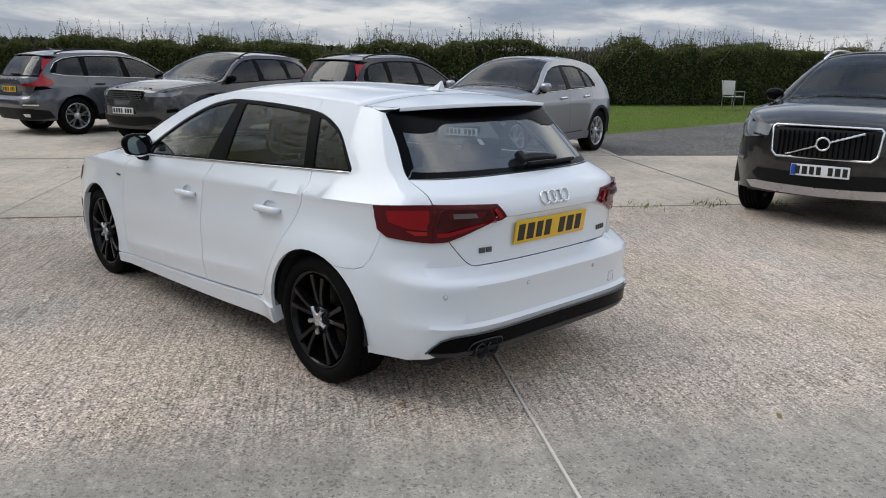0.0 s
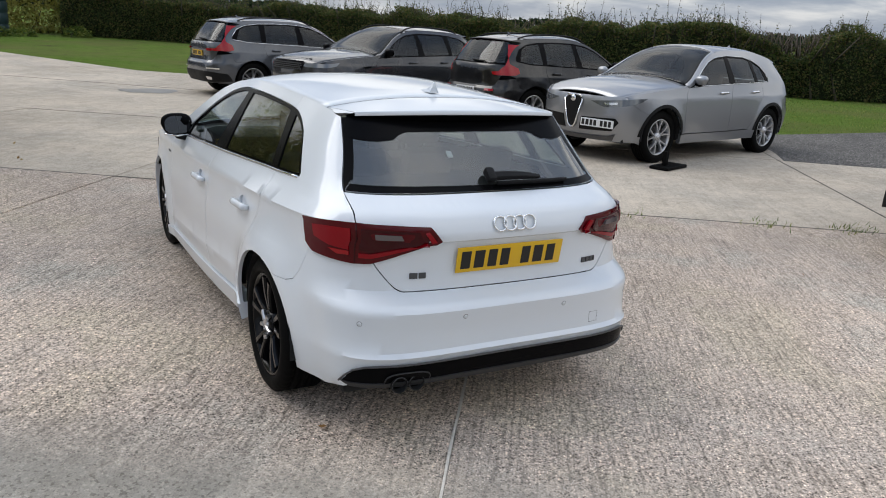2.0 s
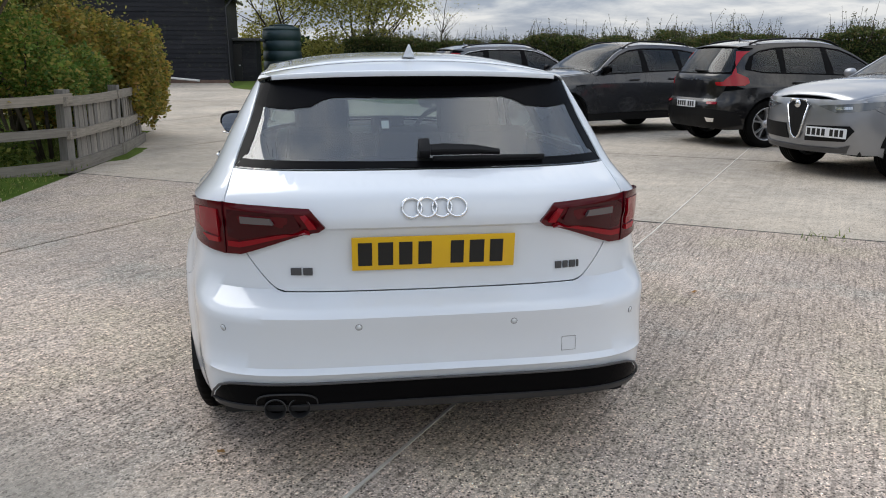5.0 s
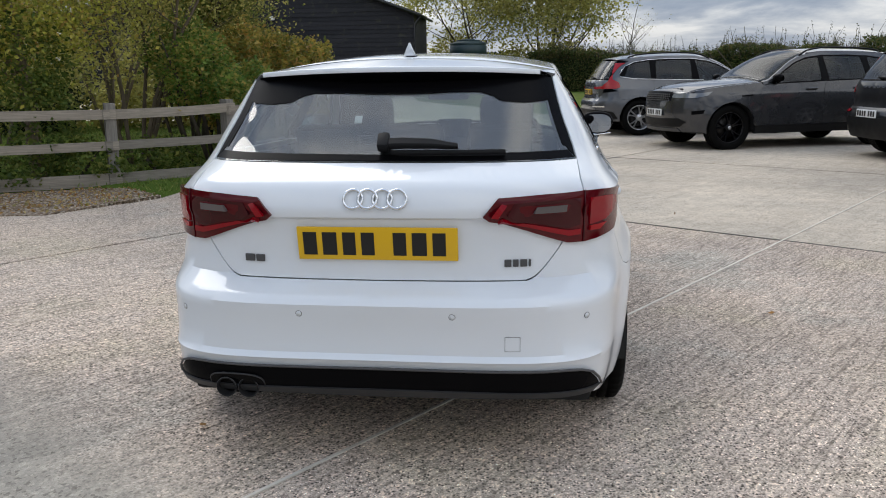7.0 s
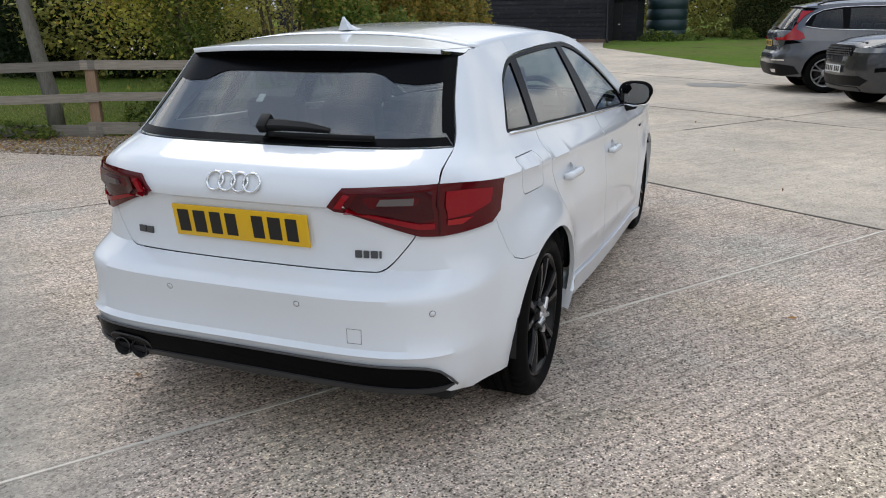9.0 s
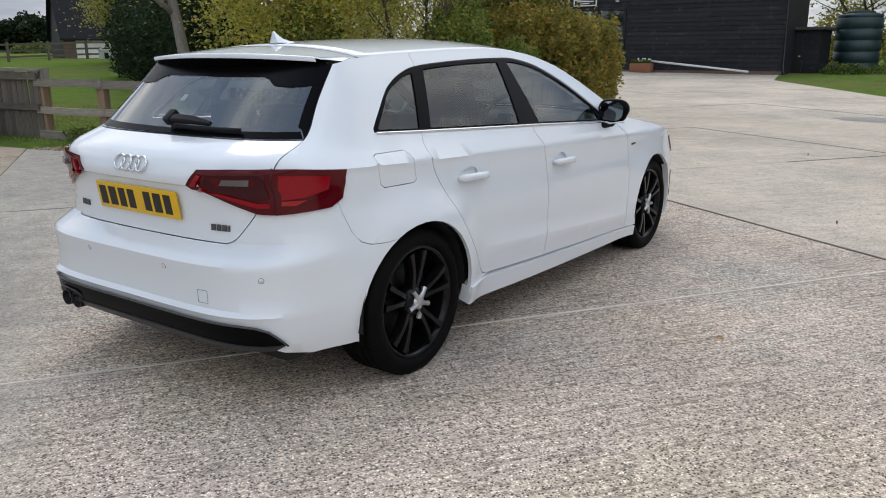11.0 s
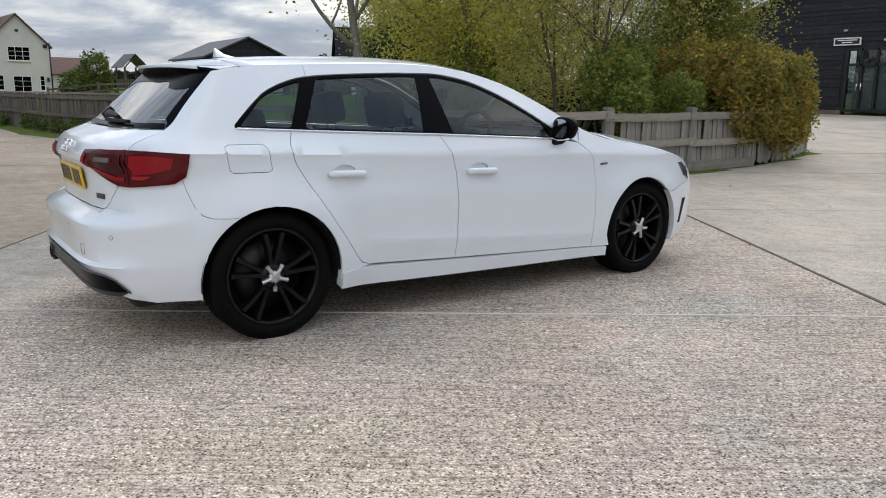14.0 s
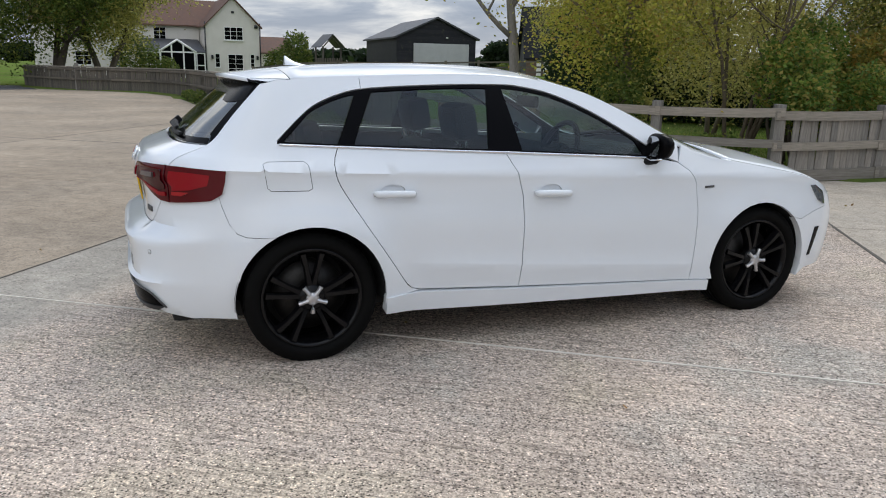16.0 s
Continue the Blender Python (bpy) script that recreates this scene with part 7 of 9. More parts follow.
def house():
    h = thing("farmhouse", "cream rendered two-storey farmhouse with a brown tiled roof", "house", m=pose(-71.0, 8.0, 0.0, 0, 0, 90 + 6))
    # local: the gable looks along -y, towards the yard; the long wing runs to local -x
    gable_block(h, -2.2, 2.6, 0, 9, 4.75, 7.15, RENDER, ROOFTILE)
    part("wall", box_bm((-16, 3.0, 0), (-2.25, 9, 4.9)), RENDER, h, smooth=False)
    roof_piece(h, [(-16.3, 2.7, 4.6), (-0.2, 2.7, 4.6), (0.0, 6.0, 7.08), (-16.3, 6.0, 7.08)], ROOFTILE)
    roof_piece(h, [(-16.3, 9.3, 4.6), (-0.2, 9.3, 4.6), (0.0, 6.0, 7.08), (-16.3, 6.0, 7.08)], ROOFTILE)
    window_unit(h, -0.6, 1.1, 3.45, 4.6, 0, 3, 3)
    window_unit(h, -0.35, 1.05, 0.5, 2.2, 0, 2, 4)
    window_unit(h, -1.5, -1.05, 1.0, 2.25, 0, 1, 3)
    window_unit(h, 1.7, 2.1, 1.0, 2.25, 0, 1, 3)
    for x in (-6.3, -9.6, -12.5):
        window_unit(h, x, x + 1.1, 3.4, 4.5, 3.0, 2, 3)
        window_unit(h, x - 0.4, x + 0.9, 1.0, 2.2, 3.0, 2, 3)
    part("vent", box_bm((0.1, -0.05, 5.8), (0.35, -0.01, 6.0)), DOORFRAME, h, smooth=False)
    part("alarm_box", box_bm((2.15, -0.12, 4.55), (2.45, -0.01, 4.85), 0.03), DOORFRAME, h)
    for x in (-1.75, 2.35):
        part("wall_lantern", box_bm((x - 0.09, -0.2, 1.75), (x + 0.09, -0.02, 2.1), 0.03), DOORFRAME, h)
    part("downpipe", tube([(-2.3, -0.06, 5.0), (-2.3, -0.06, 0.2)], 0.06, 6), DOORFRAME, h)
    part("downpipe", tube([(2.66, -0.06, 5.0), (2.66, -0.06, 0.2)], 0.06, 6), DOORFRAME, h)
    part("chimney", box_bm((-10.4, 5.6, 7.0), (-9.4, 6.6, 8.6), 0.02), PLINTH, h, smooth=False)
    # conservatory in the corner of the wings
    c = new("conservatory")
    c.parent = h
    roof_piece(c, [(-8.2, -0.6, 2.25), (-2.4, -0.6, 2.25), (-2.4, 3.0, 3.4), (-8.2, 3.0, 3.4)], SLATE, "roof_slope", 0.08)
    for x in np.linspace(-8.1, -2.5, 9):
        part("mullion", box_bm((x - 0.05, -0.55, 0), (x + 0.05, -0.45, 2.25)), WHITEPAINT, c, smooth=False)
    for z in (0.5, 1.15, 2.2):
        part("transom", box_bm((-8.15, -0.56, z - 0.05), (-2.45, -0.44, z + 0.05)), WHITEPAINT, c, smooth=False)
    part("pane", box_bm((-8.1, -0.5, 0.5), (-2.5, -0.48, 2.2)), BLACKGLOSS, c, smooth=False)
    for sgn in (-1, 1):
        part("gable_bar", tube([(-4.9, -1.0, 3.3), (-4.9 + sgn * 1.6, -1.0, 2.25)], 0.09, 4), WHITEPAINT, c)
        part("mullion", box_bm((-4.9 + sgn * 1.45 - 0.07, -1.05, 0), (-4.9 + sgn * 1.45 + 0.07, -0.95, 2.3)), WHITEPAINT, c, smooth=False)
        part("mullion", box_bm((-4.9 + sgn * 0.5 - 0.06, -1.05, 0), (-4.9 + sgn * 0.5 + 0.06, -0.95, 2.9)), WHITEPAINT, c, smooth=False)
    part("transom", box_bm((-6.4, -1.06, 2.2), (-3.4, -0.94, 2.32)), WHITEPAINT, c, smooth=False)
    bm = bmesh.new()
    bm.faces.new([bm.verts.new(p) for p in ((-6.35, -0.99, 0.1), (-3.45, -0.99, 0.1), (-3.45, -0.99, 2.25), (-4.9, -0.99, 3.2), (-6.35, -0.99, 2.25))])
    part("pane", bm, BLACKGLOSS, c, smooth=False)
    # low garage behind
    part("outbuilding_wall", box_bm((2.9, 2.5, 0), (6.5, 7.5, 2.4)), RENDER, h, smooth=False)
    roof_piece(h, [(2.6, 2.2, 2.35), (6.8, 2.2, 2.35), (6.8, 5.0, 3.9), (2.6, 5.0, 3.9)], ROOFTILE)
    roof_piece(h, [(2.6, 7.8, 2.35), (6.8, 7.8, 2.35), (6.8, 5.0, 3.9), (2.6, 5.0, 3.9)], ROOFTILE)


house()


def play_tower():
    p = thing("play_tower", "wooden play tower with a pitched roof and slide", "play tower", m=pose(-58.7, 14.1, 0.0, 0, 0, 100))
    for x in (-0.75, 0.75):
        for y in (-0.75, 0.75):
            post(x, y, 0, 2.85, 0.12, "post", DARKBOARD, p)
    part("platform", box_bm((-0.85, -0.85, 1.25), (0.85, 0.85, 1.33)), DARKBOARD, p, smooth=False)
    for k in range(9):
        x = -0.8 + k * 0.2
        part("guard_board", box_bm((x - 0.06, -0.84, 1.33), (x + 0.06, -0.80, 1.95)), DARKBOARD, p, smooth=False)
    for k in range(7):
        part("guard_board", box_bm((-0.84, -0.7 + k * 0.22, 1.33), (-0.80, -0.58 + k * 0.22, 1.95)), DARKBOARD, p, smooth=False)
    for sx in (-1, 1):
        roof_piece(p, [(sx * 1.05, -1.0, 2.75), (0, -1.0, 3.75), (0, 1.0, 3.75), (sx * 1.05, 1.0, 2.75)], SLATE, "roof_slope", 0.05)
    for sx in (-1, 1):
        part("roof_brace", tube([(sx * 0.7, -0.8, 2.85), (0, -0.8, 3.6)], 0.05, 4), DARKBOARD, p)
    part("slide", blade([(0.9, 0, 1.3), (1.6, 0, 0.85), (2.4, 0, 0.35), (2.9, 0, 0.2)], 0.06, 0.5), TANKGREEN, p, "dark green slide")


play_tower()


def planter():
    p = thing("planter", "terracotta trough with white flowers by the barn door", "planter")
    part("trough", box_bm((-11.0, 31.55, 0.40), (-10.02, 31.95, 0.78), 0.03), mottled("terracotta", (0.20, 0.08, 0.045), (0.32, 0.14, 0.08), 0.85, 5), p)
    rnd = random.Random(3)
    verts, faces = [], []
    for _ in range(260):
        c = Vector((rnd.uniform(-10.95, -10.07), rnd.uniform(31.6, 31.9), rnd.uniform(0.76, 0.94)))
        u, v = Vector((rnd.gauss(0, 1), rnd.gauss(0, 1), rnd.gauss(0, 1))).normalized() * 0.05, Vector((rnd.gauss(0, 1), rnd.gauss(0, 1), rnd.gauss(0, 1))).normalized() * 0.03
        n = len(verts)
        verts += [c - u, c + v, c + u, c - v]
        faces.append((n, n + 1, n + 2, n + 3))
    tagged(mesh_part("plants", verts, faces, TURF, p, "green leaves", False), kind="stuff")
    for _ in range(9):
        c = (rnd.uniform(-10.9, -10.1), rnd.uniform(31.6, 31.85), rnd.uniform(0.87, 0.98))
        bm = bmesh.new()
        bmesh.ops.create_icosphere(bm, subdivisions=1, radius=0.045)
        bmesh.ops.translate(bm, vec=c, verts=bm.verts)
        part("flower", bm, WHITEPAINT, p)


planter()


def garden_chair():
    c = thing("garden_chair", "grey metal garden chair on the grass by the hedge", "chair", m=pose(24.3, 10.4, 0.07, 0, 0, 75))
    m = STEELGREY
    for x in (-0.27, 0.27):
        part("leg", tube([(x, -0.25, 0), (x, -0.25, 0.62), (x, 0.22, 0.62)], 0.018, 6), m, c)
        part("leg", tube([(x, 0.28, 0), (x, 0.24, 0.45), (x, 0.33, 1.0)], 0.018, 6), m, c)
    part("seat", box_bm((-0.27, -0.25, 0.42), (0.27, 0.25, 0.45), 0.01), m, c)
    part("backrest", box_bm((-0.26, 0.26, 0.5), (0.26, 0.29, 1.0), 0.01), m, c)


garden_chair()


def manhole(x, y, name, label, r=0.3):
    z = land(x, y)
    ob = mesh_part(name, *[[(x + r * math.cos(a) * k, y + r * math.sin(a) * k, z + h) for k, h in ((1.0, 0.0), (0.96, 0.008), (0.0, 0.010)) for a in [2 * math.pi * i / 28 for i in range(28)]], [(i + 28 * j, (i + 1) % 28 + 28 * j, (i + 1) % 28 + 28 * (j + 1), i + 28 * (j + 1)) for j in range(2) for i in range(28)]], DISC)
    tagged(ob, label, "drain cover")


WET = mottled("damp_concrete", (0.16, 0.15, 0.135), (0.27, 0.255, 0.235), 0.45, 3.0, relief=0.001, fine=80)
bm = bmesh.new()
rim = []
for i in range(40):
    a = 2 * math.pi * i / 40
    r = 1 + 0.35 * noise.noise(Vector((math.cos(a) * 1.6, math.sin(a) * 1.6, 3.0)))
    x, y = 0.75 + 0.62 * r * math.cos(a), 14.6 + 0.42 * r * math.sin(a)
    rim.append(bm.verts.new((x, y, land(x, y) + 0.006)))
bm.faces.new(rim)
tagged(part("puddle", bm, WET, None, "", False), "shallow damp patch on the concrete", "water", kind="structure")


# ---- the other parked cars ----
SUV = dict(
    wb=2.865, tyre=0.368, tyre_w=0.24, rim=0.245, dish=0.02, spokes=5, twin=True, twin_in=0.10, twin_out=0.22, spoke_w=0.034, turn=0.2,
    alloy=ALLOYSILVER, wheel_label="silver alloy wheel", wheel_x=0.905, hub_z=0.362,
    plan=[(-0.95, 0.86), (-0.5, 0.90), (0, 0.93), (0.6, 0.935), (1.4, 0.945), (2.2, 0.945), (2.9, 0.935), (3.4, 0.90), (3.8, 0.85)],
    tail=[(0.2, -0.78), (0.32, -0.86), (0.45, -0.92), (0.66, -0.925), (0.70, -0.90), (0.74, -0.865), (0.80, -0.855), (1.0, -0.86), (1.08, -0.85), (1.12, -0.82), (1.3, -0.70), (1.5, -0.54), (1.6, -0.45)],
    nose=[(0.2, 3.60), (0.35, 3.70), (0.6, 3.75), (0.85, 3.73), (0.95, 3.68), (1.02, 3.55), (1.1, 3.4)],
    section=[(0.2, 0.06), (0.3, 0.035), (0.45, 0.015), (0.65, 0.0), (0.85, 0.004), (0.93, 0.010), (0.95, 0.016), (1.05, 0.042), (1.13, 0.062), (1.2, 0.08)],
    narrow=[(-0.5, 1.4), (0.3, 1.3), (1.0, 1.0), (3.5, 1.0)], tail_round=[(0.2, 4.2), (0.7, 4.2), (0.8, 3.8), (1.5, 3.8)], nose_round=3.0, tail_from=-0.15, nose_from=2.95,
    edge=[(-0.7, 1.46), (-0.4, 1.52), (-0.1, 1.556), (0.3, 1.578), (1.0, 1.588), (1.35, 1.552), (1.7, 1.42), (1.98, 1.245), (2.2, 1.115), (2.4, 1.085), (2.9, 1.045), (3.4, 0.975), (3.65, 0.89)],
    crown=[(-0.7, 1.49), (-0.4, 1.575), (-0.1, 1.615), (0.3, 1.64), (0.9, 1.65), (1.35, 1.632), (1.7, 1.53), (2.0, 1.345), (2.25, 1.19), (2.4, 1.155), (3.0, 1.115), (3.4, 1.05), (3.65, 0.93)],
    belt=[(-0.6, 1.13), (0, 1.125), (1, 1.105), (2.2, 1.06)], lean=0.46, rake=0.012, cap_round=2.6,
    arch_r=(0.0, 0.365, 0.415), arch_f=(2.865, 0.365, 0.415), flare=(0.028, 0.024), creases=[(0.94, -0.012), (0.70, 0.0)],
    arc_r=(-2, 118), arc_rb=188, arc_f=(184, 46, -14),
    door_rear=[(0.30, 1.125), (0.26, 1.05), (0.28, 0.92), (0.40, 0.74), (0.52, 0.52), (0.60, 0.43), (0.66, 0.415)],
    door_mid=[(1.14, 1.105), (1.19, 0.95), (1.20, 0.65), (1.18, 0.405)],
    door_front=[(2.30, 1.045), (2.36, 0.95), (2.37, 0.65), (2.34, 0.40)],
    dlo_low=[(-0.42, 1.19), (-0.1, 1.142), (0.30, 1.130), (1.14, 1.108), (2.05, 1.075)], dlo_tip=(2.16, 1.088),
    dlo_top=[(2.02, 1.19), (1.85, 1.30), (1.65, 1.41), (1.42, 1.490), (1.10, 1.528), (0.6, 1.53), (0.2, 1.512), (-0.1, 1.468), (-0.30, 1.38), (-0.41, 1.24)], dlo_cut=0.10,
    panes=[(-0.32, -0.22, 0.22, 0.22), (0.32, 0.36, 1.06, 1.08), (1.22, 1.18, 2.02, 1.98)],
    roof_from=-0.1, tail_seam=[(0.63, 1.50), (0.70, 1.30), (0.755, 1.12), (0.77, 1.06), (0.76, 0.98), (0.72, 0.86), (0.66, 0.77), (0.60, 0.745)],
    lamp_z=(0.97, 0.87), bumper_seam=[(-0.46, 0.90), (-0.44, 0.80), (-0.40, 0.735), (-0.32, 0.73), (-0.22, 0.735)],
    gate_low=0.742, window_low=1.12, bumper_low=0.29, tail_w=0.70, nose_w=0.62, nose_top=0.90,
    nose_seam=[(3.15, 0.66), (3.28, 0.72), (3.42, 0.80), (3.5, 0.905)], sill=(0.27, 0.26, 0.43, 2.44),
    handles=((0.52, 0.985), (1.42, 0.975)), screen_from=1.38, bonnet_from=2.30, bonnet_to=3.62,
    spoiler=(-0.50, 1.55, 0.60, 0.07), spoiler_end=1.525, spoiler_in=0.05, spoiler_drop=0.05, mirror=(2.10, 1.16), fin=0.12,
    front_seat=1.15, rear_seat=0.25, seat_top=1.14, seat_x=0.40, dash=1.85, belt_z=1.1, roof_z=1.6, glass=GLASSFAR, trim=CHROME, mirror_low=GREYTRIM, sill_mat=BLACKTRIM, extra=[],
)


def resized(base, kx=1.0, ky=1.0, kz=1.0, **more):
    """A spec stretched across, along and up, with changes."""
    s = dict(base)
    for k in ("plan", "narrow"):
        s[k] = [(a * ky, b * (kx if k == "plan" else 1)) for a, b in s[k]]
    for k in ("edge", "crown", "belt", "door_rear", "door_mid", "door_front", "dlo_low", "dlo_top", "bumper_seam", "nose_seam", "handles"):
        s[k] = [(a * ky, b * kz) for a, b in s[k]]
    for k in ("tail", "nose"):
        s[k] = [(a * kz, b * ky) for a, b in s[k]]
    s["section"] = [(a * kz, b) for a, b in s["section"]]
    s["tail_round"] = [(a * kz, b) for a, b in s["tail_round"]]
    s["tail_seam"] = [(a * kx, b * kz) for a, b in s["tail_seam"]]
    s["dlo_tip"] = (s["dlo_tip"][0] * ky, s["dlo_tip"][1] * kz)
    s["mirror"] = (s["mirror"][0] * ky, s["mirror"][1] * kz)
    s["panes"] = [tuple(v * ky for v in p) for p in s["panes"]]
    s["creases"] = [(a * kz, b) for a, b in s["creases"]]
    for k in ("wb", "tail_from", "nose_from", "dlo_cut", "roof_from", "screen_from", "bonnet_from", "bonnet_to", "fin", "front_seat", "rear_seat", "dash"):
        s[k] = s[k] * ky
    for k in ("gate_low", "window_low", "bumper_low", "nose_top", "seat_top", "belt_z", "roof_z", "spoiler_end"):
        s[k] = s[k] * kz
    for k in ("tail_w", "nose_w", "wheel_x", "seat_x"):
        s[k] = s[k] * kx
    s["lamp_z"] = tuple(v * kz for v in s["lamp_z"])
    a = s["arch_f"]
    s["arch_f"] = (a[0] * ky, a[1], a[2])
    sp = s["spoiler"]
    s["spoiler"] = (sp[0] * ky, sp[1] * kz, sp[2] * kx, sp[3])
    si = s["sill"]
    s["sill"] = (si[0] * kz, si[1] * kz, si[2], s["arch_f"][0] - s["arch_f"][2] - 0.01)
    s.update(more)
    return s


def heading(fx, fy):
    return math.degrees(math.atan2(-fx, fy))


def roof_bars(car, sh, y0, y1, mat, x=0.62):
    for sd in (1, -1):
        ys = np.linspace(y0, y1, 12)
        pts = []
        for i, y in enumerate(ys):
            lift = 0.05 * math.sin(math.pi * min(1, max(0, (i + 0.0) / 11))) ** 0.35
            w = float(sh.half(y, sh.ez(y)))
            pts.append((sd * w * 0.93, y, float(sh.ez(y)) + 0.02 + lift))
        part("roof_bar", tube(pts, 0.017, 8, flat=0.8), mat, car)


def tail_wiper(car, sh, z):
    sx = sh.find(0, [0.03, 0.2, 0.38], [z, z - 0.005, z - 0.01])
    p = sh.at(sx, np.array([z, z - 0.005, z - 0.01])) + sh.normal(sx, np.array([z] * 3)) * 0.02
    part("rear_wiper", tube([tuple(q) for q in p], [0.02, 0.014, 0.008], 8), BLACKTRIM, car)


def tail_plate(car, sh, z, mat, bars=(0.052, 0.055, 0.05, 0.05, 0.031, 0.05, 0.055, 0.05), blue=False):
    y = float(sh.yr(z))
    number_plate(car, pose(0, y - 0.012, z), mat, bars, blue=blue)


def nose_plate(car, sh, z, x=0.0, blue=False, lift=0.02):
    s = sh.find(2, [max(abs(x), 0.002)], [z])
    p = sh.at(s, np.array([z]))[0]
    n = sh.normal(s, np.array([z]))[0]
    turn = math.degrees(math.atan2(n[0], n[1])) * (1 if x >= 0 else -1)
    number_plate(car, pose(x, p[1] + lift, z, 0, 0, 180 - turn * 0.6), PLATEW, (0.052, 0.055, 0.05, 0.05, 0.031, 0.05, 0.055, 0.05), blue=blue)


def place(mid_x, mid_y, fx, fy):
    """The pose of a car whose rear axle's middle stands there, pointing along (fx, fy)."""
    return pose(mid_x, mid_y, land(mid_x, mid_y), 0, 0, heading(fx, fy))


def grey_estate():
    s = resized(SUV, 0.985, 1.0, 1.0, paint=GREY, roof_mat=GREY, full_trim=True, bumper_mat=GREY)
    s["extra"] = [
        ("bumper_insert", R((0, 0.52), (0.66, 0.52), (0.80, 0.50)) + S((-0.55, 0.48), (-0.45, 0.34)) + R((0.70, 0.30), (0, 0.30)), BLACKTRIM, 0.008, True, "black lower bumper"),
        ("tail_lamp", R((0.60, 0.985), (0.69, 0.995), (0.738, 1.09), (0.695, 1.28), (0.645, 1.45)) + S((-0.46, 1.45), (-0.54, 1.28), (-0.56, 1.13), (-0.44, 1.06), (-0.42, 0.975), (-0.50, 0.945)) + R((0.70, 0.94), (0.60, 0.95)), LAMPBRIGHT, 0.014, False, "tall red tail lamp"),
        ("tail_lamp_low", R((0.42, 0.985), (0.60, 0.985), (0.60, 0.935), (0.46, 0.94)), LAMPRED, 0.013, False, "red tail lamp on the hatch"),
        ("exhaust_trim", R((0.50, 0.42), (0.66, 0.42), (0.64, 0.36), (0.52, 0.36)), CHROME, 0.012, False, "chrome exhaust surround"),
        ("reflector", R((0.54, 0.60), (0.80, 0.60), (0.80, 0.575), (0.54, 0.575)), CHROME, 0.012, False, "bright bumper strip"),
    ]
    fx, fy = 0.985, 0.171
    car, sh = build_car("estate_car", "grey metallic estate car with silver wheels and a yellow rear plate", s, place(2.55, 14.25, fx, fy))
    roof_bars(car, sh, -0.2, 1.5, BLACKTRIM)
    tail_plate(car, sh, 0.875, PLATEY)
    tail_wiper(car, sh, 1.16)
    for x in np.linspace(-0.28, 0.28, 5):
        part("badge_bar", box_bm((x - 0.03, float(sh.yr(1.07)) - 0.008, 1.06), (x + 0.03, float(sh.yr(1.07)) + 0.004, 1.085)), CHROME, car)


def grey_offroader():
    s = resized(SUV, 1.01, 1.005, 1.0, paint=DARKGREY, alloy=ALLOYBLACK, wheel_label="black alloy wheel", trim=BLACKGLOSS, twin=True, tyre=0.375, handle_mat=DARKGREY, mirror_mat=BLACKGLOSS)
    s["extra"] = [
        ("grille", N((0, 0.95), (0.42, 0.945), (0.46, 0.92), (0.42, 0.80), (0, 0.79)), BLACKGLOSS, 0.012, True, "black mesh grille"),
        ("head_lamp", N((0.47, 0.915), (0.60, 0.92)) + S((3.40, 0.925), (3.22, 0.955), (3.30, 0.89), (3.45, 0.855)) + N((0.55, 0.85), (0.46, 0.86)), HEADLAMP, 0.012, False, "slim clear head lamp"),
        ("lower_intake", N((0, 0.50), (0.60, 0.52), (0.72, 0.46), (0.62, 0.38), (0, 0.36)), BLACKTRIM, 0.012, True, "black lower air intake"),
        ("corner_intake", S((3.34, 0.66), (3.52, 0.64), (3.52, 0.58), (3.36, 0.60)), BLACKGLOSS, 0.010, False, "black corner vent"),
        ("bumper_lip", N((0, 0.345), (0.55, 0.35), (0.60, 0.30), (0, 0.292)), GREYTRIM, 0.014, True, "grey skid lip"),
        ("wing_vent", S((2.52, 0.90), (2.72, 0.885), (2.72, 0.865), (2.52, 0.875)), BLACKGLOSS, 0.006, False, ""),
    ]
    fx, fy = -0.952, -0.307
    car, sh = build_car("off_roader", "dark grey off-roader with black wheels and a white front plate", s, place(6.22, 12.07, fx, fy))
    nose_plate(car, sh, 0.605)
    roof_bars(car, sh, -0.1, 1.5, BLACKTRIM)
    bm = bmesh.new()
    for i in range(15):
        for j in range(4):
            x, z = -0.40 + i * 0.057 + (j % 2) * 0.028, 0.81 + j * 0.033
            sx = sh.find(2, [max(abs(x), 0.003)], [z])
            p = sh.at(sx, np.array([z]))[0] + sh.normal(sx, np.array([z]))[0] * 0.016
            box_bm((math.copysign(p[0], x) - 0.018, p[1] - 0.004, z - 0.010), (math.copysign(p[0], x) + 0.018, p[1] + 0.004, z + 0.010), bm=bm)
    part("grille_mesh", bm, GREYTRIM, car, "grey grille mesh", smooth=False)
    for i in range(8):
        x = -0.42 + i * 0.12
        y = float(sh.yf(0.99)) - 0.10
        part("badge_bar", box_bm((x - 0.03, y - 0.02, 0.992), (x + 0.03, y + 0.005, 1.004)), GREYTRIM, car)


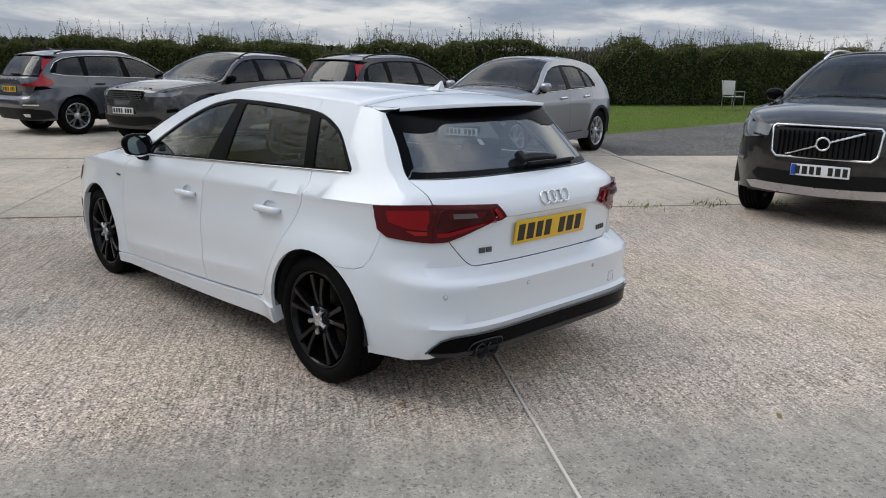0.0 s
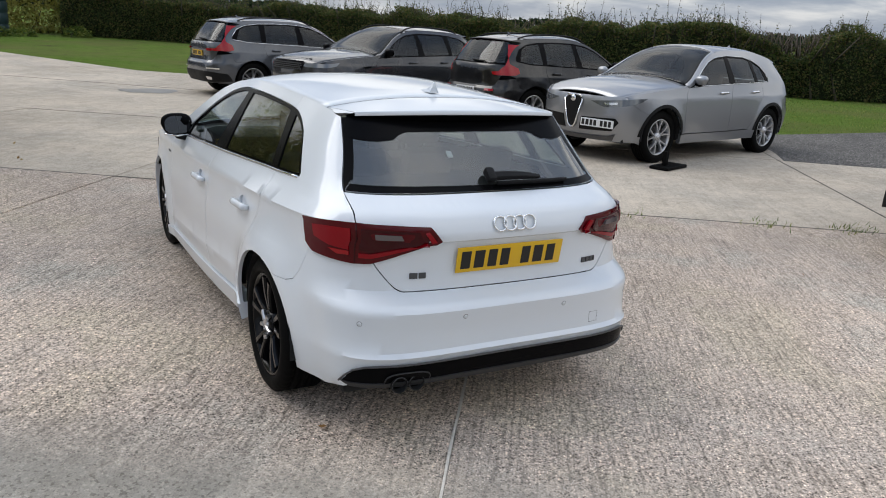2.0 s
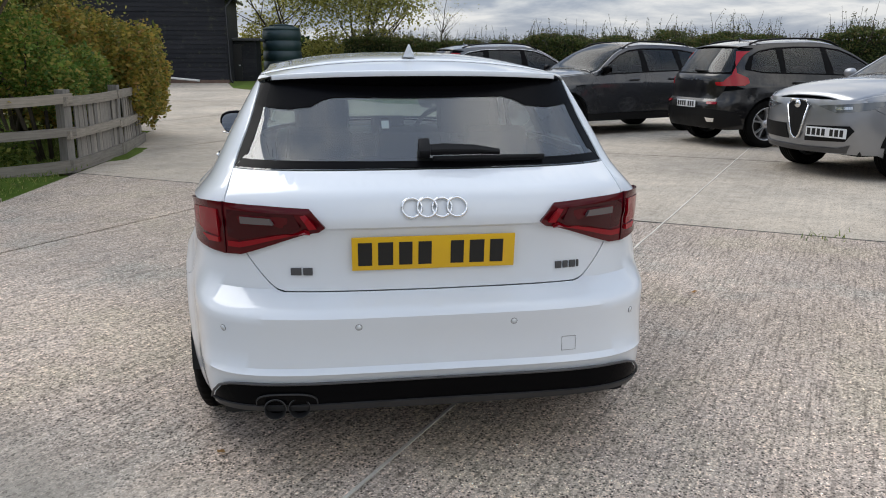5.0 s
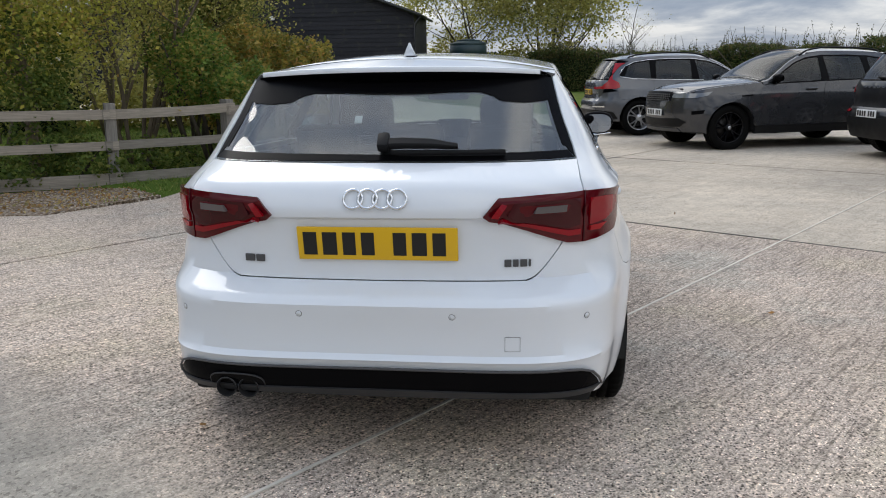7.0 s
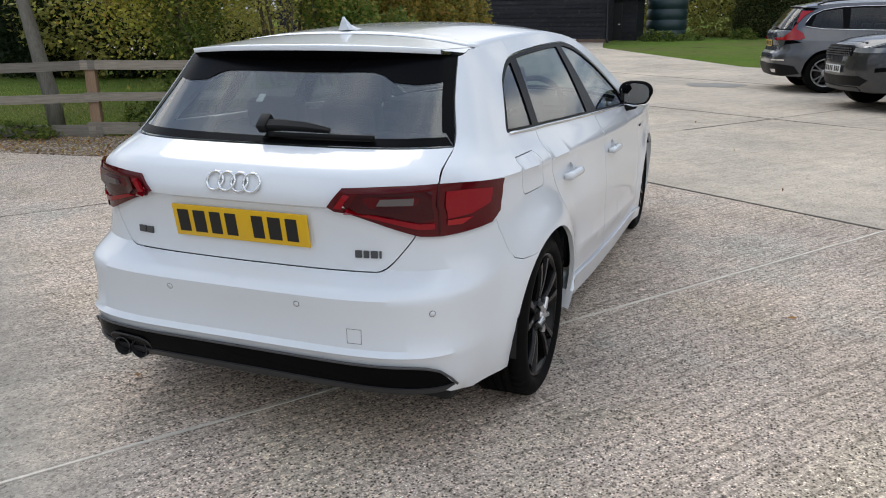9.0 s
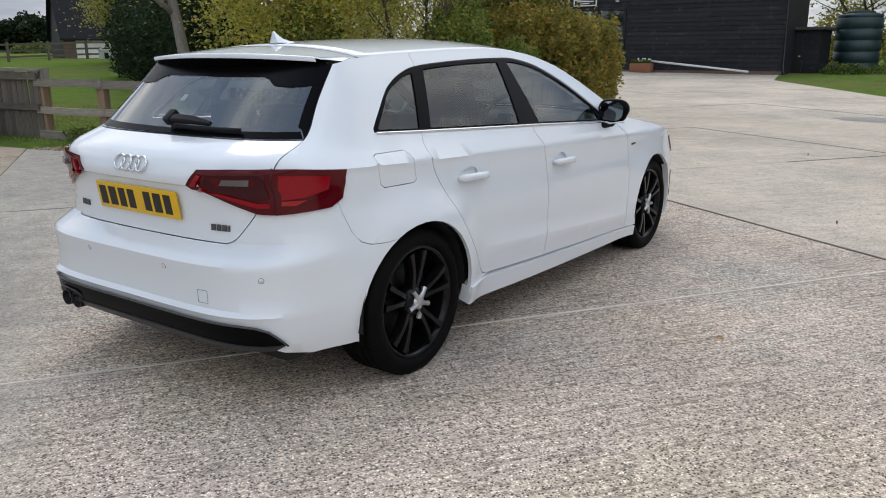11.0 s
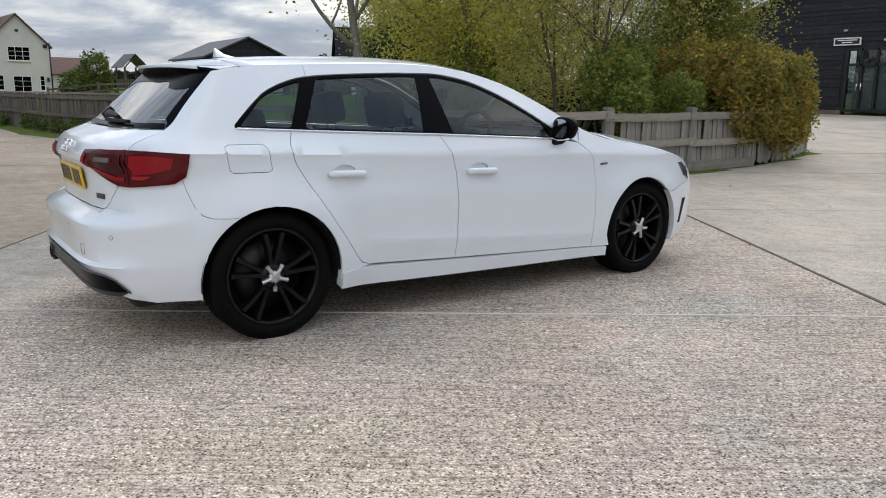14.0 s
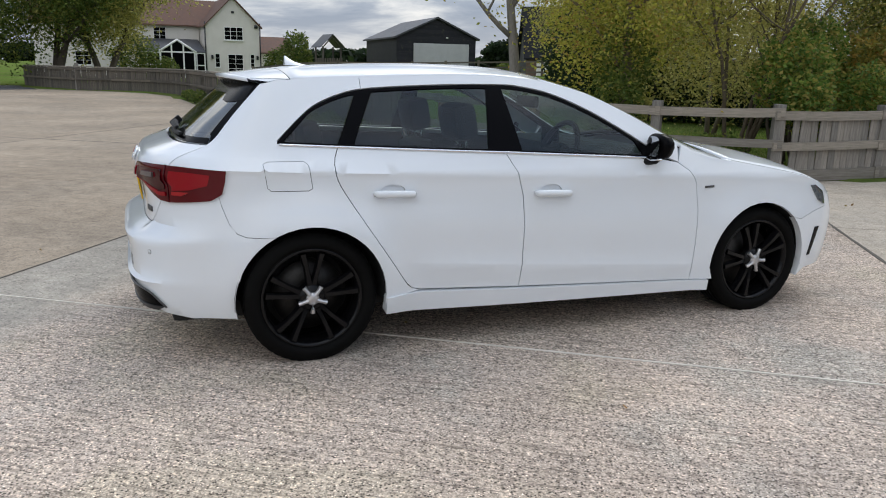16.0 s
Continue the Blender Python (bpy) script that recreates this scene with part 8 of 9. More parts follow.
def black_crossover():
    s = resized(SUV, 0.985, 0.945, 1.0, paint=BLACKPAINT, trim=BLACKGLOSS, roof_mat=BLACKPAINT, bumper_mat=BLACKPAINT)
    s["extra"] = [
        ("bumper_insert", R((0, 0.60), (0.62, 0.60), (0.78, 0.58)) + S((-0.52, 0.55), (-0.43, 0.36)) + R((0.70, 0.30), (0, 0.30)), BLACKTRIM, 0.010, True, "black lower bumper"),
        ("tail_lamp", R((0.58, 0.995), (0.69, 1.005), (0.738, 1.10), (0.695, 1.28), (0.645, 1.45)) + S((-0.44, 1.45), (-0.51, 1.28), (-0.53, 1.13), (-0.38, 1.06), (-0.36, 0.985), (-0.45, 0.945)) + R((0.70, 0.94), (0.60, 0.95)), LAMPBRIGHT, 0.014, False, "tall red tail lamp"),
        ("exhaust_trim", R((0.50, 0.46), (0.66, 0.455), (0.64, 0.40), (0.53, 0.40)), CHROME, 0.014, False, "chrome exhaust surround"),
        ("reflector", R((0.50, 0.70), (0.68, 0.70), (0.68, 0.665), (0.51, 0.665)), LAMPRED, 0.012, False, "red reflector"),
    ]
    fx, fy = 0.992, 0.123
    car, sh = build_car("crossover", "black crossover with tall red tail lamps and silver wheels", s, place(6.22, 9.10, fx, fy))
    roof_bars(car, sh, -0.2, 1.4, BLACKTRIM)
    tail_plate(car, sh, 0.655, PLATEW)
    tail_wiper(car, sh, 1.16)
    for x in np.linspace(-0.24, 0.24, 5):
        part("badge_bar", box_bm((x - 0.022, float(sh.yr(1.03)) - 0.008, 1.02), (x + 0.022, float(sh.yr(1.03)) + 0.004, 1.045)), CHROME, car)


def silver_crossover():
    s = resized(SUV, 0.985, 0.985, 1.0, paint=SILVER, full_trim=True, spokes=5, twin=True, twin_in=0.12, twin_out=0.30, spoke_w=0.032, bumper_mat=SILVER, sill_mat=SILVER, mirror_mat=SILVER, handle_mat=CHROME)
    s["edge"] = [(a, b - 0.03 * (2.3 < a)) for a, b in s["edge"]]
    # a sloping back and side glass that ends over the rear wheel
    s["edge"] = [(-0.7, 1.32), (-0.45, 1.42), (-0.2, 1.49)] + [p for p in s["edge"] if p[0] > 0.1]
    s["crown"] = [(-0.7, 1.36), (-0.45, 1.47), (-0.2, 1.56)] + [p for p in s["crown"] if p[0] > 0.1]
    s["tail"] = [p for p in s["tail"] if p[0] < 1.1] + [(1.12, -0.80), (1.25, -0.66), (1.4, -0.46), (1.5, -0.32)]
    s["tail_seam"] = [(0.62, 1.40)] + s["tail_seam"][1:]
    s["dlo_low"] = [(0.06, 1.155), (0.28, 1.135), (1.12, 1.108), (2.02, 1.075)]
    s["dlo_top"] = [(2.00, 1.18), (1.82, 1.295), (1.62, 1.405), (1.40, 1.472), (1.08, 1.505), (0.62, 1.495), (0.38, 1.45), (0.20, 1.37), (0.10, 1.27), (0.055, 1.18)]
    s["dlo_cut"], s["panes"] = 0.42, [(0.13, 0.20, 0.36, 0.40), (0.44, 0.48, 1.04, 1.06), (1.20, 1.16, 1.98, 1.95)]
    s["spoiler"], s["spoiler_end"] = (-0.50, 1.47, 0.58, 0.07), 1.44
    s["extra"] = [
        ("shield_grille", N((0, 0.86), (0.10, 0.86), (0.155, 0.82), (0.06, 0.50), (0.03, 0.46), (0, 0.455)), BLACKTRIM, 0.020, True, "black pointed grille"),
        ("lower_intake", N((0.17, 0.60), (0.66, 0.615), (0.70, 0.56), (0.62, 0.44), (0.13, 0.42)), BLACKTRIM, 0.010, False, "black lower air intake"),
        ("bumper_lip", N((0, 0.345), (0.55, 0.36), (0.66, 0.40), (0.62, 0.31), (0, 0.292)), GREYTRIM, 0.014, True, "grey skid lip"),
        ("head_lamp", N((0.30, 0.825), (0.55, 0.85)) + S((3.36, 0.885), (3.18, 0.90), (3.28, 0.845), (3.42, 0.795)) + N((0.62, 0.765), (0.50, 0.76)), HEADLAMP, 0.012, False, "swept head lamp"),
        ("lamp_element", N((0.50, 0.815), (0.66, 0.83), (0.66, 0.80), (0.52, 0.785)), CHROME, 0.016, False, "bright lamp reflector"),
        ("wheel_trim", arc((s["arch_f"][0], s["arch_f"][1]), s["arch_f"][2] + 0.045, 178, 2, 20) + arc((s["arch_f"][0], s["arch_f"][1]), s["arch_f"][2] + 0.001, 2, 178, 20), BLACKTRIM, 0.006, False, "black wheel arch trim"),
        ("wheel_trim", arc((0, s["arch_r"][1]), s["arch_r"][2] + 0.045, 178, 2, 20) + arc((0, s["arch_r"][1]), s["arch_r"][2] + 0.001, 2, 178, 20), BLACKTRIM, 0.006, False, "black wheel arch trim"),
    ]
    fx, fy = -0.985, -0.175
    lx, ly = -fy, fx
    car, sh = build_car("silver_suv", "silver sports utility car with a pointed black grille", s, place(8.80, 6.24, fx, fy))
    line = []
    for x, z in ((0.0, 0.875), (0.11, 0.872), (0.168, 0.825), (0.07, 0.49), (0.03, 0.445), (0.0, 0.44)):
        sx = sh.find(2, [max(x, 0.002)], [z])
        line.append(sh.at(sx, np.array([z]))[0] + sh.normal(sx, np.array([z]))[0] * 0.022)
    for sd in (1, -1):
        part("grille_surround", tube([(p[0] * sd, p[1], p[2]) for p in line], 0.014, 8), CHROME, car, "bright grille surround")
    bm = lathe([(0.0005, 0.012), (0.04, 0.010), (0.046, 0.0)], 24)
    ob = part("badge_disc", bm, CHROME, car, "round chrome disc")
    ob.matrix_basis = pose(0, float(sh.yf(0.83)) + 0.03, 0.835, 0, 0, 90)
    nose_plate(car, sh, 0.535, -0.46, lift=0.045)


def black_suv():
    s = resized(SUV, 1.01, 1.03, 1.05, paint=BLACKPAINT, full_trim=True, bumper_mat=BLACKPAINT, tyre=0.385, hub_z=0.378)
    s["nose"] = [(a, b - 0.03) for a, b in s["nose"]]
    s["arch_r"], s["arch_f"] = (0, 0.38, 0.43), (s["arch_f"][0], 0.38, 0.43)
    s["sill"] = (s["sill"][0], s["sill"][1], 0.445, s["arch_f"][0] - 0.44)
    s["extra"] = [
        ("grille", N((0, 0.955), (0.42, 0.95), (0.46, 0.935), (0.455, 0.73), (0.42, 0.69), (0, 0.685)), BLACKTRIM, 0.014, True, "black slatted grille"),
        ("head_lamp", N((0.50, 0.965), (0.62, 0.98)) + S((3.53, 0.985), (3.42, 1.0), (3.46, 0.92), (3.56, 0.825)) + N((0.62, 0.855), (0.52, 0.87)), HEADLAMP, 0.014, False, "clear head lamp"),
        ("lower_intake", N((0, 0.53), (0.60, 0.55), (0.66, 0.49), (0.58, 0.42), (0, 0.40)), BLACKTRIM, 0.012, True, "black lower air intake"),
        ("bumper_lip", N((0, 0.405), (0.62, 0.42), (0.72, 0.40), (0.66, 0.34), (0, 0.325)), ALLOYSILVER, 0.020, True, "silver skid lip"),
        ("lamp_element", N((0.57, 0.875), (0.68, 0.885), (0.68, 0.865), (0.57, 0.855)), CHROME, 0.018, False, "bright lamp strip"),
        ("fog_strip", S((3.42, 0.635), (3.60, 0.62), (3.60, 0.60), (3.42, 0.61)), CHROME, 0.016, False, "chrome bumper strip"),
    ]
    fx, fy = -0.988, -0.15
    lx, ly = -fy, fx
    car, sh = build_car("large_suv", "black large sports utility car with a chrome framed grille", s, place(8.60, 0.45, fx, fy))
    ring = []
    for x, z in [(-0.45, 0.97), (0.45, 0.97), (0.475, 0.945), (0.455, 0.73), (0.41, 0.685), (-0.41, 0.685), (-0.455, 0.73), (-0.475, 0.945)]:
        sx = sh.find(2, [abs(x)], [z])
        p = sh.at(sx, np.array([z]))[0] + sh.normal(sx, np.array([z]))[0] * 0.026
        ring.append((math.copysign(p[0], x), p[1], p[2]))
    fr = []
    for a, b in zip(ring, ring[1:] + ring[:1]):
        fr += [Vector(a).lerp(Vector(b), k / 4) for k in range(4)]
    part("grille_surround", tube(fr, 0.012, 8, True), CHROME, car, "chrome grille frame")
    for i in range(19):
        x = -0.405 + i * 0.045
        sx = sh.find(2, [max(abs(x), 0.003)], [0.82])
        p = sh.at(sx, np.array([0.82]))[0]
        part("grille_slat", box_bm((x - 0.006, p[1] + 0.008, 0.70), (x + 0.006, p[1] + 0.03, 0.94)), BLACKGLOSS, car, smooth=False)
    y = float(sh.yf(0.82)) + 0.035
    part("badge_disc", lathe([(0.0005, 0.006), (0.046, 0.006), (0.05, 0.0)], 28), BLACKGLOSS, car, "dark round disc").matrix_basis = pose(0, y, 0.825, 0, 0, 90)
    part("badge_ring", tube([(0.058 * math.cos(a), y + 0.008, 0.825 + 0.058 * math.sin(a)) for a in [2 * math.pi * i / 28 for i in range(28)]], 0.011, 8, True), CHROME, car, "chrome ring")
    part("grille_bar", tube([(-0.34, y - 0.015, 0.94), (0.33, y - 0.015, 0.71)], 0.012, 6), CHROME, car, "chrome diagonal bar")
    nose_plate(car, sh, 0.57, blue=True, lift=0.03)
    roof_bars(car, sh, -0.2, 1.5, CHROME)


grey_estate()
grey_offroader()
black_crossover()
silver_crossover()
black_suv()


def wheel_block():
    z = land(5.9, 4.3)
    b = thing("wheel_chock", "black rubber sign foot lying by the silver car's wheel", "sign foot", m=pose(6.05, 4.50, z, 0, 0, 20))
    part("foot", box_bm((-0.30, -0.14, 0), (0.30, 0.14, 0.045), 0.02), RUBBER, b)
    part("upright", box_bm((-0.16, -0.03, 0.045), (-0.08, 0.03, 0.24), 0.01, m=None), RUBBER, b)


wheel_block()


# ---- plants ----
def leaf_mat(name, tones, rough=0.55, gain=1.7):
    """Leaf colours drawn leaf by leaf, with light passing through."""
    tones = [tuple(min(0.5, gain * v) for v in t) for t in tones]
    m, nt, b = material(name, tones[0], rough, 0, 0, 0.25)
    geo = nt.nodes.new("ShaderNodeNewGeometry")
    n = len(tones)
    c = ramp(nt, geo.outputs["Random Per Island"], [(i / max(1, n - 1), t) for i, t in enumerate(tones)])
    c = blend(nt, c, ramp(nt, tex_noise(nt, 1.3, 4), ((0.35, (0.65, 0.68, 0.6)), (0.65, (1.2, 1.15, 1.05)))), 0.9, "MULTIPLY")
    nt.links.new(c, b.inputs["Base Color"])
    tr, mix = nt.nodes.new("ShaderNodeBsdfTranslucent"), nt.nodes.new("ShaderNodeMixShader")
    nt.links.new(c, tr.inputs[0])
    mix.inputs[0].default_value = 0.5
    nt.links.new(b.outputs[0], mix.inputs[1])
    nt.links.new(tr.outputs[0], mix.inputs[2])
    nt.links.new(mix.outputs[0], nt.nodes["Material Output"].inputs[0])
    return m


HEDGELEAF = leaf_mat("hawthorn_leaf", [(0.016, 0.028, 0.010), (0.030, 0.046, 0.014), (0.045, 0.062, 0.020), (0.070, 0.072, 0.026), (0.10, 0.075, 0.035)], 0.55, 2.2)
BEECH = leaf_mat("hornbeam_leaf", [(0.055, 0.068, 0.018), (0.095, 0.098, 0.024), (0.145, 0.128, 0.030), (0.20, 0.150, 0.036), (0.17, 0.10, 0.03)], 0.5, 2.3)
GREENLEAF = leaf_mat("green_leaf", [(0.030, 0.052, 0.012), (0.055, 0.085, 0.018), (0.085, 0.112, 0.026), (0.13, 0.14, 0.036)])
YELLOWLEAF = leaf_mat("yellowing_leaf", [(0.07, 0.085, 0.016), (0.13, 0.135, 0.024), (0.20, 0.175, 0.032), (0.23, 0.165, 0.036), (0.14, 0.09, 0.028)], 0.55, 2.8)
OLIVEGREEN = leaf_mat("olive_green_leaf", [(0.035, 0.055, 0.014), (0.065, 0.085, 0.02), (0.11, 0.115, 0.028), (0.15, 0.142, 0.04), (0.18, 0.135, 0.04)], 0.55, 2.6)
OLIVELEAF = leaf_mat("olive_leaf", [(0.050, 0.054, 0.018), (0.10, 0.092, 0.028), (0.155, 0.120, 0.04), (0.20, 0.140, 0.045)], 0.55, 3.8)
LAURELLEAF = leaf_mat("laurel_leaf", [(0.030, 0.060, 0.014), (0.055, 0.095, 0.02), (0.085, 0.125, 0.028), (0.13, 0.13, 0.034), (0.17, 0.135, 0.04)], 0.5, 2.4)
DARKLEAF = leaf_mat("evergreen_leaf", [(0.010, 0.020, 0.010), (0.018, 0.034, 0.014), (0.030, 0.050, 0.020)], 0.55, 1.2)
GRASSBLADE = leaf_mat("grass_blade", [(0.040, 0.075, 0.014), (0.075, 0.125, 0.024), (0.13, 0.17, 0.04), (0.20, 0.19, 0.07)])
LITTER = leaf_mat("fallen_leaf", [(0.16, 0.085, 0.035), (0.28, 0.17, 0.07), (0.36, 0.25, 0.12), (0.12, 0.07, 0.04)])
BROWNBARK = grain("brown_bark", (0.085, 0.068, 0.05), (0.22, 0.18, 0.135), 0.9, "z", 0.006)
BARK = grain("grey_bark", (0.13, 0.12, 0.10), (0.36, 0.335, 0.29), 0.9, "z", 0.008)
DARKBARK = grain("dark_bark", (0.045, 0.038, 0.03), (0.13, 0.11, 0.09), 0.9, "z", 0.008)


# near-black green that paints the shade deep inside the hedge
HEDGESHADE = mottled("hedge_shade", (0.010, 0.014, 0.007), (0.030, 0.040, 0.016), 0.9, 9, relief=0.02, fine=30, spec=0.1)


def leaves(name, centres, size, mat, parent, rng, droop=0.0, label=""):
    """Many little pointed leaves, four corners each, at the given places."""
    n = len(centres)
    u = rng.normal(size=(n, 3))
    u[:, 2] = u[:, 2] * 0.6 - droop
    u /= np.linalg.norm(u, axis=1, keepdims=True)
    w = np.cross(u, rng.normal(size=(n, 3)))
    w /= np.maximum(np.linalg.norm(w, axis=1, keepdims=True), 1e-6)
    s = size * rng.uniform(0.6, 1.3, (n, 1))
    co = np.stack([centres - u * s * 0.5, centres + w * s * 0.32, centres + u * s * 0.55, centres - w * s * 0.32], 1).reshape(-1, 3)
    me = bpy.data.meshes.new(name)
    me.vertices.add(4 * n)
    me.vertices.foreach_set("co", co.ravel())
    me.loops.add(4 * n)
    me.loops.foreach_set("vertex_index", np.arange(4 * n))
    me.polygons.add(n)
    me.polygons.foreach_set("loop_start", np.arange(0, 4 * n, 4))
    me.polygons.foreach_set("loop_total", np.full(n, 4))
    me.materials.append(mat)
    me.update(calc_edges=True)
    ob = new(name, me)
    if parent is not None:
        ob.parent = parent
    if label:
        tagged(ob, label)
    return ob


def clumped(rng, n, clumps, spread):
    """n points gathered round clump centres (x, y, z, weight)."""
    c = np.array(clumps)
    pick = rng.choice(len(c), n, p=c[:, 3] / c[:, 3].sum())
    return c[pick, :3] + rng.normal(size=(n, 3)) * spread * (0.6 + 0.8 * rng.random((n, 1)))


def limb(bm, p, d, length, r, rng, depth, tips, curl=0.18):
    """A branch that bends, tapers and forks; tips gathers its ends."""
    pts, rad = [Vector(p)], [r]
    n = 5
    for i in range(n):
        d = (d + Vector(rng.normal(size=3)) * curl * 0.5 + Vector((0, 0, 0.06))).normalized()
        pts.append(pts[-1] + d * (length / n))
        rad.append(r * (1 - 0.55 * (i + 1) / n))
    tube(pts, rad, 8 if r > 0.04 else 5, bm=bm)
    if depth == 0:
        tips.append((pts[-1], d))
        return
    for k in range(int(rng.integers(2, 4))):
        at = int(rng.integers(2, n + 1))
        a = rng.uniform(0, 2 * math.pi)
        side = Vector((math.cos(a), math.sin(a), rng.uniform(-0.1, 0.6)))
        limb(bm, pts[at], (d * 0.7 + side * 0.8).normalized(), length * rng.uniform(0.55, 0.8), rad[at] * 0.62, rng, depth - 1, tips, curl)
    tips.append((pts[-1], d))


def tree(name, label, x, y, height, crown, n, size, mat, seed, stems=1, trunk_r=0.1, bark=None, lean=0.0, low=0.35, spread=0.32, depth=2, fork=0.45, category="tree", fill=(), clumps_in=0):
    """Trunk, limbs and a crown of leaves gathered along the twigs."""
    rng = np.random.default_rng(seed)
    z = earth(x, y)
    t = thing(name, label, category, m=pose(x, y, z - 0.05))
    bm = bmesh.new()
    tips = []
    for s in range(stems):
        a = rng.uniform(0, 2 * math.pi)
        out = Vector((math.cos(a), math.sin(a), 0)) * (0.0 if stems == 1 else 0.28)
        d = (Vector((lean, 0, 1)) + out + Vector(rng.normal(size=3)) * 0.05).normalized()
        base = Vector((math.cos(a) * 0.12 * (stems > 1), math.sin(a) * 0.12 * (stems > 1), 0))
        pts, rad, m = [base], [trunk_r], 7
        for i in range(m):
            d = (d + Vector(rng.normal(size=3)) * 0.06).normalized()
            pts.append(pts[-1] + d * height * 0.62 / m)
            rad.append(trunk_r * (1 - 0.6 * (i + 1) / m))
        tube(pts, rad, 12, bm=bm)
        for k in range(7 if stems == 1 else 4):
            at = int(rng.integers(max(2, int(m * fork)), m + 1))
            a2 = rng.uniform(0, 2 * math.pi)
            dd = (d * 0.55 + Vector((math.cos(a2), math.sin(a2), rng.uniform(0.0, 0.5)))).normalized()
            limb(bm, pts[at], dd, crown * rng.uniform(0.55, 0.9), rad[at] * 0.6, rng, depth, tips)
        limb(bm, pts[-1], d, height * 0.3, rad[-1], rng, depth, tips)
    part("trunk", bm, bark or DARKBARK, t)
    clumps = [(*p, 1.0) for p, _ in tips if p.z > height * low * 0.5]
    extra = []
    for _ in range(len(clumps)):
        c = clumps[int(rng.integers(len(clumps)))]
        extra.append((c[0] + rng.normal() * 0.35, c[1] + rng.normal() * 0.35, max(height * low * 0.5, c[2] + rng.normal() * 0.3), 0.8))
    for (fx, fy, fz, rx, ry, rz) in fill:
        for _ in range(clumps_in):
            d = rng.normal(size=3)
            d = d / np.linalg.norm(d) * rng.uniform(0.45, 1.0)
            extra.append((fx + d[0] * rx, fy + d[1] * ry, fz + d[2] * rz, 1.0))
    ob = leaves("crown", clumped(rng, n, clumps + extra, spread), size, mat, t, rng, 0.25)
    tagged(ob, kind="stuff")
    return t


def bush(name, label, spots, n, size, mat, seed, category="bush", twigs=0, bark=None, kind=""):
    """A mass of leaves over ellipsoids (x, y, z, rx, ry, rz), hollow inside, with loose ends."""
    rng = np.random.default_rng(seed)
    t = thing(name, label, category)
    pts = []
    vol = np.array([s[3] * s[4] + s[4] * s[5] + s[3] * s[5] for s in spots])
    for s, k in zip(spots, rng.multinomial(n, vol / vol.sum())):
        d = rng.normal(size=(k, 3))
        d /= np.linalg.norm(d, axis=1, keepdims=True)
        r = np.clip(1 - np.abs(rng.normal(size=(k, 1))) * 0.22 + rng.normal(size=(k, 1)) * 0.05, 0.1, 1.2)
        lump = np.array([1 + 0.32 * noise.noise(Vector((q[0] * 2.2 + s[0], q[1] * 2.2 + s[1], q[2] * 2.2))) for q in d])[:, None]
        pts.append(np.array(s[:3]) + d * r * lump * np.array(s[3:]))
    pts = np.concatenate(pts)
    pts = pts[pts[:, 2] > np.array([earth(a, b) for a, b in pts[:, :2]]) + 0.03]
    tagged(leaves("crown", pts, size, mat, t, rng, 0.1), kind="stuff")
    bm = bmesh.new()
    for s in spots:
        for _ in range(max(1, twigs) if min(s[3], s[4]) > 0.46 or twigs < 2 else 0):
            b = Vector((s[0] + rng.normal() * s[3] * 0.3, s[1] + rng.normal() * s[4] * 0.3, 0))
            b.z = earth(b.x, b.y) - 0.05
            e = Vector((s[0] + rng.normal() * s[3] * 0.4, s[1] + rng.normal() * s[4] * 0.4, s[2] + s[5] * rng.uniform(0.3, 0.9)))
            m = b.lerp(e, 0.5) + Vector(rng.normal(size=3)) * 0.12
            tube([b, m, e], [0.035, 0.025, 0.008], 5, bm=bm)
    tagged(part("stem_growth", bm, bark or DARKBARK, t), kind="stuff")
    return t


def dip(x):
    """The hedge drops where its two runs meet and is kept lower along the far field."""
    return (1 - 0.4 * math.exp(-(((x - 22.4) / 0.7) ** 2))) * (0.84 + 0.16 * smooth((x - 14) / 7))


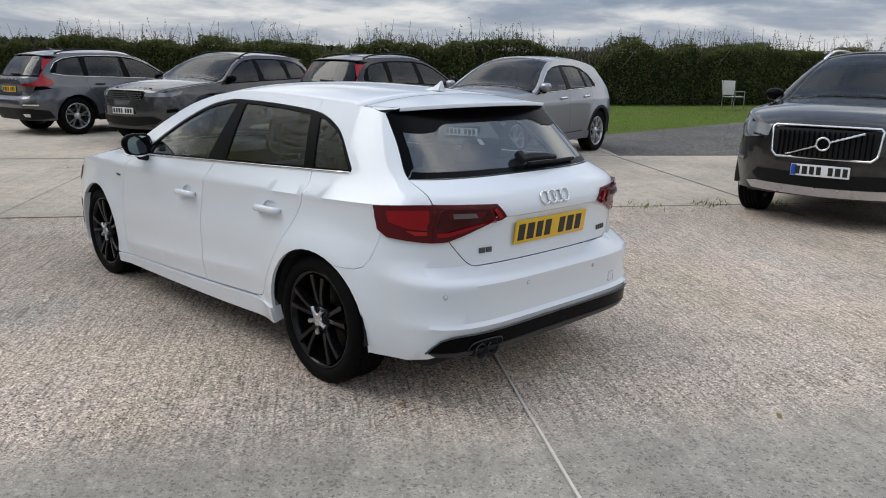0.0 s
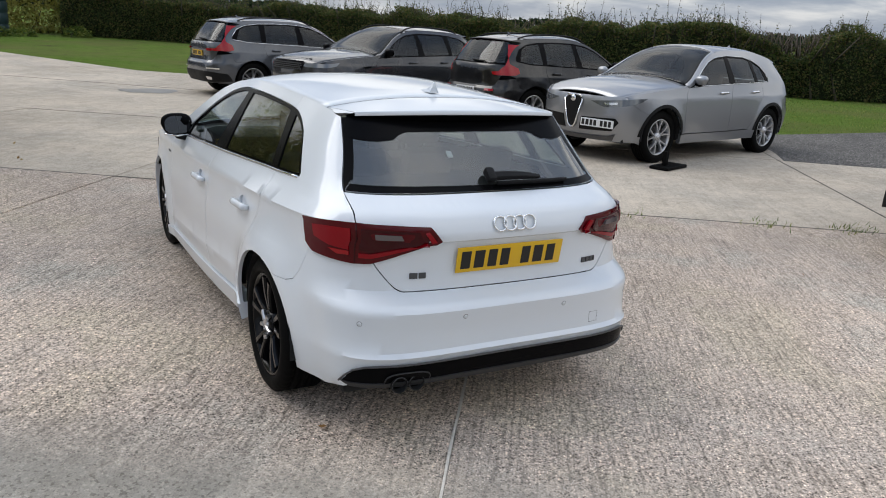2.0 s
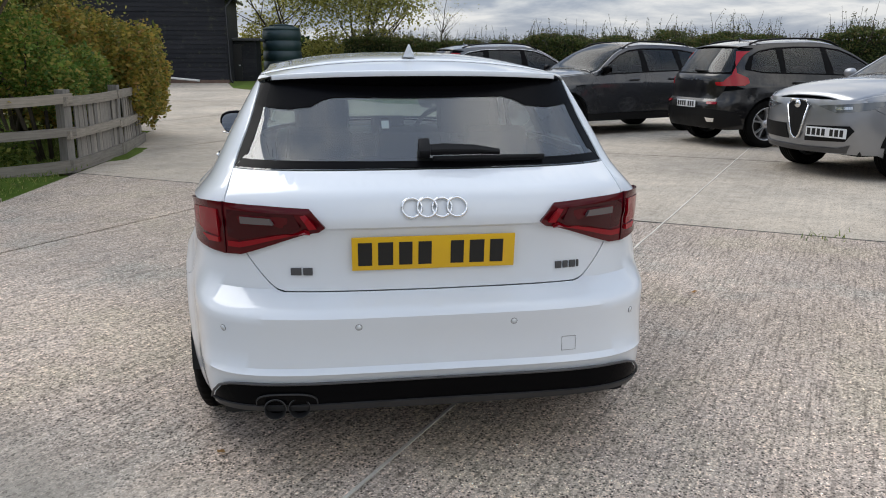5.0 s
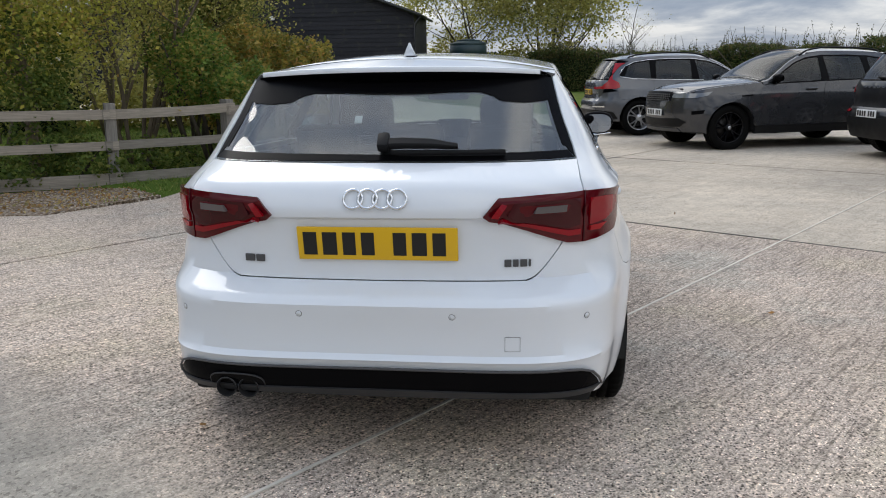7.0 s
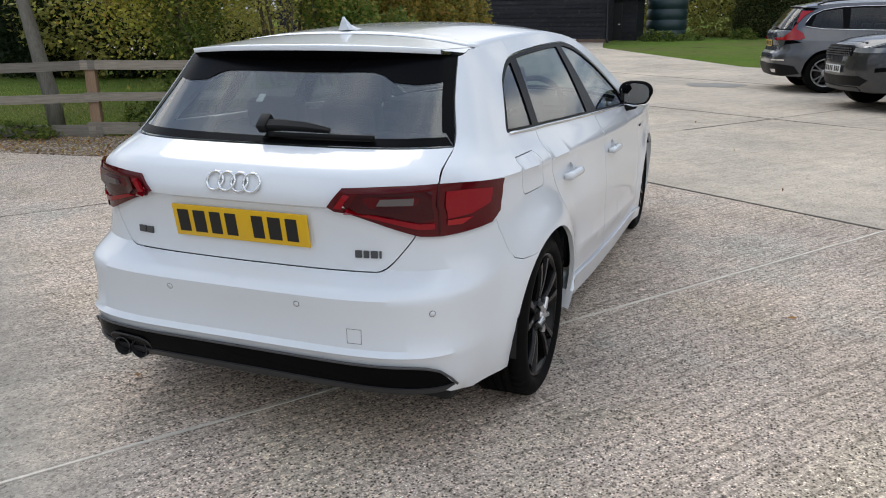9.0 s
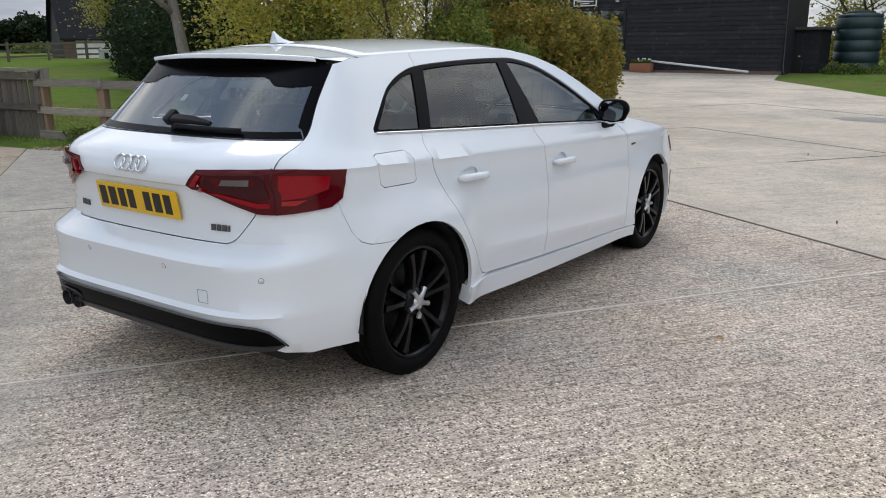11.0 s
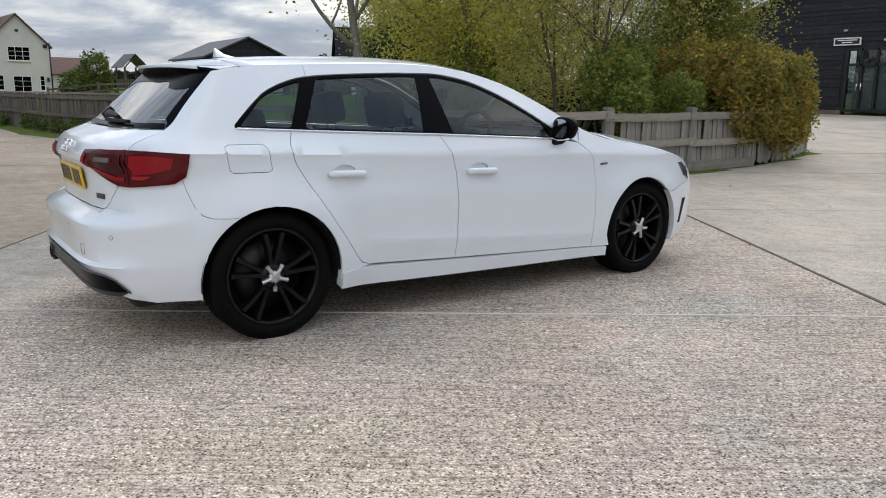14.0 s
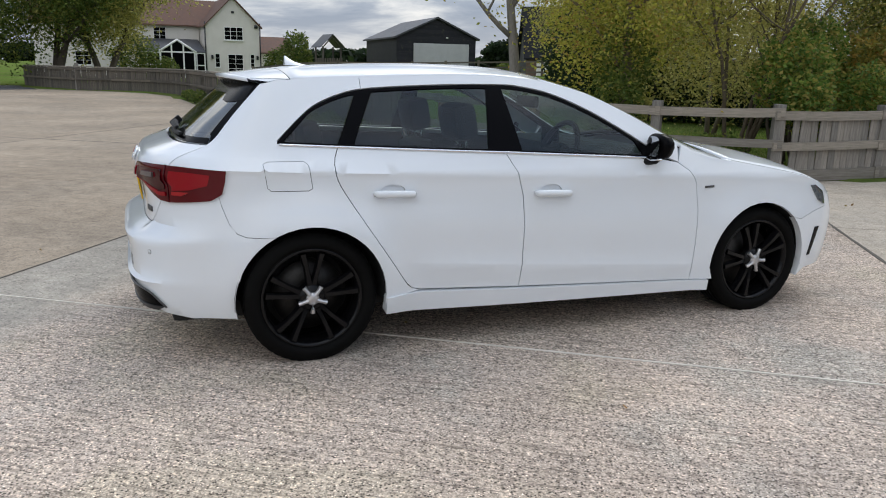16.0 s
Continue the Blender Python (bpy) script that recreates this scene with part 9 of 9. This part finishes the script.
def long_hedge():
    """The field hedge behind the cars, uncut on top."""
    rng = np.random.default_rng(11)
    runs = [[(36, 9.4), (31.5, 11.6), (27, 13.4), (23.2, 15.2), (22.4, 15.75)], [(22.3, 15.8), (21.4, 16.3), (19.0, 18.0), (16.2, 22.0), (13.2, 27.5), (9.0, 32.5), (4.5, 35.6), (0.5, 37.4)]]
    for n, run in enumerate(runs):
        t = thing("hedge", "tall dark green field hedge with ragged shoots" if n else "tall thorn hedge with ragged shoots on top", "hedge")
        centres, shoots, bm = [], [], bmesh.new()
        for a, b in zip(run, run[1:]):
            d = Vector((b[0] - a[0], b[1] - a[1], 0))
            ln, d = d.length, d.normalized()
            side = Vector((-d.y, d.x, 0))
            k = int(ln * 4200)
            u = rng.random(k) * ln
            hgt = np.array([dip(a[0] + d.x * q) * (2.25 + 0.5 * noise.noise(Vector((a[0] + d.x * q, a[1] + d.y * q, 0)) * 0.6)) + 0.25 * noise.noise(Vector((a[0] + d.x * q, a[1] + d.y * q, 5)) * 2.2) for q in u])
            v = rng.random(k) ** 0.95
            wide = 0.85 * (1 - 0.35 * v**3) + 0.14 * np.array([noise.noise(Vector((q, h * 3, n * 7.0)) * 1.4) for q, h in zip(u, v)])
            sgn = np.where(rng.random(k) < 0.5, -1.0, 1.0)
            s = sgn * wide * np.clip(1 - np.abs(rng.normal(size=k)) * 0.4, 0, 1)
            cap_ = rng.random(k) < 0.2
            s = np.where(cap_, (rng.random(k) * 2 - 1) * wide, s)
            z = np.where(cap_, hgt - np.abs(rng.normal(size=k)) * 0.12, v * hgt)
            g0 = np.array([land(a[0] + d.x * q, a[1] + d.y * q) for q in u])
            centres.append(np.stack([a[0] + d.x * u + side.x * s, a[1] + d.y * u + side.y * s, g0 + z], 1))
            for _ in range(int(ln * 46)):
                q, o = rng.random() * ln, rng.uniform(-0.6, 0.6)
                x, y = a[0] + d.x * q + side.x * o, a[1] + d.y * q + side.y * o
                z0 = land(x, y) + dip(x) * (2.0 + 0.5 * noise.noise(Vector((a[0] + d.x * q, a[1] + d.y * q, 0)) * 0.6))
                up = rng.uniform(0.15, 0.75) * (1.5 if rng.random() < 0.22 else 0.8)
                tip = Vector((x + rng.normal() * 0.12, y + rng.normal() * 0.12, z0 + up))
                tube([(x, y, z0 - 0.2), Vector((x, y, z0 + up * 0.5)) + Vector(rng.normal(size=3)) * 0.03, tip], [0.011, 0.008, 0.004], 4, bm=bm)
                m = int(rng.integers(6, 16))
                w = rng.random(m)[:, None] ** 0.7
                shoots.append(np.array((x, y, z0)) + w * (np.array(tip) - np.array((x, y, z0))) + rng.normal(size=(m, 3)) * 0.035)
        # a dark sheet added behind the leaves stands in for the hedge's inner shade
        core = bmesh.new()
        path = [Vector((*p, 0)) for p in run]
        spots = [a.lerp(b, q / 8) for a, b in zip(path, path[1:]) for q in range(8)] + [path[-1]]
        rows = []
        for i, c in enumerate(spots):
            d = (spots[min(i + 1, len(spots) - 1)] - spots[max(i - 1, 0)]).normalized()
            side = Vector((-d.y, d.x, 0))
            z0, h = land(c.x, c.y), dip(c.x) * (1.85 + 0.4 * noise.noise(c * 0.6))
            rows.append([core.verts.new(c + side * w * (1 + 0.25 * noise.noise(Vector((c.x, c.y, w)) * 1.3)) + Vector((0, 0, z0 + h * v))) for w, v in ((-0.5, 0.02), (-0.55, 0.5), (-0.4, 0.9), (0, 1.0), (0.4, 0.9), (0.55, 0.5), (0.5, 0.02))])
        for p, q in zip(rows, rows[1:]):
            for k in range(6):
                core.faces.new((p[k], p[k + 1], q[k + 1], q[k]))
        tagged(part("shade_core", core, HEDGESHADE, t), kind="stuff")
        tagged(leaves("foliage", np.concatenate(centres), 0.085, HEDGELEAF, t, rng), kind="stuff")
        tagged(leaves("shoot_leaves", np.concatenate(shoots), 0.06, HEDGELEAF, t, rng), kind="stuff")
        tagged(part("shoot_growth", bm, DARKBARK, t), kind="stuff")
        bm = bmesh.new()
        for a, b in zip(run, run[1:]):
            for q in np.linspace(0, 1, 7)[:-1]:
                x, y = a[0] + (b[0] - a[0]) * q, a[1] + (b[1] - a[1]) * q
                for _ in range(4):
                    o = Vector(rng.normal(size=3)) * 0.4
                    tube([(x + o.x, y + o.y, land(x, y)), (x + o.x * 0.6, y + o.y * 0.6, 1.2), (x + o.x * 1.4, y + o.y * 1.4, 2.2)], [0.05, 0.035, 0.015], 5, bm=bm)
        tagged(part("stem_growth", bm, DARKBARK, t), kind="stuff")


long_hedge()

bush("hornbeam_hedge", "clipped hornbeam hedge turning yellow over the fence end", [(-4.37, 10.05, 1.2, 0.75, 1.0, 0.95), (-4.47, 11.6, 1.2, 0.75, 1.1, 1.0), (-5.2, 12.7, 1.2, 0.72, 0.95, 1.05), (-5.7, 13.4, 1.1, 0.6, 0.5, 1.0), (-5.75, 12.2, 1.3, 0.9, 1.3, 1.05), (-3.44, 10.35, 1.15, 0.34, 0.8, 0.75), (-3.57, 11.5, 1.1, 0.38, 0.9, 0.85), (-4.3, 12.5, 1.05, 0.36, 0.75, 0.9), (-4.95, 13.2, 0.95, 0.3, 0.35, 0.85)], 90000, 0.075, BEECH, 21, "hedge", 4)
bush("laurel", "glossy green shrub hanging over the fence", [(-4.3, 7.95, 1.35, 0.5, 0.6, 0.6), (-4.9, 8.8, 1.6, 0.6, 0.6, 0.65), (-3.8, 8.9, 1.1, 0.34, 0.5, 0.45), (-3.75, 7.7, 1.0, 0.3, 0.4, 0.4)], 15000, 0.062, LAURELLEAF, 22, "shrub", 4)
bush("fence_shrub", "yellow-green shrub growing through the post and rail fence", [(-5.35, 5.75, 0.75, 0.42, 0.35, 0.75), (-5.6, 6.0, 1.5, 0.5, 0.45, 0.6)], 3800, 0.06, GREENLEAF, 23, "shrub", 3)
tree("hazel", "many-stemmed hazel with thinning olive leaves behind the fence", -5.35, 8.0, 6.0, 1.7, 38000, 0.050, OLIVELEAF, 31, 6, 0.034, BROWNBARK, low=0.45, spread=0.30, fill=[(0, 0, 3.3, 1.25, 1.3, 1.5), (-0.4, -0.2, 1.9, 1.2, 1.2, 0.8)], clumps_in=60)
tree("field_maple", "green and yellow field maple above the hedge", -6.05, 11.95, 5.0, 1.0, 44000, 0.058, OLIVEGREEN, 32, 2, 0.08, low=0.3, spread=0.28, fill=[(0, 0, 3.6, 1.25, 1.25, 2.0), (0.3, -0.3, 2.6, 1.1, 1.1, 0.9)], clumps_in=90)
tree("field_maple", "yellow-green field maple drooping over the fence rails", -5.63, 5.98, 5.2, 2.1, 33000, 0.055, YELLOWLEAF, 33, 1, 0.10, BROWNBARK, low=0.45, spread=0.26, fork=0.42, fill=[(-1.2, 0.1, 3.0, 1.7, 1.5, 1.5), (0.2, 0.5, 2.9, 1.2, 1.3, 1.4), (-0.5, 0.1, 1.9, 1.2, 1.0, 0.7), (-0.3, 0.8, 4.4, 1.5, 1.5, 1.1)], clumps_in=70)
tree("field_maple", "thin brown-green tree behind the garden", -9.9, 11.3, 6.0, 2.2, 20000, 0.066, OLIVELEAF, 34, 2, 0.06, BROWNBARK, low=0.3, spread=0.34, fill=[(0, 0, 3.2, 1.8, 1.8, 1.7), (1.4, -1.2, 1.7, 1.5, 1.4, 0.8)], clumps_in=70)
tree("hazel", "half-bare hazel among the trees", -8.72, 13.25, 6.0, 2.2, 2600, 0.060, OLIVELEAF, 35, 5, 0.04, BROWNBARK, low=0.3, spread=0.4)
tree("young_ash", "slender young ash with grey bark and sparse leaves", -7.14, 5.08, 5.4, 1.9, 3200, 0.062, OLIVEGREEN, 41, 1, 0.115, BARK, lean=-0.06, low=0.9, spread=0.30, depth=2, fork=0.62)
bush("evergreen_shrub", "dark evergreen shrubs at the back of the lawn", [(-15.6, 12.6, 1.3, 1.5, 1.0, 1.7), (-13.2, 13.4, 1.2, 1.5, 1.0, 1.5), (-11.2, 14.2, 0.7, 1.3, 0.9, 0.8)], 14000, 0.12, DARKLEAF, 53, "shrub", 3)
bush("yew_row", "dark evergreen row at the back of the lawn", [(-17 - 2.2 * i, 13.5 + 1.0 * i, 1.9, 1.7, 1.5, 2.2) for i in range(6)], 26000, 0.16, DARKLEAF, 51, "hedge", 2)
bush("thicket", "dense mixed thicket behind the garden", [(-8.72, 16.65, 0.5, 2.4, 0.9, 0.8), (-11.52, 15.65, 0.5, 2.4, 0.9, 0.8), (-8.6, 15.8, 1.4, 1.3, 1.2, 1.5), (-11.9, 14.45, 1.6, 1.9, 1.4, 1.7), (-14.22, 13.05, 2.0, 2.0, 1.6, 2.3)], 22000, 0.14, OLIVELEAF, 52, "thicket", 3)
tree("field_maple", "olive tree behind the water tank", 1.2, 39.0, 6.2, 3.2, 16000, 0.16, OLIVELEAF, 61, 3, 0.09, low=0.2, spread=0.5)
tree("hazel", "half-bare tree beside the tank", -2.2, 40.5, 6.6, 3.0, 12000, 0.16, OLIVELEAF, 62, 3, 0.09, low=0.2, spread=0.5)
tree("bare_tree", "thin leafless young tree beyond the hedge", 5.2, 39.5, 5.2, 1.6, 150, 0.08, OLIVELEAF, 63, 1, 0.05, low=0.5, spread=0.2)
bush("thicket", "olive-brown thicket closing the lawn behind the tank", [(-0.4, 38.4, 1.3, 1.5, 0.9, 1.5), (1.8, 37.9, 1.4, 1.5, 0.9, 1.5), (3.6, 37.2, 1.2, 1.2, 0.9, 1.3), (-3.6, 40.4, 1.8, 1.6, 1.0, 1.9)], 16000, 0.15, OLIVELEAF, 65, "thicket", 3)
bush("bramble", "green bramble patch by the tank", [(-2.6, 33.6, 0.4, 0.9, 0.5, 0.45), (-1.4, 34.4, 0.35, 0.7, 0.5, 0.4), (0.8, 35.4, 0.4, 0.6, 0.5, 0.5)], 3000, 0.12, GREENLEAF, 64, "bramble", 1)
tree("garden_tree", "broad green tree before the farmhouse", -41.5, -4.5, 8.6, 4.0, 34000, 0.16, GREENLEAF, 71, 2, 0.22, low=0.3, spread=0.55, fill=[(0, 0, 4.6, 2.8, 2.8, 2.8), (0, -2.0, 3.4, 2.2, 2.2, 2.0)], clumps_in=50)
tree("garden_tree", "brown-green tree beside the farmhouse", -43.5, -2, 8.0, 3.6, 28000, 0.16, OLIVELEAF, 72, 2, 0.2, low=0.3, spread=0.55, fill=[(0, 0, 4.2, 2.4, 2.4, 2.4)], clumps_in=60)
tree("garden_tree", "dark tree at the lane", -47, -10.1, 9.0, 4.0, 20000, 0.24, GREENLEAF, 73, 2, 0.22, low=0.2, spread=0.8)
tree("cedar", "dark evergreen tree behind the farmhouse", -88, -1.1, 13.0, 4.5, 16000, 0.4, DARKLEAF, 76, 1, 0.3, low=0.3, spread=0.9)
bush("garden_shrub", "grey-green shrub by the conservatory", [(-50.5, -0.4, 1.5, 1.4, 1.4, 1.7), (-49.5, 1.4, 0.8, 0.9, 0.9, 0.9)], 5000, 0.16, GREENLEAF, 74, "shrub", 2)
bush("field_bush", "spiky green bush between house and shed", [(-54.4, 10.7, 1.8, 1.1, 1.2, 2.0), (-56.5, 9.8, 1.2, 1.1, 1.1, 1.3)], 7000, 0.18, GREENLEAF, 75, "bush", 3)
tree("field_maple", "broad yellow-brown tree beside the slate-roofed shed", -37.4, 23.9, 6.0, 2.4, 26000, 0.13, OLIVELEAF, 36, 2, 0.14, BROWNBARK, low=0.3, spread=0.45, fill=[(0, 0, 4.2, 2.6, 2.6, 2.4)], clumps_in=90)
tree("field_maple", "yellow-green tree among the far garden trees", -33.6, 26.0, 5.6, 2.4, 24000, 0.13, YELLOWLEAF, 37, 2, 0.14, BROWNBARK, low=0.3, spread=0.45, fill=[(0, 0, 3.8, 2.6, 2.6, 2.2)], clumps_in=90)
bush("oak", "distant round oak in the field", [(-103.5, 53.6, 3.9, 3.6, 3.6, 2.3), (-105.2, 51.2, 3.5, 2.6, 2.6, 1.9), (-101.8, 56.0, 3.3, 2.8, 2.8, 1.9)], 9000, 0.55, DARKLEAF, 81, "tree", 3)
bush("field_bush", "green scrub below the oak", [(-86, 44.5, 1.2, 2.6, 2.6, 1.2), (-85, 47.5, 1.1, 2.4, 2.4, 1.0)], 5000, 0.35, GREENLEAF, 82, "bush", 2)
bush("fence_weeds", "green weeds at the foot of the boarded fence", [(-10.4 - 1.4 * i, 3.25 - 0.155 * i, 0.2, 0.7, 0.25, 0.24) for i in range(9)] + [(-24.4, 1.45, 0.2, 0.9, 0.3, 0.25), (-27.0, 1.3, 0.18, 0.9, 0.3, 0.2)], 9000, 0.075, GREENLEAF, 91, "weeds", 1)
bush("fence_ivy", "low green growth along the post and rail fence", [(-8.12, 4, 0.12, 0.7, 0.25, 0.14), (-7.12, 4.4, 0.10, 0.7, 0.22, 0.12), (-5.72, 5.35, 0.2, 0.5, 0.25, 0.22), (-4.95, 5.95, 0.28, 0.6, 0.35, 0.3), (-4.3, 6.75, 0.28, 0.45, 0.4, 0.28)], 5200, 0.06, GREENLEAF, 92, "weeds", 1)


def far_woods():
    """Low dark line of trees at the edge of the fields."""
    rng = np.random.default_rng(5)
    t = thing("distant_woods", "dark line of woods along the horizon", "woods", kind="stuff")
    pts = []
    for a in np.linspace(0, 2 * math.pi, 700):
        r = 330 + 60 * noise.noise(Vector((math.cos(a) * 3, math.sin(a) * 3, 0)))
        h = 5.5 + 4.5 * noise.noise(Vector((math.cos(a) * 9, math.sin(a) * 9, 2)))
        m = 60
        pts.append(np.stack([math.cos(a) * r + rng.normal(size=m) * 3, math.sin(a) * r + rng.normal(size=m) * 3, 1.0 + rng.random(m) * max(1.5, h)], 1))
    tagged(leaves("crowns", np.concatenate(pts), 3.4, DARKLEAF, t, rng), kind="stuff")


far_woods()


def grass():
    """Blades on the lawn behind the fence, on the verges and in the joints."""
    rng = np.random.default_rng(7)
    n = 60000
    x, y = rng.uniform(-16, -3.2, n), rng.uniform(3.4, 17, n)
    near = np.array([min((x[i] - a) ** 2 + (y[i] - b) ** 2 for a, b in FENCE) for i in range(n)])
    keep = (rng.random(n) < np.clip(1.3 - near / 60, 0.1, 1)) & ~inside(np.array(YARD, float), np.stack([x, y], 1)) & ~inside(np.array(STRIP, float), np.stack([x, y], 1))
    x, y = x[keep], y[keep]
    m = 14000
    gx, gy = rng.uniform(9, 26, m), rng.uniform(6.5, 15, m)
    k2 = ~inside(np.array(YARD, float), np.stack([gx, gy], 1)) & ~inside(np.array(GRAVEL, float), np.stack([gx, gy], 1))
    x, y = np.concatenate([x, gx[k2]]), np.concatenate([y, gy[k2]])
    # tufts in the joints
    for a, b, c in ((0.02, 4.2, 90), (0.03, 2.6, 50), (5.1, 4.5, 80), (0.0, 1.2, 20), (5.0, 5.4, 60), (0.05, 3.4, 60), (-0.02, 5.2, 60)):
        p = C0 + E1 * a + E2 * b
        x = np.concatenate([x, p.x + E2.x * rng.normal(size=c) * 0.16 + rng.normal(size=c) * 0.02])
        y = np.concatenate([y, p.y + E2.y * rng.normal(size=c) * 0.16 + rng.normal(size=c) * 0.02])
    n = len(x)
    z = np.array([max(earth(a, b), land(a, b) if within(YARD, a, b) else -9) for a, b in zip(x, y)])
    h = rng.uniform(0.02, 0.06, n)
    a = rng.uniform(0, 2 * math.pi, n)
    w = 0.006
    base = np.stack([x, y, z], 1)
    side = np.stack([np.cos(a) * w, np.sin(a) * w, 0 * a], 1)
    tip = base + np.stack([rng.normal(size=n) * 0.025, rng.normal(size=n) * 0.025, h], 1)
    co = np.stack([base - side, base + side, tip], 1).reshape(-1, 3)
    me = bpy.data.meshes.new("grass")
    me.from_pydata(co.tolist(), [], np.arange(3 * n).reshape(-1, 3).tolist())
    me.materials.append(GRASSBLADE)
    tagged(new("grass", me), "short green grass blades on lawn and verges", "grass", kind="stuff")
    # fallen leaves lie on the shingle and the yard
    rng = np.random.default_rng(9)
    k = 6000
    fx, fy = rng.uniform(-9, -3.2, k), rng.uniform(3.0, 7, k)
    ok = inside(np.array(STRIP, float), np.stack([fx, fy], 1))
    fx, fy = fx[ok], fy[ok]
    c = np.stack([fx, fy, np.array([land(p, q) + 0.024 for p, q in zip(fx, fy)])], 1)
    yx, yy = rng.uniform(-4, 8, 26), rng.uniform(-3, 9, 26)
    c = np.concatenate([c, np.stack([yx, yy, np.array([land(p, q) + 0.012 for p, q in zip(yx, yy)])], 1)])
    tagged(leaves("fallen_leaves", c, 0.038, LITTER, None, rng, label="dry brown fallen leaves"), "dry brown leaves fallen on shingle and concrete", "leaves", kind="stuff")


grass()
